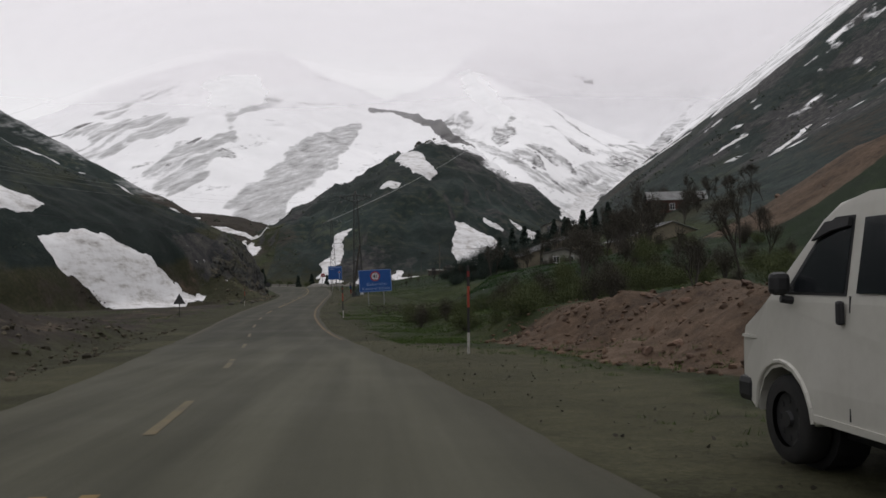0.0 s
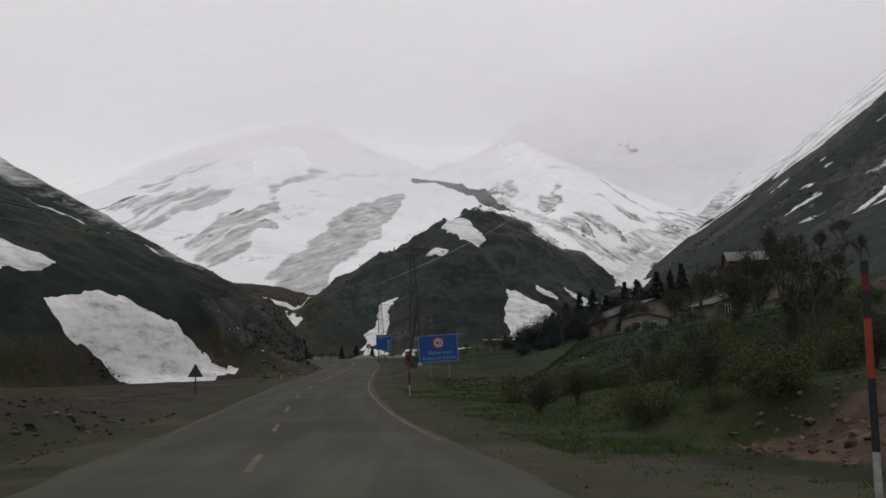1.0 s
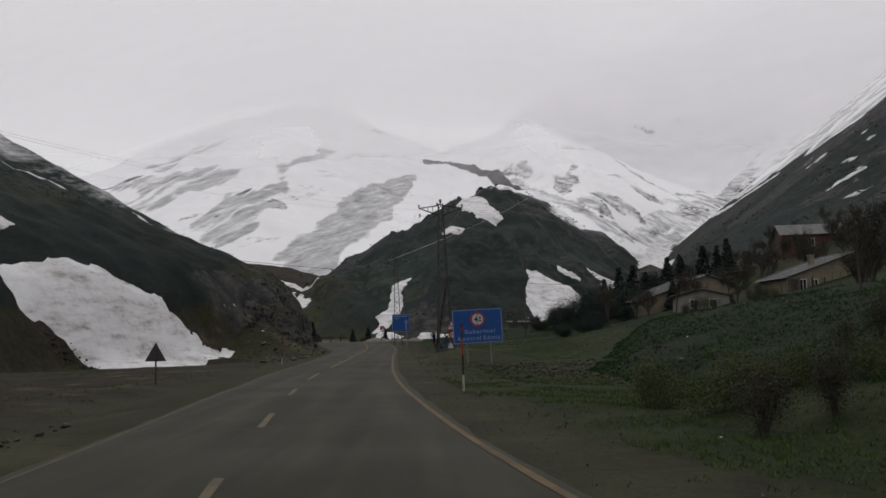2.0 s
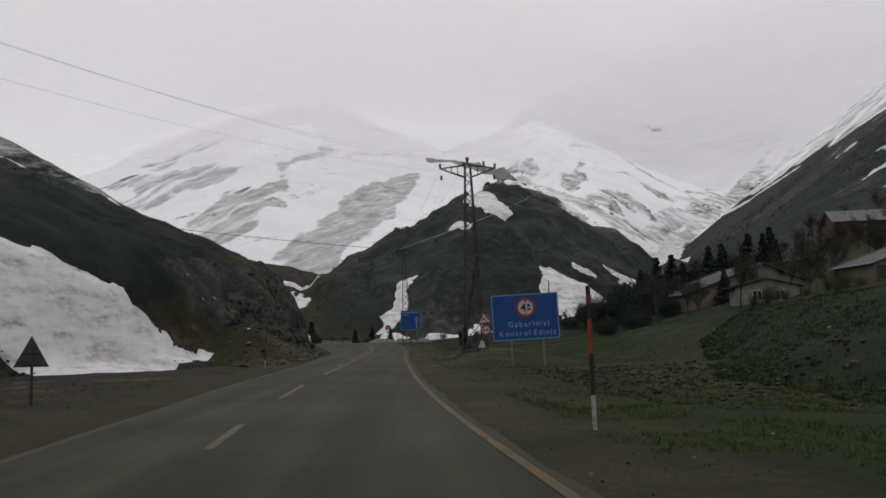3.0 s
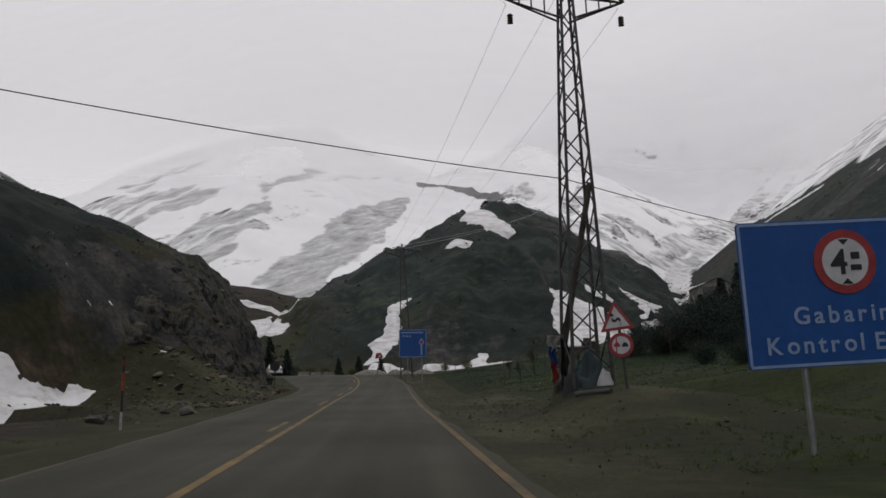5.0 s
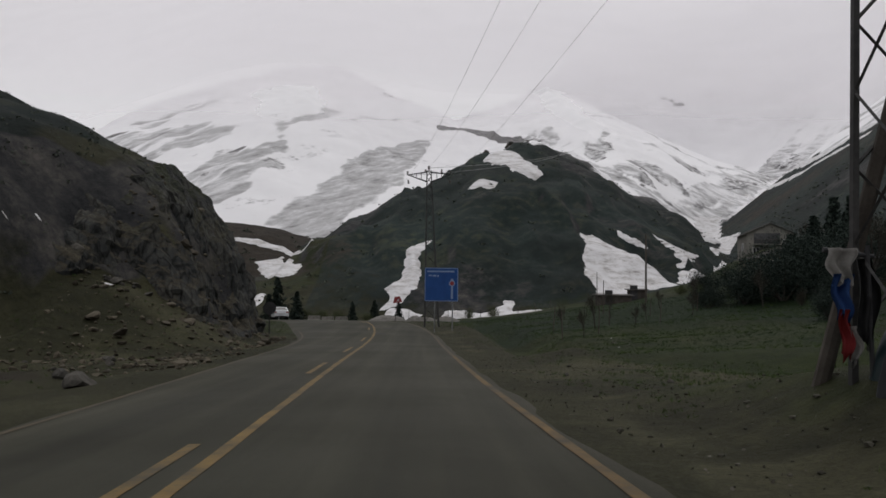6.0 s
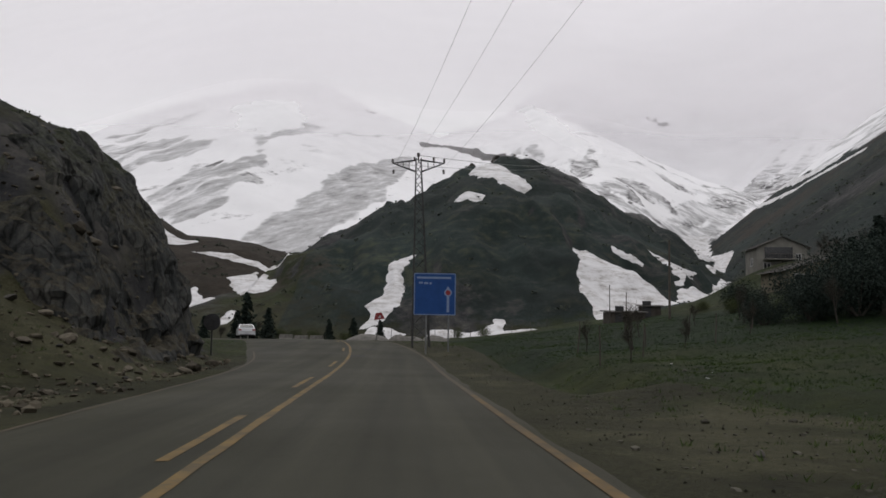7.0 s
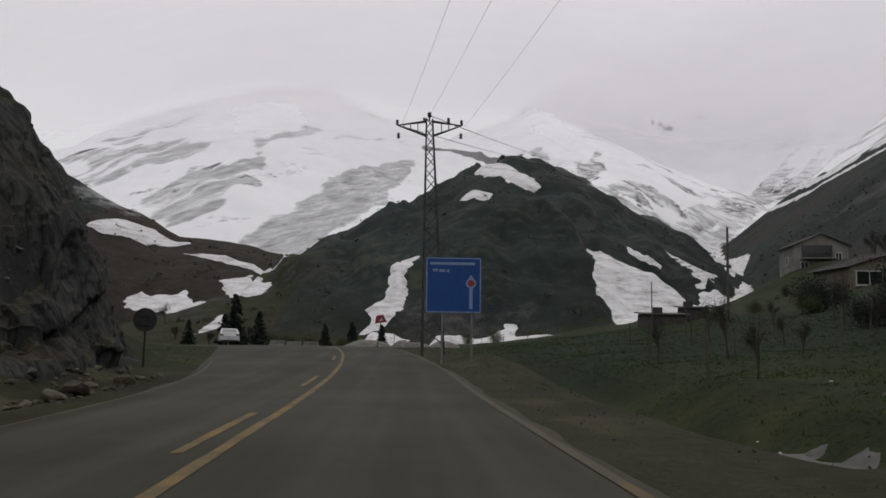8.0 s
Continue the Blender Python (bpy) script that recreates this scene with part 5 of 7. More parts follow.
def wheel(parent, x, y, z, r, w, sgn):
    bm = bmesh.new()
    ring = ((r * 0.62, -w / 2), (r * 0.93, -w / 2), (r, -w * 0.32), (r, w * 0.32), (r * 0.93, w / 2), (r * 0.62, w / 2))
    n = 28
    vs = [[bm.verts.new((x + b, y + a * math.cos(2 * math.pi * k / n), z + a * math.sin(2 * math.pi * k / n))) for a, b in ring] for k in range(n)]
    for k in range(n):
        for i in range(len(ring) - 1):
            bm.faces.new((vs[k][i], vs[k][i + 1], vs[(k + 1) % n][i + 1], vs[(k + 1) % n][i]))
    tyre = part("wheel", bm, TYRE, parent, smooth=True)
    rim = bmesh.new()
    rod(rim, (x + sgn * w * 0.1, y, z), (x + sgn * w * 0.34, y, z), r * 0.64, r * 0.6, 24)
    rod(rim, (x + sgn * w * 0.3, y, z), (x + sgn * w * 0.46, y, z), r * 0.2, r * 0.16, 12)
    for k in range(8):
        a = 2 * math.pi * k / 8
        rod(rim, (x + sgn * w * 0.33, y + r * 0.42 * math.cos(a), z + r * 0.42 * math.sin(a)), (x + sgn * w * 0.37, y + r * 0.42 * math.cos(a), z + r * 0.42 * math.sin(a)), r * 0.08, sides=8)
    part("rim", rim, RIM, tyre)


def van():
    x, y = 6.42, 9.1
    g = float(ground_z(5.6, 7.5)) + 0.02
    t = thing("van", pose(x, y, g, 0, 0, 1.5), "off-white panel van parked on the gravel verge", "van")

    def half(yy, z):
        return 0.92 - 0.16 * max(0.0, z - 1.05) ** 1.15 - 0.05 * max(0.0, 0.5 - z) - 0.35 * max(0.0, yy + 0.55) ** 2

    profile = [(-4.78, 0.4)] + [(-3.77 + 0.41 * math.cos(a), 0.33 + 0.41 * math.sin(a)) for a in np.linspace(math.pi, 0, 9)] \
        + [(-3.2, 0.4), (-1.4, 0.4)] + [(-0.85 + 0.41 * math.cos(a), 0.33 + 0.41 * math.sin(a)) for a in np.linspace(math.pi, 0, 9)] \
        + [(-0.35, 0.36), (-0.02, 0.4), (0.0, 0.62), (-0.04, 0.86), (-0.12, 0.98), (-0.62, 1.2), (-0.74, 1.26), (-1.28, 1.78), (-1.46, 1.88), (-1.8, 1.93), (-4.4, 1.93), (-4.66, 1.84), (-4.78, 1.2)]
    body = part("body", lofted(profile, half, 0.03), VAN_PAINT, t, smooth=False)
    for sgn in (-1, 1):
        front = part("side_window", on_side(((-0.93, 1.27), (-1.02, 1.35), (-1.34, 1.69), (-1.46, 1.76), (-1.66, 1.76), (-1.66, 1.27)), half, sgn, 0.006), TINTED, t, "dark tinted side glass")
        part("window_seal", on_side(((-0.87, 1.25), (-1.33, 1.73), (-1.45, 1.785), (-1.68, 1.785), (-1.68, 1.25)), half, sgn, 0.002), BLACK_PLASTIC, front)
        part("rain_visor", on_side(((-1.22, 1.63), (-1.37, 1.755), (-1.66, 1.77), (-1.66, 1.715), (-1.45, 1.69)), half, sgn, 0.035, 0.03), BLACK_PLASTIC, front)
        part("side_window", on_side(((-1.8, 1.27), (-1.8, 1.76), (-3.0, 1.76), (-3.0, 1.27)), half, sgn, 0.006), TINTED, t)
        part("side_window", on_side(((-3.15, 1.27), (-3.15, 1.76), (-4.4, 1.72), (-4.5, 1.27)), half, sgn, 0.006), TINTED, t)
        part("side_moulding", on_side(((-0.1, 0.885), (-0.1, 0.91), (-4.7, 0.91), (-4.7, 0.885)), half, sgn, 0.018, 0.02), VAN_PAINT, t)
        for yy in (-1.72,):
            gap = ((yy, 0.44), (yy - 0.014, 0.44), (yy - 0.014, 1.25), (yy, 1.25))
            part("door_gap", on_side(gap, half, sgn, 0.003), BLACK_PLASTIC, t)
        part("sill", on_side(((-1.28, 0.37), (-1.28, 0.42), (-3.34, 0.42), (-3.34, 0.37)), half, sgn, 0.01, 0.05), VAN_PAINT, t)
        hb = bmesh.new()
        box(hb, sgn * (half(-1.64, 1.13) + 0.018), -1.66, 1.14, 0.04, 0.07, 0.16, bevel=0.018)
        part("door_handle", hb, BLACK_PLASTIC, t, "black plastic door handle")
        mb = bmesh.new()
        box(mb, sgn * 0.99, -0.98, 1.33, 0.15, 0.11, 0.17, bevel=0.045)
        rod(mb, (sgn * 0.86, -1.0, 1.2), (sgn * 0.98, -0.98, 1.22), 0.03, sides=8)
        part("wing_mirror", mb, BLACK_PLASTIC, t, "black wing mirror", smooth=False)
        for yy in (-0.85, -3.77):
            wheel(t, sgn * 0.8, yy, 0.32, 0.33, 0.2, sgn)
            inner = bmesh.new()
            rod(inner, (sgn * 0.45, yy, 0.34), (sgn * 0.7, yy, 0.34), 0.4, sides=20)
            part("wheel_well", inner, BLACK_PLASTIC, t)
            lip = bmesh.new()
            for a0, a1 in zip(np.linspace(0.05, math.pi - 0.05, 13), np.linspace(0.05, math.pi - 0.05, 13)[1:]):
                p, q = ((sgn * (half(yy + 0.42 * math.cos(a), 0.33 + 0.42 * math.sin(a)) + 0.004), yy + 0.42 * math.cos(a), 0.33 + 0.42 * math.sin(a)) for a in (a0, a1))
                rod(lip, p, q, 0.018, sides=6, caps=False)
            part("arch_lip", lip, VAN_PAINT, t)
        part("headlamp", box(bmesh.new(), sgn * 0.58, -0.01, 0.78, 0.32, 0.06, 0.16, bevel=0.02), LAMP_CLEAR, t)
        part("tail_lamp", box(bmesh.new(), sgn * 0.8, -4.79, 0.95, 0.14, 0.04, 0.4, bevel=0.015), LAMP_RED, t)
    ws = bmesh.new()
    for a, b in (((-0.76, 1.3), (-1.27, 1.78)),):
        v = [ws.verts.new(c) for c in ((-0.74, a[0] + 0.015, a[1]), (0.74, a[0] + 0.015, a[1]), (0.68, b[0] + 0.015, b[1]), (-0.68, b[0] + 0.015, b[1]))]
        ws.faces.new(v)
        bmesh.ops.solidify(ws, geom=ws.faces[:], thickness=0.008)
    part("windscreen", ws, TINTED, t)
    part("front_bumper", box(bmesh.new(), 0, -0.12, 0.46, 1.74, 0.3, 0.22, bevel=0.06), BLACK_PLASTIC, t, "dark plastic bumper")
    part("rear_bumper", box(bmesh.new(), 0, -4.74, 0.46, 1.76, 0.22, 0.22, bevel=0.05), BLACK_PLASTIC, t)
    part("grille", box(bmesh.new(), 0, -0.01, 0.78, 0.8, 0.05, 0.14, bevel=0.01), BLACK_PLASTIC, t)
    part("axle", rod(bmesh.new(), (-0.7, -0.85, 0.3), (0.7, -0.85, 0.3), 0.05), BLACK_PLASTIC, t)
    part("axle", rod(bmesh.new(), (-0.7, -3.77, 0.3), (0.7, -3.77, 0.3), 0.05), BLACK_PLASTIC, t)
    part("chassis", box(bmesh.new(), 0, -2.4, 0.3, 1.3, 4.2, 0.14, bevel=0.02), BLACK_PLASTIC, t)


def car(x, y, turn):
    g = float(road_surface(np.array(x), np.array(y))) + 0.005
    t = thing("car", pose(x, y, g, 0, 0, turn), "white saloon car driving ahead on the asphalt", "car")

    def half(yy, z):
        return 0.88 - 0.42 * max(0.0, z - 0.92) - 0.1 * max(0.0, abs(yy) - 1.7)

    profile = [(-2.15, 0.35)] + [(-1.35 + 0.36 * math.cos(a), 0.3 + 0.36 * math.sin(a)) for a in np.linspace(math.pi, 0, 8)] \
        + [(1.0 + 0.36 * math.cos(a) + 0.3, 0.3 + 0.36 * math.sin(a)) for a in np.linspace(math.pi, 0, 8)] \
        + [(2.1, 0.35), (2.15, 0.62), (1.95, 0.8), (1.0, 0.96), (0.2, 1.4), (-0.2, 1.46), (-0.95, 1.42), (-1.55, 1.08), (-2.08, 1.02), (-2.2, 0.75)]
    part("body", lofted(profile, half, 0.03), CAR_PAINT, t)
    glass = bmesh.new()
    v = [glass.verts.new(c) for c in ((-0.66, -1.52, 1.11), (0.66, -1.52, 1.11), (0.58, -1.0, 1.4), (-0.58, -1.0, 1.4))]
    glass.faces.new(v)
    bmesh.ops.transform(glass, matrix=Matrix.Translation((0, -0.02, 0.012)), verts=glass.verts[:])
    bmesh.ops.solidify(glass, geom=glass.faces[:], thickness=0.008)
    part("rear_window", glass, TINTED, t)
    for sgn in (-1, 1):
        part("side_window", on_side(((0.85, 0.98), (0.2, 1.34), (-0.9, 1.34), (-1.35, 1.06)), half, sgn, 0.004), TINTED, t)
        part("tail_lamp", box(bmesh.new(), sgn * 0.68, -2.15, 0.86, 0.3, 0.06, 0.15, bevel=0.02), LAMP_RED, t)
        for yy in (-1.35, 1.3):
            wheel(t, sgn * 0.76, yy, 0.3, 0.3, 0.19, sgn)
    part("rear_bumper", box(bmesh.new(), 0, -2.16, 0.48, 1.66, 0.14, 0.22, bevel=0.04), CAR_PAINT, t)
    part("bumper_insert", box(bmesh.new(), 0, -2.2, 0.37, 1.4, 0.1, 0.1, bevel=0.02), BLACK_PLASTIC, t)
    part("plate_bar", box(bmesh.new(), 0, -2.245, 0.52, 0.5, 0.02, 0.11), WHITE_SHEET, t)


van()
car(-20.9, 186.5, 14)

# ---- houses on the right-hand slope ----
BRICKWORK = mat("brown_brick_wall", (0.075, 0.04, 0.033), (0.13, 0.075, 0.06), 0.9, 0.9, 0.4, fine=20)
CREAM = mat("cream_render", (0.13, 0.114, 0.084), (0.215, 0.188, 0.137), 0.7, 0.9, 0.3, fine=16)
PALE_WALL = mat("pale_render", (0.155, 0.15, 0.133), (0.245, 0.236, 0.212), 0.7, 0.9, 0.3, fine=16)
TIN = mat("weathered_tin_roof", (0.12, 0.12, 0.123), (0.225, 0.225, 0.228), 0.8, 0.5, 0.2, 0.4)
RUSTY = mat("dull_tin_roof", (0.07, 0.065, 0.06), (0.15, 0.14, 0.13), 0.8, 0.7, 0.2, 0.2)
GLASS = mat("dark_window_glass", (0.012, 0.013, 0.015), (0.02, 0.022, 0.024), 2, 0.15, 0.0, spec=0.6)
FRAME = mat("white_window_frame", (0.4, 0.4, 0.39), (0.5, 0.5, 0.49), 4, 0.6, 0.0)
OLD_WOOD = mat("grey_weathered_wood", (0.045, 0.038, 0.032), (0.1, 0.088, 0.075), 3, 0.9, 0.3, vary=0.25, fine=12)


def house(x, y, turn, w, d, wall_h, roof_h, wall_m, roof_m, label, windows=(), door=None, base=None, chimney=None, ribs=True, name="house"):
    """A gabled house: the gable faces -y; windows are (face, along, up, width, height)."""
    g = (min(on_ground(x + a, y + b) for a in (-w / 2, w / 2) for b in (-d / 2, d / 2)) - 0.1) if base is None else base
    t = thing(name, pose(x, y, g, 0, 0, turn), label, "house", "houses on the slope")
    bm = bmesh.new()
    lo = -1.2
    front = [bm.verts.new(c) for c in ((-w / 2, -d / 2, lo), (w / 2, -d / 2, lo), (w / 2, -d / 2, wall_h), (0, -d / 2, wall_h + roof_h), (-w / 2, -d / 2, wall_h))]
    rear = [bm.verts.new((v.co.x, d / 2, v.co.z)) for v in front]
    bm.faces.new(front)
    bm.faces.new(rear[::-1])
    for k in range(5):
        bm.faces.new((front[k], rear[k], rear[(k + 1) % 5], front[(k + 1) % 5]))
    part("wall", bm, wall_m, t)
    pitch = roof_h / (w / 2)
    for sgn in (-1, 1):
        r = bmesh.new()
        over, eave = 0.45, w / 2 + 0.5
        v = [r.verts.new(c) for c in ((0, -d / 2 - over, wall_h + roof_h + 0.05), (0, d / 2 + over, wall_h + roof_h + 0.05), (sgn * eave, d / 2 + over, wall_h + roof_h + 0.05 - pitch * eave), (sgn * eave, -d / 2 - over, wall_h + roof_h + 0.05 - pitch * eave))]
        r.faces.new(v if sgn < 0 else v[::-1])
        bmesh.ops.solidify(r, geom=r.faces[:], thickness=-0.09)
        roof = part("roof", r, roof_m, t)
        if ribs:
            rib = bmesh.new()
            n = int(d / 0.9)
            for k in range(n + 1):
                yy = -d / 2 - over + 0.05 + k * (d + 2 * over - 0.1) / n
                rod(rib, (0, yy, wall_h + roof_h + 0.16), (sgn * eave, yy, wall_h + roof_h + 0.16 - pitch * eave), 0.025, sides=4)
            part("roof_ribbing", rib, roof_m, roof)
    for face, along, up, ww, hh in windows:
        m = {"front": Matrix.Translation((along, -d / 2 - 0.02, up)), "left": Matrix.Translation((-w / 2 - 0.02, along, up)) @ Matrix.Rotation(radians(-90), 4, "Z")}[face]
        fr = bmesh.new()
        for a, b, sx, sz in ((0, hh / 2, ww + 0.1, 0.09), (0, -hh / 2, ww + 0.1, 0.09), (ww / 2, 0, 0.09, hh), (-ww / 2, 0, 0.09, hh), (0, 0, 0.06, hh)):
            box(fr, a, -0.02, b, sx, 0.09, sz)
        bmesh.ops.transform(fr, matrix=m, verts=fr.verts[:])
        win = part("window", fr, FRAME, t)
        pane = box(bmesh.new(), 0, 0.0, 0, ww, 0.03, hh)
        bmesh.ops.transform(pane, matrix=m, verts=pane.verts[:])
        part("pane", pane, GLASS, win)
        sill = box(bmesh.new(), 0, -0.07, -hh / 2 - 0.07, ww + 0.24, 0.16, 0.06)
        bmesh.ops.transform(sill, matrix=m, verts=sill.verts[:])
        part("sill", sill, FRAME, win)
    if door:
        along, ww, hh = door
        part("door", box(bmesh.new(), along, -d / 2 - 0.03, hh / 2, ww, 0.07, hh, bevel=0.01), OLD_WOOD, t)
    if chimney:
        cx, cy = chimney
        cz = wall_h + roof_h - abs(cx) * pitch
        ch = part("chimney", box(bmesh.new(), cx, cy, cz + 0.3, 0.5, 0.5, 1.3, bevel=0.02), wall_m, t)
        part("chimney_cap", box(bmesh.new(), cx, cy, cz + 1.0, 0.62, 0.62, 0.1), roof_m, ch)
    return t


# the brick house high on the slope, its roof towards the road
house(61.5, 165.5, 78, 6.6, 10.5, 4.6, 1.7, BRICKWORK, TIN, "brown brick house with a light tin roof on the hillside",
      (("left", -3.0, 3.2, 0.9, 1.2), ("left", 1.0, 3.2, 0.9, 1.2), ("front", -1.5, 1.6, 0.9, 1.1), ("front", 1.5, 3.0, 0.9, 1.1)), base=12.0)
h2 = house(43.4, 120.5, 2, 14.5, 6.5, 2.0, 2.5, CREAM, TIN, "low cream house with a wide tin roof and dark veranda openings",
           (("front", -5.6, 1.0, 0.7, 1.5), ("front", -4.4, 1.0, 0.7, 1.5)), (-6.5, 0.8, 1.8), base=5.0, chimney=(-3.0, 0))
for dx in (-7.4, -6.3, -5.0, -3.7):
    part("veranda_post", box(bmesh.new(), dx, -4.0, 0.4, 0.14, 0.14, 3.0), OLD_WOOD, h2)
house(34.6, 142.5, 6, 17, 9, 2.4, 3.1, CREAM, TIN, "cream house with a tin roof among bare trees",
      (("front", -4.5, 1.2, 1.0, 1.1), ("front", -1.6, 1.2, 1.0, 1.1), ("front", 3.0, 1.2, 1.0, 1.1)), (0.6, 0.9, 2.0), base=3.2)
house(30.2, 125.5, -12, 5.6, 4, 1.9, 0.7, PALE_WALL, RUSTY, "small pale outbuilding beside the cream house", (("front", -0.9, 1.1, 0.8, 0.9), ("front", 1.1, 1.1, 0.8, 0.9)), base=3.6, name="outbuilding")
h8 = house(50.6, 224, -6, 7.2, 6, 3.5, 1.5, PALE_WALL, RUSTY, "pale two-storey house with a balcony and a dark panel for its shade", (("front", -2.2, 0.7, 1.0, 1.1), ("front", 2.3, 1.9, 0.8, 1.2), ("left", -0.5, 1.5, 1.0, 1.1)), base=11.6)
# flat dark panel on the wall: the balcony's shade put in as colour
part("balcony_recess", box(bmesh.new(), -0.5, -3.02, 2.6, 4.0, 0.12, 1.8), GLASS, h8, "flat dark panel painted in for the shaded balcony opening")
part("balcony_slab", box(bmesh.new(), -0.4, -3.6, 1.65, 4.6, 1.3, 0.16, bevel=0.02), PALE_WALL, h8)
rail = bmesh.new()
for k in range(12):
    rod(rail, (-2.35 + 0.35 * k, -4.2, 1.7), (-2.35 + 0.35 * k, -4.2, 2.4), 0.02, sides=5)
rod(rail, (-2.4, -4.2, 2.42), (1.55, -4.2, 2.42), 0.035, sides=6)
part("balcony_rail", rail, OLD_WOOD, h8)
h9 = house(37.8, 183.5, 3, 10, 6, 2.3, 1.5, CREAM, RUSTY, "low cream building with wide window openings", (("front", -3.2, 1.3, 2.4, 1.2), ("front", 0.4, 1.3, 1.2, 1.2), ("front", 3.2, 1.3, 1.2, 1.2)), base=6.0)
part("terrace_wall", box(bmesh.new(), -0.8, -4.2, -0.7, 11, 0.3, 1.3, bevel=0.03), BRICKWORK, h9)


def hut(x, y, turn, w, d, h):
    g = on_ground(x, y, 0.2)
    t = thing("shed", pose(x, y, g, 0, 0, turn), "low dark shed with a flat tin roof on the meadow", "shed")
    part("wall", box(bmesh.new(), 0, 0, h / 2, w, d, h), OLD_WOOD, t)
    part("roof", box(bmesh.new(), 0, 0, h + 0.05, w + 0.5, d + 0.5, 0.1, Matrix.Rotation(radians(4), 4, "X")), RUSTY, t)
    part("door", box(bmesh.new(), -w / 4, -d / 2 - 0.02, 0.85, 0.8, 0.06, 1.6), GREY_BACK, t)


hut(16.0, 178, 4, 3.3, 2.4, 1.15)
hut(18.9, 179.5, -6, 1.8, 2.0, 1.2)

# ---- poles, posts and the things at the roadside ----
ORANGE_RED = mat("faded_red_paint", (0.2, 0.032, 0.02), (0.32, 0.06, 0.035), 5, 0.7, 0.05)
DEEP_RED = mat("dark_red_paint", (0.12, 0.016, 0.016), (0.18, 0.026, 0.024), 5, 0.7, 0.05)
POLE_BLACK = mat("black_paint", (0.014, 0.014, 0.015), (0.03, 0.029, 0.028), 5, 0.7, 0.05)
POLE_WHITE = mat("scuffed_white_paint", (0.2, 0.19, 0.17), (0.42, 0.41, 0.39), 9, 0.7, 0.05)
TARP = mat("teal_tarpaulin", (0.0045, 0.014, 0.017), (0.009, 0.026, 0.03), 2.5, 0.5, 0.4)
SACKING = mat("white_sack", (0.3, 0.3, 0.31), (0.44, 0.44, 0.45), 5, 0.8, 0.4)
BLUE_CLOTH = mat("blue_cloth", (0.02, 0.05, 0.16), (0.035, 0.085, 0.24), 4, 0.9, 0.3)
RED_CLOTH = mat("red_cloth", (0.2, 0.02, 0.024), (0.3, 0.045, 0.045), 4, 0.9, 0.3)
PALE_CLOTH = mat("pale_cloth", (0.22, 0.21, 0.2), (0.36, 0.35, 0.33), 4, 0.9, 0.3)
CONCRETE = mat("pale_concrete", (0.13, 0.125, 0.11), (0.24, 0.23, 0.21), 2.5, 0.9, 0.3, vary=0.15)
GRAVEL = mat("grey_gravel", (0.09, 0.085, 0.078), (0.2, 0.19, 0.175), 3, 0.95, 0.8, fine=6, depth=0.05)


def snow_pole(x, y, tall, lean):
    g = on_ground(x, y, 0)
    t = thing("snow_pole", pose(x, y, g, 0, lean, 0), "red, black and white banded snow pole at the road edge", "snow pole", "snow poles")
    z, r = -0.3, 0.034
    for name, share, m in (("white_band", 0.24, POLE_WHITE), ("black_band", 0.29, POLE_BLACK), ("red_band", 0.24, ORANGE_RED), ("black_band", 0.11, POLE_BLACK), ("dark_red_band", 0.065, DEEP_RED), ("black_band", 0.055, POLE_BLACK)):
        top = (max(z, 0) + share * tall)
        part(name, rod(bmesh.new(), (0, 0, z), (0, 0, top), r, sides=12), m, t)
        z = top
    part("cap", rod(bmesh.new(), (0, 0, z), (0, 0, z + 0.02), r, r * 0.6, 12), POLE_BLACK, t)


snow_pole(4.98, 24.3, 2.25, 0.6)
snow_pole(0.75, 57.5, 2.05, -1.0)
snow_pole(-10.75, 95.2, 1.9, 1.0)


def wooden_pole(x, y, tall, r, lean=0.0, arm=True):
    g = on_ground(x, y, 0)
    t = thing("utility_pole", pose(x, y, g, 0, lean, 10), "thin dark wooden utility pole on the meadow", "utility pole", "utility poles")
    part("shaft", rod(bmesh.new(), (0, 0, -0.5), (0, 0, tall), r, r * 0.7, 10), OLD_WOOD, t)
    if arm:
        bar = part("crossbar", box(bmesh.new(), 0, 0, tall - 0.25, 0.7, 0.08, 0.08), OLD_WOOD, t)
        for dx in (-0.3, 0.3):
            part("insulator", rod(bmesh.new(), (dx, 0, tall - 0.21), (dx, 0, tall - 0.08), 0.035, 0.025, 8), PORCELAIN, bar)


wooden_pole(15.2, 161, 5.9, 0.1, 0.5, False)
wooden_pole(12.2, 167.5, 3.2, 0.045, 0, False)
wooden_pole(30.5, 128, 5.5, 0.09, -1)
wooden_pole(9.6, 152, 2.6, 0.04, 1, False)


def fence_post(x, y, tall, lean, turn):
    g = on_ground(x, y, 0)
    bm = bmesh.new()
    rod(bm, (0, 0, -0.3), (0.02, 0.01, tall * 0.55), 0.034, 0.03, 7)
    rod(bm, (0.02, 0.01, tall * 0.55), (0.0, 0.03, tall), 0.03, 0.024, 7)
    ob = part("fence_post", bm, OLD_WOOD)
    ob.matrix_world = pose(x, y, g, 0, lean, turn)
    tagged(ob, "crooked weathered wooden fence post in the grass", "fence post", "fence posts on the meadow")


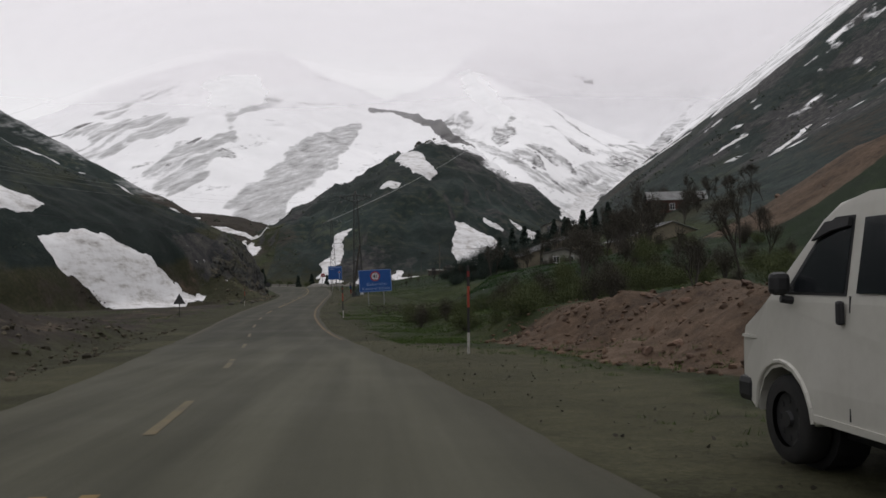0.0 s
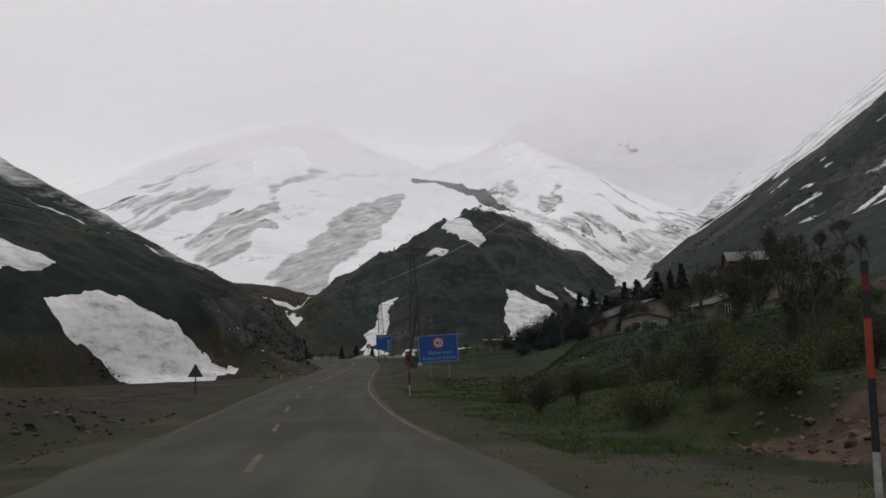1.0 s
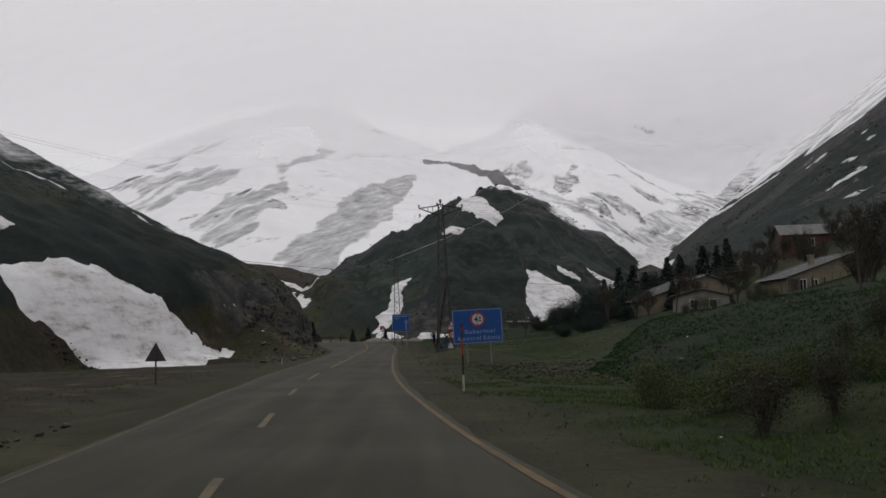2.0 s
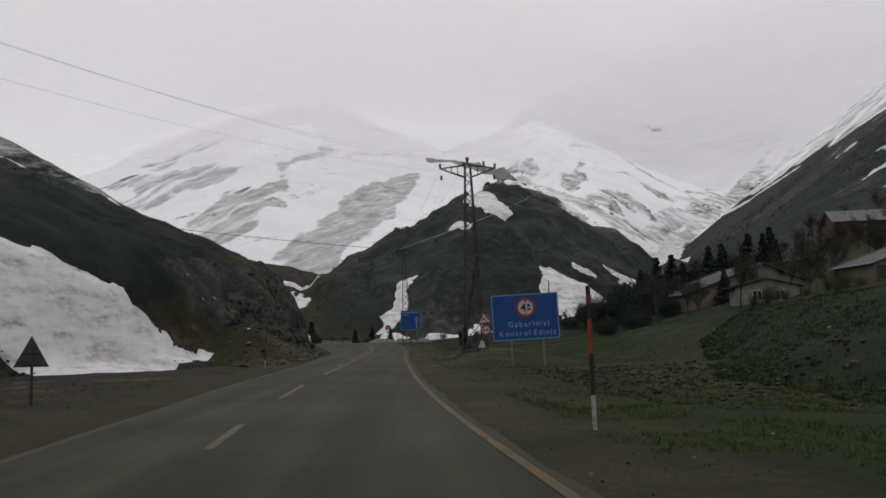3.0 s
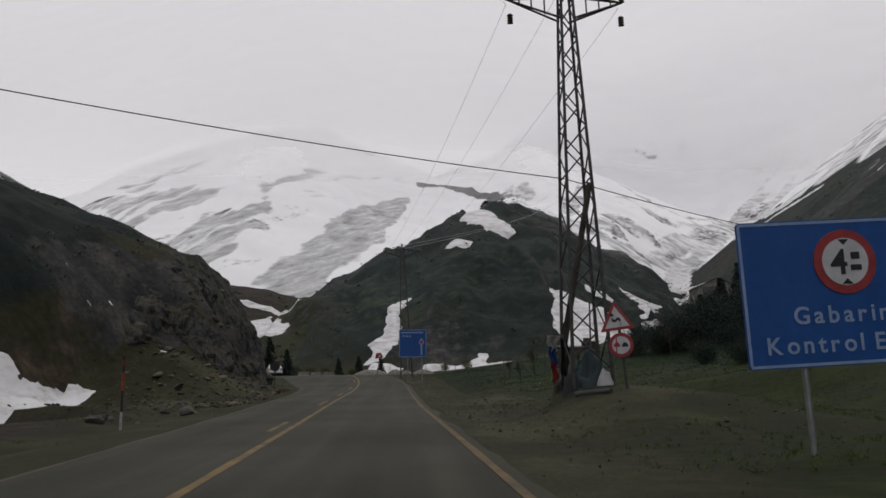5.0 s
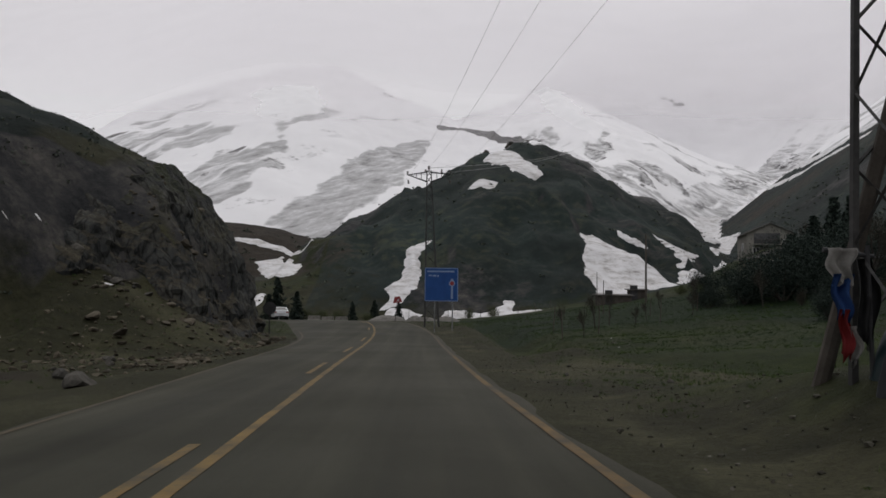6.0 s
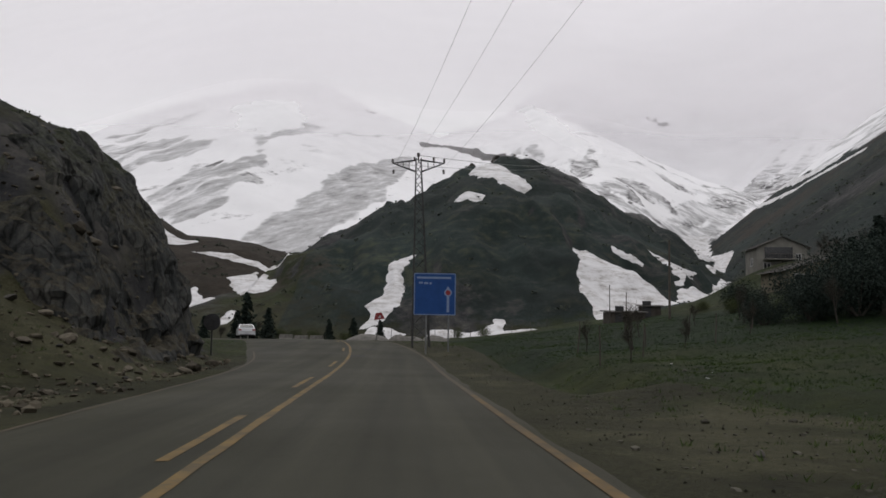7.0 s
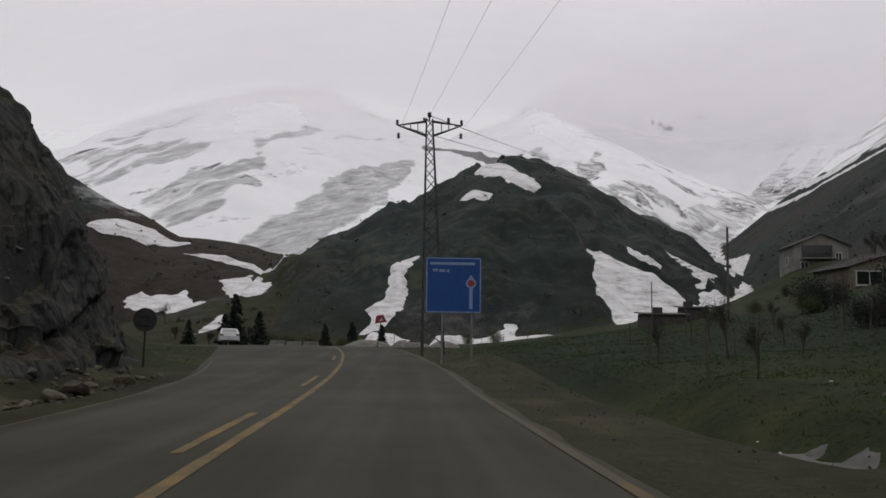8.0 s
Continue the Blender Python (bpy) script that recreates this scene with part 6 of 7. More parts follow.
rng = random.Random(5)
for x, y in ((5.3, 132.3), (3.6, 137.5), (7.4, 139.5), (9.6, 135.8), (11.4, 145), (8.4, 147.5), (13.4, 141), (6.4, 151), (15.5, 148), (2.9, 129.5)):
    fence_post(x, y, rng.uniform(1.0, 1.6), rng.uniform(-9, 9), rng.uniform(0, 360))
for k in range(12):
    f = k / 11
    fence_post(27 + 11 * f, 107 + 2.5 * f + rng.uniform(-0.4, 0.4), rng.uniform(0.9, 1.4), rng.uniform(-6, 6), rng.uniform(0, 360))
for k in range(9):
    f = k / 8
    fence_post(-6 + 20 * f + rng.uniform(-0.5, 0.5), 205 + 3 * f, rng.uniform(1.0, 2.0), rng.uniform(-6, 6), rng.uniform(0, 360))


def wavy(bm, x, y, z0, z1, w, seed):
    """A hanging cloth with soft folds."""
    n, m = 9, 10
    g = [[None] * (n + 1) for _ in range(m + 1)]
    for i in range(m + 1):
        f = i / m
        for k in range(n + 1):
            u = k / n - 0.5
            ww = w * (1 - 0.25 * f + 0.12 * math.sin(5 * f + seed))
            g[i][k] = bm.verts.new((x + u * ww + 0.03 * math.sin(7 * f + seed), y + 0.05 * math.sin(u * 11 + seed) + 0.03 * math.sin(f * 6 + u * 4), z1 + (z0 - z1) * f + (0.06 * math.sin(u * 9 + seed * 2) if i == m else 0)))
    for i in range(m):
        for k in range(n):
            bm.faces.new((g[i][k], g[i][k + 1], g[i + 1][k + 1], g[i + 1][k]))
    bmesh.ops.solidify(bm, geom=bm.faces[:], thickness=0.012)
    return bm


def heap(name, x, y, sx, sy, h, material, seed, label, category, crumple=0.25, n=26):
    """A low mound with a creased or grainy skin, resting on the ground."""
    bm = bmesh.new()
    rows = []
    for i in range(n + 1):
        row = []
        for k in range(n + 1):
            u, v = 2 * i / n - 1, 2 * k / n - 1
            rr = math.hypot(u, v)
            px, py = x + u * sx, y + v * sy
            lump = float(fbm(np.array(px), np.array(py), max(sx, sy) * 0.7, 4, seed))
            z = h * max(0.0, 1 - rr ** 2.3 * 1.05) * (1 + crumple * lump) + 0.5 * crumple * h * lump * max(0.0, 1 - rr)
            row.append(bm.verts.new((px, py, float(ground_z(px, py)) + z - (0.12 if rr > 0.97 else 0.01))))
        rows.append(row)
    for i in range(n):
        for k in range(n):
            bm.faces.new((rows[i][k], rows[i + 1][k], rows[i + 1][k + 1], rows[i][k + 1]))
    return tagged(part(name, bm, material, smooth=True), label, category)


# the pitch under the tower: tarpaulin, sack, props and hanging cloths
heap("tarpaulin", 1.28, 94.5, 0.56, 0.58, 0.84, TARP, 211, "dark teal tarpaulin heaped over goods under the pylon", "tarpaulin", 0.35)
heap("sack", 1.62, 94.0, 0.24, 0.22, 0.36, SACKING, 213, "bulging white plastic sack on the grass", "sack", 0.3, 18)
heap("sack", 0.75, 94.0, 0.26, 0.24, 0.4, mat("dark_sack", (0.01, 0.011, 0.013), (0.018, 0.019, 0.022), 4, 0.7, 0.3), 215, "dark bulging sack leaning at the pylon leg", "sack", 0.3, 18)


def log(name, a, b, r0, r1, label, category, material=OLD_WOOD):
    return tagged(part(name, rod(bmesh.new(), a, b, r0, r1, 9), material), label, category)


zg = float(ground_z(0.8, 94.4))
log("prop_pole", (0.6, 95.6, zg - 0.3), (1.42, 93.95, 5.95), 0.1, 0.075, "stout wooden pole leaning against the pylon", "pole")
frame_t = thing("cloth_rack", pose(0.4, 94.6, on_ground(0.4, 94.6, 0.24)), "rough wooden rack hung with blue, red and pale cloths", "rack")
for a, b in (((0.42, 0.1, -0.15), (0.34, 0.0, 1.9)), ((-0.14, 0.02, 1.85), (0.42, 0.02, 1.78))):
    part("stick", rod(bmesh.new(), a, b, 0.03, 0.024, 8), GREY_BACK, frame_t)
for name, cx, z0, z1, w, m, seed in (("pale_cloth", 0.02, 1.5, 1.86, 0.3, PALE_CLOTH, 1), ("blue_cloth", 0.03, 1.1, 1.58, 0.25, BLUE_CLOTH, 2), ("red_cloth", 0.05, 0.68, 1.2, 0.2, RED_CLOTH, 3), ("white_cloth", 0.14, 0.62, 1.02, 0.12, PALE_CLOTH, 4), ("dark_cloth", 0.33, 0.8, 1.75, 0.2, BLACK_PLASTIC, 5)):
    part(name, wavy(bmesh.new(), cx, -0.08 if "dark" not in name else 0.03, z0, z1, w, seed), m, frame_t, smooth=True)
log("log", (0.68, 92.95, float(ground_z(0.68, 92.95)) + 0.05), (1.38, 92.3, float(ground_z(1.38, 92.3)) + 0.05), 0.075, 0.06, "dark fallen log in the grass before the pylon", "log", GREY_BACK)

# beyond the bend
heap("spoil_mound", -8.6, 190.5, 2.6, 1.8, 0.85, GRAVEL, 221, "pale grey mound of spoil outside the bend", "mound")
heap("spoil_mound", -4.6, 186, 2.0, 1.5, 0.7, GRAVEL, 223, "pale grey mound of spoil outside the bend", "mound")
heap("spoil_mound", -1.6, 184, 1.5, 1.3, 0.55, GRAVEL, 225, "pale grey mound of spoil outside the bend", "mound")


def barrier(x, y, turn, w):
    g = on_ground(x, y)
    bm = bmesh.new()
    prof = ((-0.32, 0), (0.32, 0), (0.3, 0.14), (0.14, 0.34), (0.1, 0.78), (-0.1, 0.78), (-0.14, 0.34), (-0.3, 0.14))
    a = [bm.verts.new((-w / 2, p, q)) for p, q in prof]
    b = [bm.verts.new((w / 2, p, q)) for p, q in prof]
    bm.faces.new(a)
    bm.faces.new(b[::-1])
    for k in range(8):
        bm.faces.new((a[k], b[k], b[(k + 1) % 8], a[(k + 1) % 8]))
    ob = part("concrete_barrier", bm, CONCRETE)
    ob.matrix_world = pose(x, y, g, 0, 0, turn)
    tagged(ob, "pale weathered concrete barrier block at the bend", "barrier", "barrier blocks at the bend")


for k in range(3):
    barrier(-19.4 + 2.0 * k, 206.0 - 1.2 * k, -26 - 3 * k, 1.9)


def bend_marker(x, y, zc):
    g = on_ground(x, y)
    t = thing("bend_marker", pose(x, y, g, 0, 8, 0), "small red and white triangular sign on a leaning post", "road sign")
    post(t, 0, 0.03, -0.3, zc - g + 0.3, 0.04, DARK_STEEL)
    plate = part("plate", slab(bmesh.new(), [(a, b + zc - g) for a, b in ((-0.5, -0.3), (0.5, 0.0), (0.1, 0.55), (-0.45, 0.4))], 0.02), RED_SHEET, t)
    part("plate_face", slab(bmesh.new(), [(a, b + zc - g) for a, b in ((-0.2, -0.05), (0.15, 0.05), (0.02, 0.3))], 0.01, Matrix.Translation((0, -0.016, 0))), WHITE_SHEET, plate)


bend_marker(-7.4, 181, 3.1)


def marker_post(x, y):
    g = on_ground(x, y, 0)
    t = thing("marker_post", pose(x, y, g), "slim white marker post at the road edge", "marker post", "marker posts")
    part("shaft", box(bmesh.new(), 0, 0, 0.55, 0.13, 0.08, 1.7, bevel=0.02), POLE_WHITE, t)
    part("reflector", box(bmesh.new(), 0, -0.045, 1.15, 0.06, 0.01, 0.16), RED_SHEET, t)


marker_post(-25.6, 214.0)
marker_post(-26.8, 215.5)

# murky water standing in the ditch
m_water, nw, lw, pw = shader("murky_water")
tw = tex(nw, lw, 0.9, nw.new("ShaderNodeNewGeometry").outputs["Position"], 4)
lw.new(ramp(nw, lw, tw, ((0.35, (0.02, 0.019, 0.015)), (0.65, (0.06, 0.058, 0.05)))), pw.inputs["Base Color"])
pw.inputs["Roughness"].default_value = 0.5
pw.inputs["Specular IOR Level"].default_value = 0.18
bumped(nw, lw, pw, tex(nw, lw, 5, nw.new("ShaderNodeNewGeometry").outputs["Position"], 3), 0.15, 0.02)
PX, PY = np.meshgrid(np.arange(-0.6, 4.6, 0.06), np.arange(116.6, 124, 0.06))
wet = -0.7 - ground_z(PX, PY) + 0.3 * fbm(PX, PY, 0.7, 4, 77) - 0.9 * ease(PY, 121.6, 122.8)
puddle = sheet("water", PX, PY, np.maximum(ground_z(PX, PY) + np.minimum(0.02, 0.05 * wet), -0.7), m_water, wet > 0)
tagged(puddle, "shallow grey puddle standing in the ditch", "puddle", kind="structure")

# ---- trees, shrubs, grass and stones ----
TWIGS = foliage_mat("bare_twigs", (0.025, 0.023, 0.0175), (0.066, 0.06, 0.046))
BUDS = foliage_mat("dull_leaves", (0.032, 0.042, 0.017), (0.084, 0.098, 0.04))
HEATHER = foliage_mat("dark_heath", (0.05, 0.06, 0.05), (0.088, 0.097, 0.076))
NEEDLES = foliage_mat("dark_needles", (0.014, 0.022, 0.019), (0.036, 0.05, 0.04))
BLADES = foliage_mat("grass_blades", (0.026, 0.052, 0.012), (0.075, 0.105, 0.03))
BARK = mat("dark_bark", (0.03, 0.027, 0.023), (0.07, 0.062, 0.053), 5, 0.95, 0.5)
STONE = mat("grey_brown_stone", (0.032, 0.03, 0.026), (0.09, 0.084, 0.073), 1.6, 0.95, 0.5, vary=0.45, depth=0.03)
RED_STONE = mat("reddish_stone", (0.07, 0.045, 0.033), (0.16, 0.105, 0.078), 1.6, 0.95, 0.5, vary=0.4, depth=0.03)
gen = np.random.default_rng(12)


def flakes(name, centres, size, aspect, material, up=0.0, tri=False):
    """Many small leaves or twigs as one mesh: a quad for each centre, turned every way."""
    n = len(centres)
    a = gen.normal(size=(n, 3))
    a[:, 2] = a[:, 2] * (1 - up) + up * 2.0
    a /= np.linalg.norm(a, axis=1)[:, None]
    b = np.cross(a, gen.normal(size=(n, 3)))
    b /= np.linalg.norm(b, axis=1)[:, None] + 1e-9
    s = (np.asarray(size) * gen.uniform(0.6, 1.4, n))[:, None]
    if tri:
        v = np.stack([centres - b * s * aspect, centres + b * s * aspect, centres + a * s * 2], 1).reshape(-1, 3)
        f = np.arange(3 * n).reshape(-1, 3)
    else:
        v = np.stack([centres - a * s - b * s * aspect, centres + a * s * 0.6 - b * s * aspect * 0.8, centres + a * s + b * s * aspect * 0.3, centres - a * s * 0.3 + b * s * aspect], 1).reshape(-1, 3)
        f = np.arange(4 * n).reshape(-1, 4)
    me = bpy.data.meshes.new(name)
    me.from_pydata(v.tolist(), [], f.tolist())
    me.materials.append(material)
    return new(name, me)


def bare_tree(name, tall, spread, seed, label, leafy=0.0):
    """Trunk, limbs and branches, tapering, and a thin crown of twigs with few buds."""
    r = random.Random(seed)
    t = thing(name, pose(0, 0, -500), label, "tree", "bare trees on the slope")
    bm, tips = bmesh.new(), []

    def grow(p, d, length, rad, level):
        q = p + d * length
        rod(bm, p, q, rad, rad * 0.62, 6 if level < 2 else 4, False)
        if level >= 3:
            tips.append((p, q))
            return
        for _ in range(r.choice((2, 3, 3)) + (1 if level == 0 else 0)):
            f = r.uniform(0.45, 1.0)
            nd = (d + Vector((r.uniform(-1, 1), r.uniform(-1, 1), r.uniform(-0.15, 0.7))) * spread).normalized()
            grow(p.lerp(q, f), nd, length * r.uniform(0.55, 0.8), rad * 0.5, level + 1)
        grow(q, (d + Vector((r.uniform(-0.3, 0.3), r.uniform(-0.3, 0.3), 0.1))).normalized(), length * 0.7, rad * 0.6, level + 1)

    for _ in range(r.choice((1, 2, 3))):
        grow(Vector((r.uniform(-0.15, 0.15), r.uniform(-0.15, 0.15), -0.2)), Vector((r.uniform(-0.25, 0.25), r.uniform(-0.25, 0.25), 1)).normalized(), tall * 0.36, tall * 0.016, 0)
    part("trunk", bm, BARK, t)
    pts = np.array([p.lerp(q, r.uniform(0.0, 1.15)) + Vector((r.gauss(0, 0.16), r.gauss(0, 0.16), r.gauss(0.05, 0.16))) * tall * 0.18 for p, q in tips for _ in range(16)])
    crown = flakes("crown", pts, tall * 0.036, 0.045, TWIGS, 0.25)
    crown.parent = t
    if leafy:
        some = flakes("foliage", pts[gen.random(len(pts)) < leafy] + gen.normal(0, 0.08, (1, 3)), 0.07, 0.8, BUDS)
        some.parent = t
    return t


def shrub(name, wide, tall, seed, label, material=BUDS, n=5200, leaf=0.0125, thin=0.2):
    r = np.random.default_rng(seed)
    t = thing(name, pose(0, 0, -500), label, "shrub", "shrubs on the slope")
    stems = bmesh.new()
    lumps = []
    for k in range(9):
        a, f = r.uniform(0, 6.28), r.uniform(0.1, 1)
        tip = Vector((math.cos(a) * wide * 0.5 * f, math.sin(a) * wide * 0.5 * f, tall * (0.95 - 0.4 * f * f) * r.uniform(0.7, 1.1)))
        rod(stems, (0, 0, -0.1), tip, 0.022 * tall, 0.006 * tall, 5, False)
        lumps.append(tip)
    bmesh.ops.remove_doubles(stems, verts=stems.verts[:], dist=0.022 * tall)
    part("woody_stem", stems, BARK, t)
    base = np.array([lumps[i] for i in r.integers(0, len(lumps), n)])
    pts = base * r.uniform(0.45, 1.05, (n, 1)) + r.normal(0, 0.13, (n, 3)) * (wide + tall) * 0.5
    pts[:, 2] = np.abs(pts[:, 2])
    leaves = flakes("foliage", pts, leaf * (wide + tall), thin, material, 0.3)
    leaves.parent = t
    return t


def conifer(name, tall, wide, seed, label):
    r = np.random.default_rng(seed)
    t = thing(name, pose(0, 0, -500), label, "conifer", "conifers")
    part("trunk", rod(bmesh.new(), (0, 0, -0.3), (0, 0, tall * 0.96), tall * 0.018, 0.01, 8), BARK, t)
    pts, tiers = [], int(tall * 3.2)
    for k in range(tiers):
        f = k / tiers
        reach = wide * 0.5 * (1 - f) ** 0.85 * r.uniform(0.75, 1.15) + 0.05
        for a in r.uniform(0, 6.28, max(7, int(16 * (1 - f)))):
            for u in np.linspace(0.15, 1, 6):
                pts.append((math.cos(a) * reach * u + r.normal(0, 0.05), math.sin(a) * reach * u + r.normal(0, 0.05), tall * (0.06 + 0.94 * f) - 0.28 * reach * u + r.normal(0, 0.04)))
    crown = flakes("crown", np.array(pts), 0.055 * wide + 0.06, 0.5, NEEDLES)
    crown.parent = t
    return t


def put(ob, x, y, size=1.0, turn=0.0, sink=0.08):
    return copy_thing(ob, pose(x, y, on_ground(x, y, sink), 0, 0, turn) @ Matrix.Diagonal((size, size, size * random.uniform(0.9, 1.1), 1)))


def discard(*obs):
    for ob in obs:
        for o in [*ob.children_recursive, ob]:
            bpy.data.objects.remove(o)


random.seed(8)
TREES = [bare_tree("bare_tree", 5.5, 0.75, 31, "leafless grey-brown tree with fine twigs among the houses"), bare_tree("bare_tree", 6.5, 0.6, 32, "tall leafless grey-brown tree with fine twigs on the slope"), bare_tree("bare_tree", 4.2, 0.9, 33, "low spreading leafless tree with fine twigs on the slope")]
for x, y in ((24, 128), (27, 133), (30.5, 131), (33, 134), (36, 131.5), (29, 126), (22, 137), (38, 128), (41, 133), (45, 130), (33, 122), (26, 120), (20, 122), (47, 138), (52, 148), (55, 156), (50, 160),
             (48, 150), (60, 152), (66, 150), (70, 158), (23, 76), (25, 80), (27, 84), (29, 86), (26, 73), (31, 90), (24.5, 70), (28, 79), (22, 71), (17, 66), (21, 60), (15, 54), (19, 50), (25, 55), (13.5, 46), (12.5, 40), (16, 38),
             (20, 42), (24, 46), (30, 62), (50, 112), (56, 124), (62, 136), (-34, 236), (-40, 240), (-28, 238), (-44, 250)):
    put(random.choice(TREES), x + random.uniform(-1, 1), y + random.uniform(-1, 1), random.uniform(0.75, 1.25) * (0.7 if x < 0 or y < 68 else 1), random.uniform(0, 360))
for k in range(26):
    put(random.choice(TREES), random.uniform(36, 64), random.uniform(130, 172), random.uniform(0.65, 1.0), random.uniform(0, 360))
for k in range(42):
    y = random.uniform(150, 212)
    put(random.choice(TREES), random.uniform(40, 74) + 0.12 * (y - 150), y, random.uniform(0.6, 1.05), random.uniform(0, 360))
SHRUBS = [shrub("shrub", 1.8, 1.5, 41, "dense dark green-brown shrub on the slope"), shrub("shrub", 2.6, 1.3, 42, "low wide dark shrub on the slope"), shrub("shrub", 1.4, 1.9, 43, "upright half-bare brown shrub on the slope", TWIGS)]
placed = 0
while placed < 95:
    y = random.uniform(26, 66) if random.random() < 0.85 else random.uniform(108, 122)
    x = float(edge_x(np.array(y))) + random.uniform(8.5, 46)
    s = x - float(edge_x(np.array(y)))
    if (y < 36 and s < 12.5) or (31 < s and y < 75) or vnoise(x / 9, y / 9, 61) < -0.1 or (y > 66 and s < 26):
        continue
    put(random.choice(SHRUBS), x, y, random.uniform(0.4, 0.95), random.uniform(0, 360))
    placed += 1
for k in range(64):
    y = random.uniform(32, 54)
    x = float(edge_x(np.array(y))) + random.uniform(3.8, 9) + random.uniform(0, 0.35) * max(0.0, y - 28)
    put(SHRUBS[random.choice((0, 1, 1, 2))], x, y, random.uniform(0.35, 0.8) * (0.7 if y < 32 else 1), random.uniform(0, 360))
for k in range(46):
    y = random.uniform(118, 200)
    put(random.choice(SHRUBS), random.uniform(12, 50) + (y - 118) * 0.1, y, random.uniform(0.4, 0.9), random.uniform(0, 360))
THICKET = shrub("thicket", 5.2, 4.0, 47, "dense dark evergreen thicket on the meadow", NEEDLES, 9000, 0.0085, 0.5)
for x, y, k in ((14.8, 142.8, 0.42), (16.6, 141.2, 0.62), (18.8, 140.4, 0.8), (21.4, 141.5, 0.95), (24.4, 143.5, 1.0), (18.2, 144.5, 0.7), (21.8, 146, 0.95), (27.4, 146, 0.9), (31.5, 163, 0.9), (36, 164, 1.0), (40, 161, 0.9), (20.5, 135.5, 0.5), (24, 136, 0.6), (19.5, 158, 0.6), (13.5, 116, 0.3), (16, 119, 0.38), (18, 123, 0.4), (15, 126, 0.42)):
    put(THICKET, x, y, k, random.uniform(0, 360))
discard(THICKET)
CONIFERS = [conifer("conifer", 6.0, 3.8, 51, "dark green spruce standing among the houses"), conifer("conifer", 7.0, 4.0, 52, "tall dark green spruce on the slope")]
for x, y, k in ((20.4, 142.5, 0.5), (34, 163, 0.8), (50, 172, 0.9), (30.4, 136.5, 0.6), (36, 158, 0.8), (38.5, 160, 0.95), (41.5, 158.5, 0.9), (44.5, 161, 0.75), (40.5, 166, 0.85), (24.5, 148.5, 0.75), (27, 150.5, 0.85), (29.6, 153, 0.95), (22.3, 147.5, 0.6), (48, 165, 0.6)):
    put(random.choice(CONIFERS), x, y, k, random.uniform(0, 360))
for x, y, k in ((-26.4, 217, 1.05), (-28, 219, 0.75), (-33.3, 222, 0.62), (-24.2, 222, 0.8), (-14.5, 210, 0.5), (-11.5, 213, 0.55), (-8, 214, 0.5)):
    put(CONIFERS[0], x, y, k, random.uniform(0, 360))
for x, y, k in ((-20, 218, 1.3), (-17, 214, 1.1), (-12, 206, 0.9), (2, 209, 1.0), (6, 213, 1.2), (-23, 224, 1.2)):
    put(SHRUBS[0], x, y, k, random.uniform(0, 360))
for x, y, k in ((3.8, 128.6, 0.28), (5.9, 136, 0.42), (7.9, 135.1, 0.24), (10.4, 142, 0.26), (15.1, 146.4, 0.4), (4.3, 139, 0.28), (12.4, 139, 0.34), (17, 139, 0.45), (9.2, 147, 0.36), (13.5, 150, 0.3)):
    put(TREES[1], x, y, k, random.uniform(0, 360))
discard(*TREES, *SHRUBS, *CONIFERS)

LITTER = mat("white_litter", (0.35, 0.35, 0.36), (0.5, 0.5, 0.5), 6, 0.7, 0.2)

def strewn(n, x0, x1, y0, y1):
    return gen.uniform(x0, x1, n), gen.uniform(y0, y1, n)


# heath on the hills: low tufts past counting
hx, hy = np.concatenate([np.stack(strewn(800, -60, 110, 225, 420)), np.stack(strewn(5200, -60, -11, 60, 136)), np.stack(strewn(500, 50, 130, 90, 330)), np.stack(strewn(500, -90, -25, 225, 330))], 1)
near_road = (hx > edge_x(hy) - 16) & (hx < edge_x(hy) + 40) & (hy < 225)
ok = (ground_z(hx, hy) > 1.5) & ~near_road & (vnoise(hx / 14, hy / 14, 67) > -0.35)
in_snow = ((hx > -33) & (hx < -18) & (hy > 93) & (hy < 116)) | ((hx > 22) & (hx < 46) & (hy > 222) & (hy < 279)) | ((hx > -14) & (hx < -2) & (hy > 236) & (hy < 270)) | ((hx > 11) & (hx < 27) & (hy > 309) & (hy < 353)) | ((hx < -33) & (hy > 90) & (hy < 104) & (hx > -43)) | ((hx < -28) & (hy > 255) & (hx < 20) & (vnoise(hx / 6, hy / 6, 3) > 0))
hx, hy = hx[ok & ~in_snow], hy[ok & ~in_snow]
scale = np.where(hy > 200, gen.uniform(0.3, 0.75, len(hx)), gen.uniform(0.07, 0.2, len(hx)))
centres = np.repeat(np.stack([hx, hy, ground_z(hx, hy)], -1), 9, 0) + gen.normal(0, 1, (9 * len(hx), 3)) * np.repeat(scale, 9)[:, None] * (0.55, 0.55, 0.22) + np.repeat(scale, 9)[:, None] * (0, 0, 0.2)
heath = flakes("heath", centres, np.repeat(scale, 9) * 0.42, 0.6, HEATHER)
tagged(heath, "low dark heath and scrub covering the hillsides", "heath", kind="stuff")

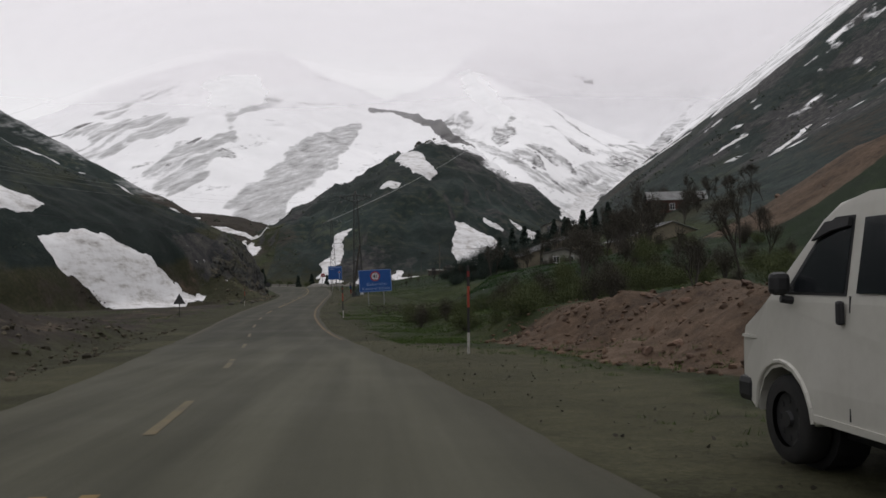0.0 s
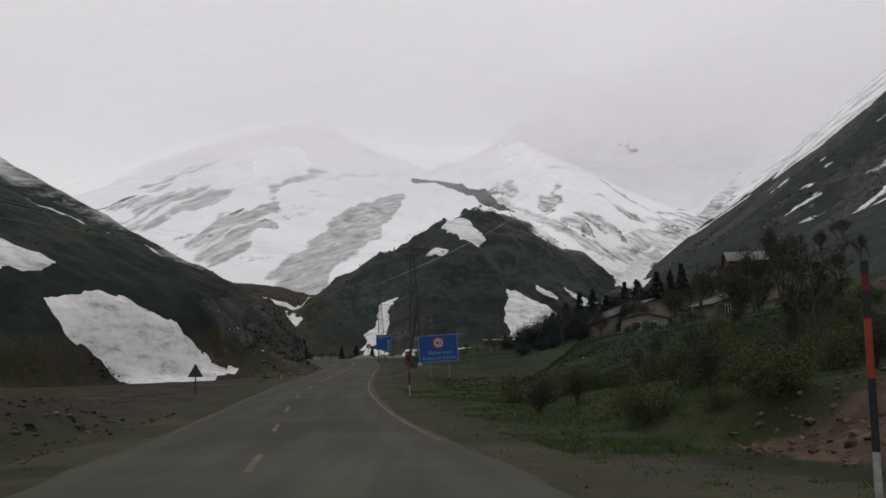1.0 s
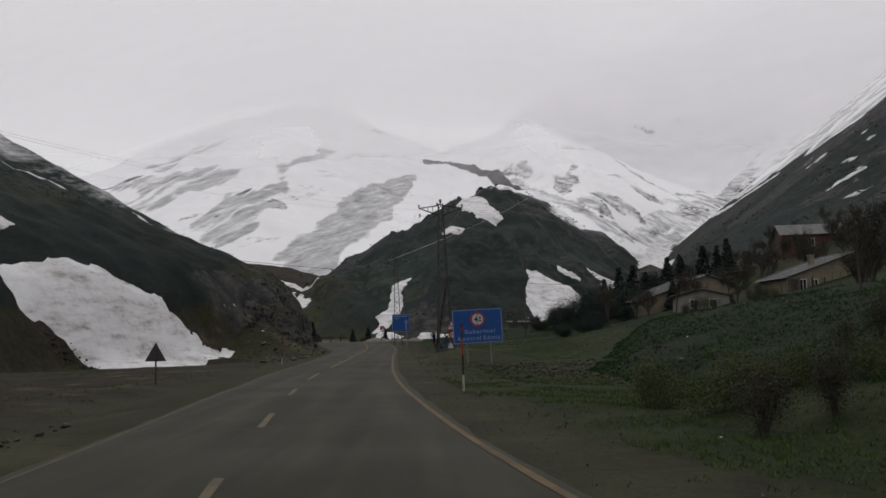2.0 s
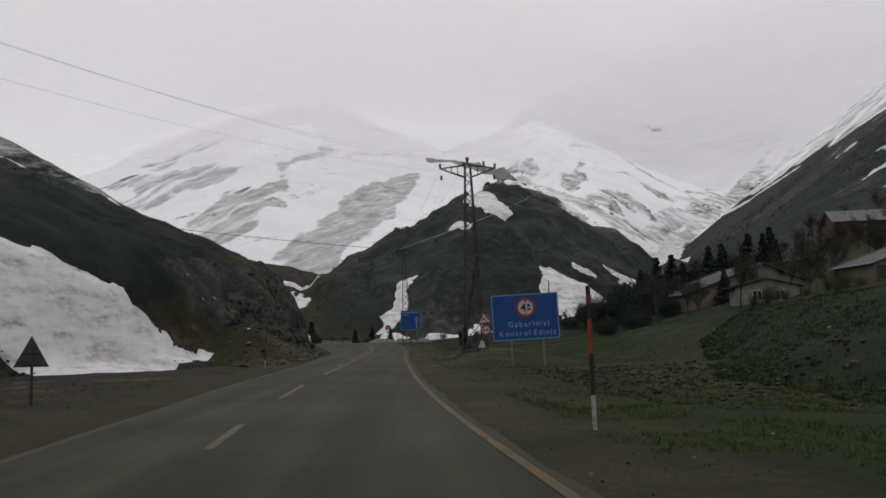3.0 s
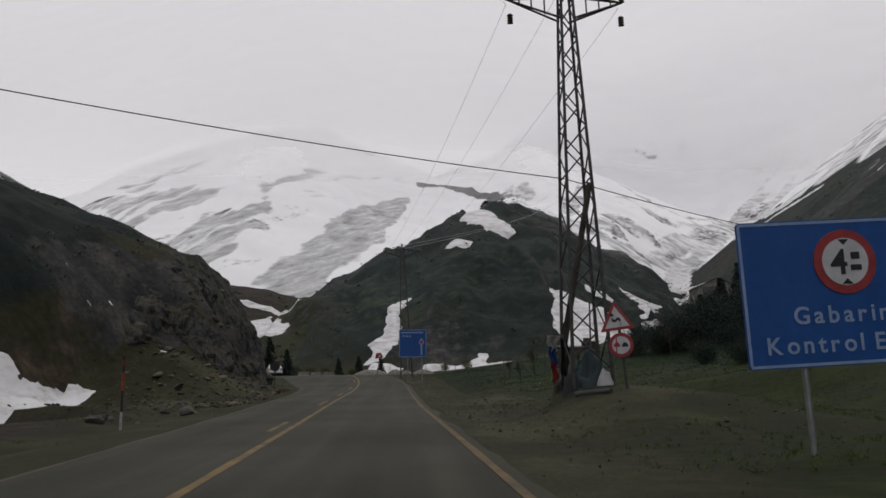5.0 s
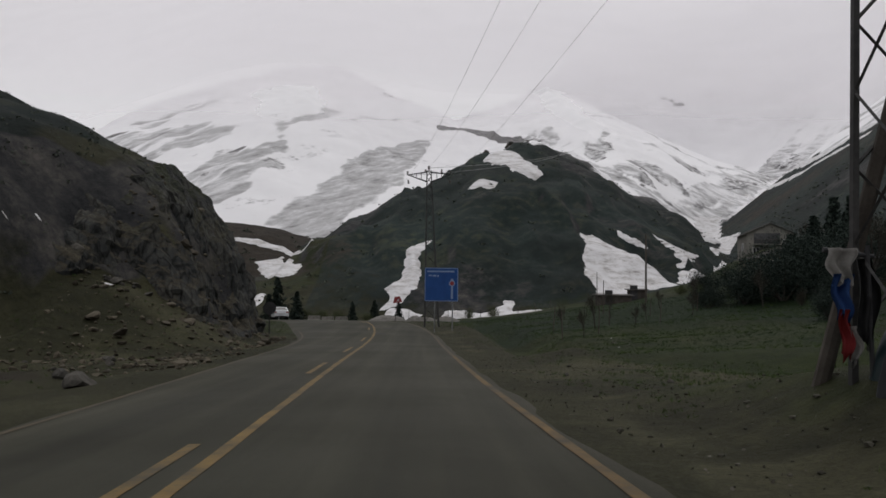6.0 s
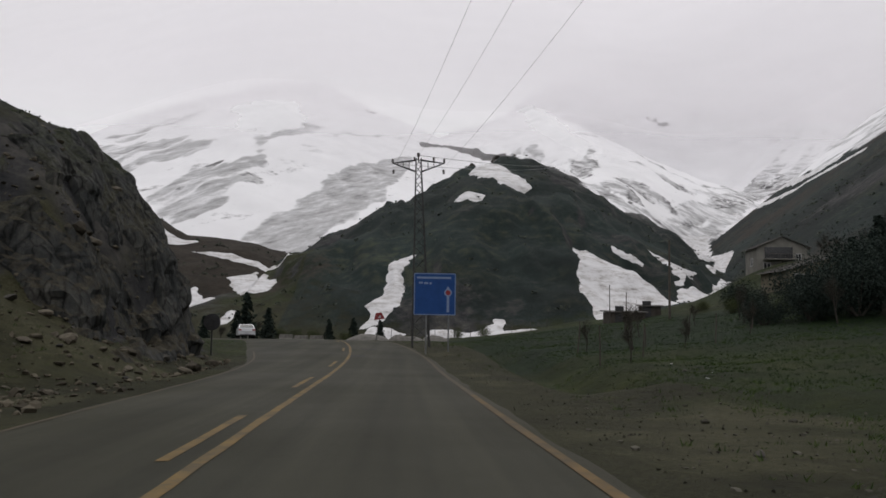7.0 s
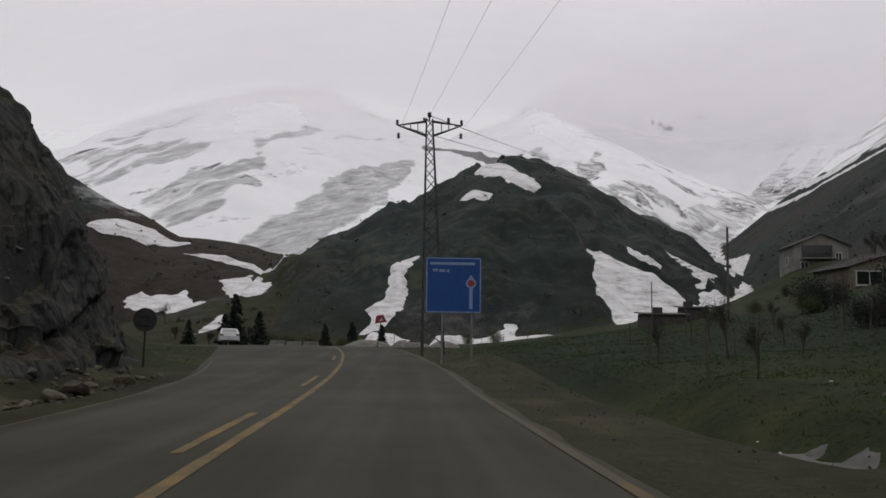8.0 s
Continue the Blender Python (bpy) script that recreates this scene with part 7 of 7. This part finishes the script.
# grass on the verges
gx, gy = [], []
while len(gx) < 24000:
    y = gen.uniform(8, 165)
    s = gen.uniform(1.6, 24) if gen.random() < 0.75 else -gen.uniform(9, 20)
    x = float(edge_x(np.array(y))) + s
    if vnoise(x / 3.5, y / 3.5, 63) > -0.15 and not (6 < s < 12 and y < 38) and not (s < 4 and gen.random() < 0.6):
        gx.append(x), gy.append(y)
more_y = gen.uniform(27, 66, 11000)
more_x = edge_x(more_y) + gen.uniform(1.7, np.where(more_y < 34, 4, 9.5))
kept = vnoise(more_x / 1.8, more_y / 1.8, 88) > -0.1
gx, gy = np.concatenate([gx, more_x[kept]]), np.concatenate([gy, more_y[kept]])
tuft = gen.uniform(0.015, 0.05, len(gx))
centres = np.repeat(np.stack([gx, gy, ground_z(gx, gy)], -1), 8, 0) + gen.normal(0, 1, (8 * len(gx), 3)) * np.repeat(tuft, 8)[:, None] * (1.2, 1.2, 0.0)
grass = flakes("grass", centres, np.repeat(tuft, 8), 0.16, BLADES, 0.75, True)
tagged(grass, "short tufted spring grass on the verges", "grass", kind="stuff")

# ranker grass and weeds on the steep bank below the houses and in the damp meadow
RANK = foliage_mat("rank_grass", (0.0085, 0.0255, 0.0055), (0.022, 0.054, 0.0115))
by = np.concatenate([gen.uniform(48, 92, 9000), gen.uniform(116, 165, 6000)])
bx = edge_x(by) + np.where(by < 100, 8.6 + 0.33 * np.maximum(by - 70, 0) + 16 * gen.random(len(by)) ** 1.5, gen.uniform(5.5, 24, len(by)))
ok = vnoise(bx / 2.4, by / 2.4, 87) > np.where(by < 100, -0.4, -0.8)
bx, by = bx[ok], by[ok]
tuft = gen.uniform(0.03, 0.085, len(bx)) * np.where(by < 100, 1, 0.55)
centres = np.repeat(np.stack([bx, by, ground_z(bx, by)], -1), 7, 0) + gen.normal(0, 1, (7 * len(bx), 3)) * np.repeat(tuft, 7)[:, None] * (1.3, 1.3, 0.0)
rank = flakes("rank_grass", centres, np.repeat(tuft, 7), 0.2, RANK, 0.6, True)
tagged(rank, "rank dark green grass and weeds on the bank", "grass", kind="stuff")


def stone_mesh(seed, material):
    r = random.Random(seed)
    bm = bmesh.new()
    bmesh.ops.create_icosphere(bm, subdivisions=2, radius=1)
    for _ in range(7):
        d = Vector((r.gauss(0, 1), r.gauss(0, 1), r.gauss(0, 1))).normalized()
        c = r.uniform(0.45, 0.8)
        for v in bm.verts:
            k = v.co.dot(d)
            if k > c:
                v.co -= d * (k - c)
    for v in bm.verts:
        v.co *= 1 + 0.06 * r.gauss(0, 1)
        v.co.z *= 0.75
    me = bpy.data.meshes.new("stone")
    bm.to_mesh(me)
    bm.free()
    me.materials.append(material)
    return me


BROWN_STONES = [stone_mesh(k + 20, mat("brown_stone", (0.045, 0.038, 0.028), (0.115, 0.1, 0.076), 1.6, 0.95, 0.5, vary=0.45, depth=0.03)) for k in range(4)]
GREY_STONES, RED_STONES = [stone_mesh(k, STONE) for k in range(5)], [stone_mesh(k + 9, RED_STONE) for k in range(4)]


def stones(n, place, low, high, meshes, label, group, name="stone"):
    for _ in range(n):
        x, y = place()
        k = low * (high / low) ** (random.random() ** 2.2)
        ob = new(name, random.choice(meshes))
        ob.matrix_world = pose(x, y, float(ground_z(x, y)) + 0.18 * k, random.uniform(-25, 25), random.uniform(-25, 25), random.uniform(0, 360)) @ Matrix.Diagonal((k, k * random.uniform(0.7, 1.1), k * random.uniform(0.7, 1.0), 1))
        tagged(ob, label, name, group)


def beside(y0, y1, s0, s1):
    y = random.uniform(y0, y1)
    return float(edge_x(np.array(y))) + random.uniform(s0, s1), y


def off_left(y0, y1, d0, d1):
    y = random.uniform(y0, y1)
    return float(edge_x(np.array(y)) - road_left(np.array(y))) - random.uniform(d0, d1), y


def snow_foot():
    f = random.random()
    return -27.6 + 9.4 * f + random.uniform(-0.5, 0.6), 95.2 + 17 * f ** 1.3 + random.uniform(-0.8, 0.3)


stones(50, lambda: beside(98, 127, -12, -7.9), 0.05, 0.36, GREY_STONES, "angular grey-brown stone fallen from the rock face", "stones below the rock")
stones(70, lambda: off_left(110, 131, 0.7, 7.0), 0.07, 0.42, BROWN_STONES, "brown broken stone on the scree below the rock", "stones below the rock")
stones(22, lambda: (random.uniform(-18.6, -14.8), random.uniform(119.4, 122.8)), 0.12, 0.5, GREY_STONES, "pale grey outcrop stone high on the spur", "stones on the spur")
stones(12, snow_foot, 0.08, 0.3, GREY_STONES, "dark stone along the melting foot of the snow", "stones below the snow")
stones(34, lambda: off_left(8, 46, 1.6, 7.0), 0.06, 0.34, BROWN_STONES, "brown stone in the rubble bank beside the road", "stones in the rubble bank")
stones(36, lambda: beside(63, 80, 5.0, 11), 0.05, 0.19, GREY_STONES, "grey rubble stone in the rough grass", "rubble in the grass")
stones(16, lambda: beside(96, 125, 1.0, 8), 0.03, 0.13, GREY_STONES, "small stone on the gravel verge", "stones on the verge")
stones(56, lambda: beside(10, 32, 4.5, 8.6), 0.05, 0.24, RED_STONES, "reddish stone on the earth bank", "stones on the bank")
stones(10, lambda: beside(60, 76, 32, 50), 0.08, 0.5, RED_STONES, "reddish stone on the upper earth bank", "stones on the bank")

PEBBLE = bmesh.new()
bmesh.ops.create_icosphere(PEBBLE, subdivisions=1, radius=1)
PEBBLE_V, PEBBLE_F = np.array([v.co[:] for v in PEBBLE.verts]), np.array([[v.index for v in f.verts] for f in PEBBLE.faces])
PEBBLE.free()


def broken(name, n, place, low, high, colours, label, category):
    """Past counting: small angular stones strewn as one mesh."""
    at = np.array([place() for _ in range(n)])
    k = low * (high / low) ** (gen.random(n) ** 2)
    shape = PEBBLE_V[None] * (1 + 0.28 * gen.normal(size=(n, len(PEBBLE_V), 1))) * k[:, None, None] * gen.uniform(0.55, 1.2, (n, 1, 3)) * (1, 1, 0.7)
    turn = gen.uniform(0, 6.283, n)
    c, sn = np.cos(turn)[:, None], np.sin(turn)[:, None]
    v = np.stack([shape[..., 0] * c - shape[..., 1] * sn, shape[..., 0] * sn + shape[..., 1] * c, shape[..., 2]], -1)
    v += np.concatenate([at, (ground_z(at[:, 0], at[:, 1]) + 0.2 * k)[:, None]], 1)[:, None]
    f = (PEBBLE_F[None] + len(PEBBLE_V) * np.arange(n)[:, None, None]).reshape(-1, 3)
    me = bpy.data.meshes.new(name)
    me.from_pydata(v.reshape(-1, 3).tolist(), [], f.tolist())
    me.materials.append(foliage_mat(name + "_stone", *colours))
    return tagged(new(name, me), label, category, kind="stuff")


broken("scree", 1300, lambda: off_left(107, 132, 0.5, 7.6), 0.03, 0.17, ((0.034, 0.029, 0.02), (0.125, 0.109, 0.08)), "brown broken stones lying over the scree below the rock", "scree")
broken("bank_rubble", 900, lambda: off_left(6, 50, 1.2, 7.5), 0.03, 0.15, ((0.024, 0.021, 0.014), (0.085, 0.073, 0.053)), "brown rubble and clods along the bank beside the road", "rubble")
broken("earth_clods", 1100, lambda: beside(8, 33, 4.3, 8.8), 0.025, 0.12, ((0.05, 0.033, 0.023), (0.125, 0.083, 0.058)), "reddish clods and stones on the earth bank", "rubble")
broken("meadow_rubble", 1500, lambda: beside(61, 80, 4.2, 11.5), 0.025, 0.12, ((0.012, 0.011, 0.008), (0.052, 0.047, 0.036)), "broken grey-brown rubble spread in the rough grass", "rubble")
broken("thaw_stones", 300, snow_foot, 0.04, 0.2, ((0.014, 0.013, 0.011), (0.04, 0.037, 0.031)), "dark stones and mud along the foot of the snow", "rubble")
broken("verge_stones", 420, lambda: beside(88, 112, 0.8, 7.5), 0.015, 0.07, ((0.035, 0.033, 0.024), (0.11, 0.104, 0.084)), "small stones strewn on the gravel verge", "gravel")

SCRAPS = [stone_mesh(k + 30, LITTER) for k in range(3)]
for _ in range(20):
    x, y = random.choice((beside(58, 100, 8, 26), beside(116, 128, 2.6, 9.0), beside(36, 60, 3, 9)))
    k = random.uniform(0.025, 0.055)
    ob = new("litter", random.choice(SCRAPS))
    ob.matrix_world = pose(x, y, float(ground_z(x, y)) + 0.2 * k, random.uniform(-25, 25), random.uniform(-25, 25), random.uniform(0, 360)) @ Matrix.Diagonal((k * 1.6, k, k * 0.6, 1))
    tagged(ob, "crumpled scrap of white litter on the grass", "litter", "litter on the grass")
stones(14, lambda: (random.uniform(0.2, 1.8), random.uniform(116.6, 121.5)), 0.04, 0.14, GREY_STONES, "small wet stone in the ditch", "stones in the ditch")

stones(12, lambda: (lambda u: (u, float(np.interp(u, (9.5, 26, 51), (350, 382, 443))) + random.uniform(-4, 2)))(random.uniform(14, 44)), 1.0, 2.3, GREY_STONES, "dark crag standing out on the crest of the hill", "crags on the hilltop", "crag")
for cx, cy in ((-35, 776), (-39, 779), (-33, 772)):
    stones(1, lambda: (cx, cy), 1.2, 2.6, GREY_STONES, "dark crag standing out of the high snow ridge", "crags in the high snow", "crag")
for cx, cy in ((220, 892), (229, 884), (226, 889), (265, 890), (233, 882)):
    stones(1, lambda: (cx, cy), 2.4, 4.5, GREY_STONES, "dark crag standing out of the high snow", "crags in the high snow", "crag")

pebbles_x, pebbles_y = [], []
for _ in range(3000):
    x, y = beside(4, 150, 0.4, 2.6) if random.random() < 0.5 else beside(92, 114, 0.4, 7) if random.random() < 0.6 else beside(4, 130, -13, -6.8)
    pebbles_x.append(x), pebbles_y.append(y)
pebbles_x, pebbles_y = np.array(pebbles_x), np.array(pebbles_y)
centres = np.stack([pebbles_x, pebbles_y, ground_z(pebbles_x, pebbles_y) + 0.012], -1)
chips = flakes("gravel", centres, gen.uniform(0.008, 0.024, len(centres)), 0.8, foliage_mat("gravel_chips", (0.045, 0.042, 0.034), (0.11, 0.103, 0.085)))
tagged(chips, "loose gravel chips scattered on the verges", "gravel", kind="stuff")

# ---- low cloud over the mountain tops: a translucent sheet with the haze painted in ----
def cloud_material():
    m, n, l, p = shader("cloud_haze")
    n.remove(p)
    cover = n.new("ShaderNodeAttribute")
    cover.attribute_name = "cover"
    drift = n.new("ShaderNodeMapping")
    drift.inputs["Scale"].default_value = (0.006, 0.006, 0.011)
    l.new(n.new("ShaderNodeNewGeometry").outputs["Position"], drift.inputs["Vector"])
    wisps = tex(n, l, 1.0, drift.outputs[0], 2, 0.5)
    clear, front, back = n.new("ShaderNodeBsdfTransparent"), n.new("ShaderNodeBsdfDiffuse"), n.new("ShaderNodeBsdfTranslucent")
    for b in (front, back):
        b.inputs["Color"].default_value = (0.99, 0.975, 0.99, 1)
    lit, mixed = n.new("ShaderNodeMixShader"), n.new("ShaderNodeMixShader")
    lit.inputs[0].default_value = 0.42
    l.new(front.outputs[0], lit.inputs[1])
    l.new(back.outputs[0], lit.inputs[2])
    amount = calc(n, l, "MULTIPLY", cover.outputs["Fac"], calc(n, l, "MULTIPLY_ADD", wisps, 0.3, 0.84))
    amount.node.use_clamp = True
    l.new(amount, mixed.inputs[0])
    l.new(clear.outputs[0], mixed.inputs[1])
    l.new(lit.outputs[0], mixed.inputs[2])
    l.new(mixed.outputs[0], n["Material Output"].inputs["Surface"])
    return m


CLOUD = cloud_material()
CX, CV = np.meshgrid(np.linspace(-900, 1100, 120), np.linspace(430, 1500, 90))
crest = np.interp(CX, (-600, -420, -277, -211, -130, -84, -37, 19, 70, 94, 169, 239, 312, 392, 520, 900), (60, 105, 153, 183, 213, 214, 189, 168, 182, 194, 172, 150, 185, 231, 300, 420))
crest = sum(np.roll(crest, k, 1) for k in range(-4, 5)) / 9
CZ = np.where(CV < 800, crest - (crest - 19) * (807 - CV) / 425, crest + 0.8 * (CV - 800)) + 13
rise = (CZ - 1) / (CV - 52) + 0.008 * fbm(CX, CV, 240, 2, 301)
# haze painted as opacity, growing with the angle of rise from the road
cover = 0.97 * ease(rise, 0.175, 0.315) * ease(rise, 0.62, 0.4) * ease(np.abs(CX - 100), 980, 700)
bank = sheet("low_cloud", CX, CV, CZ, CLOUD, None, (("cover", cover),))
tagged(bank, "translucent sheet standing in for thin grey cloud over the tops of the mountains", "cloud", kind="stuff")
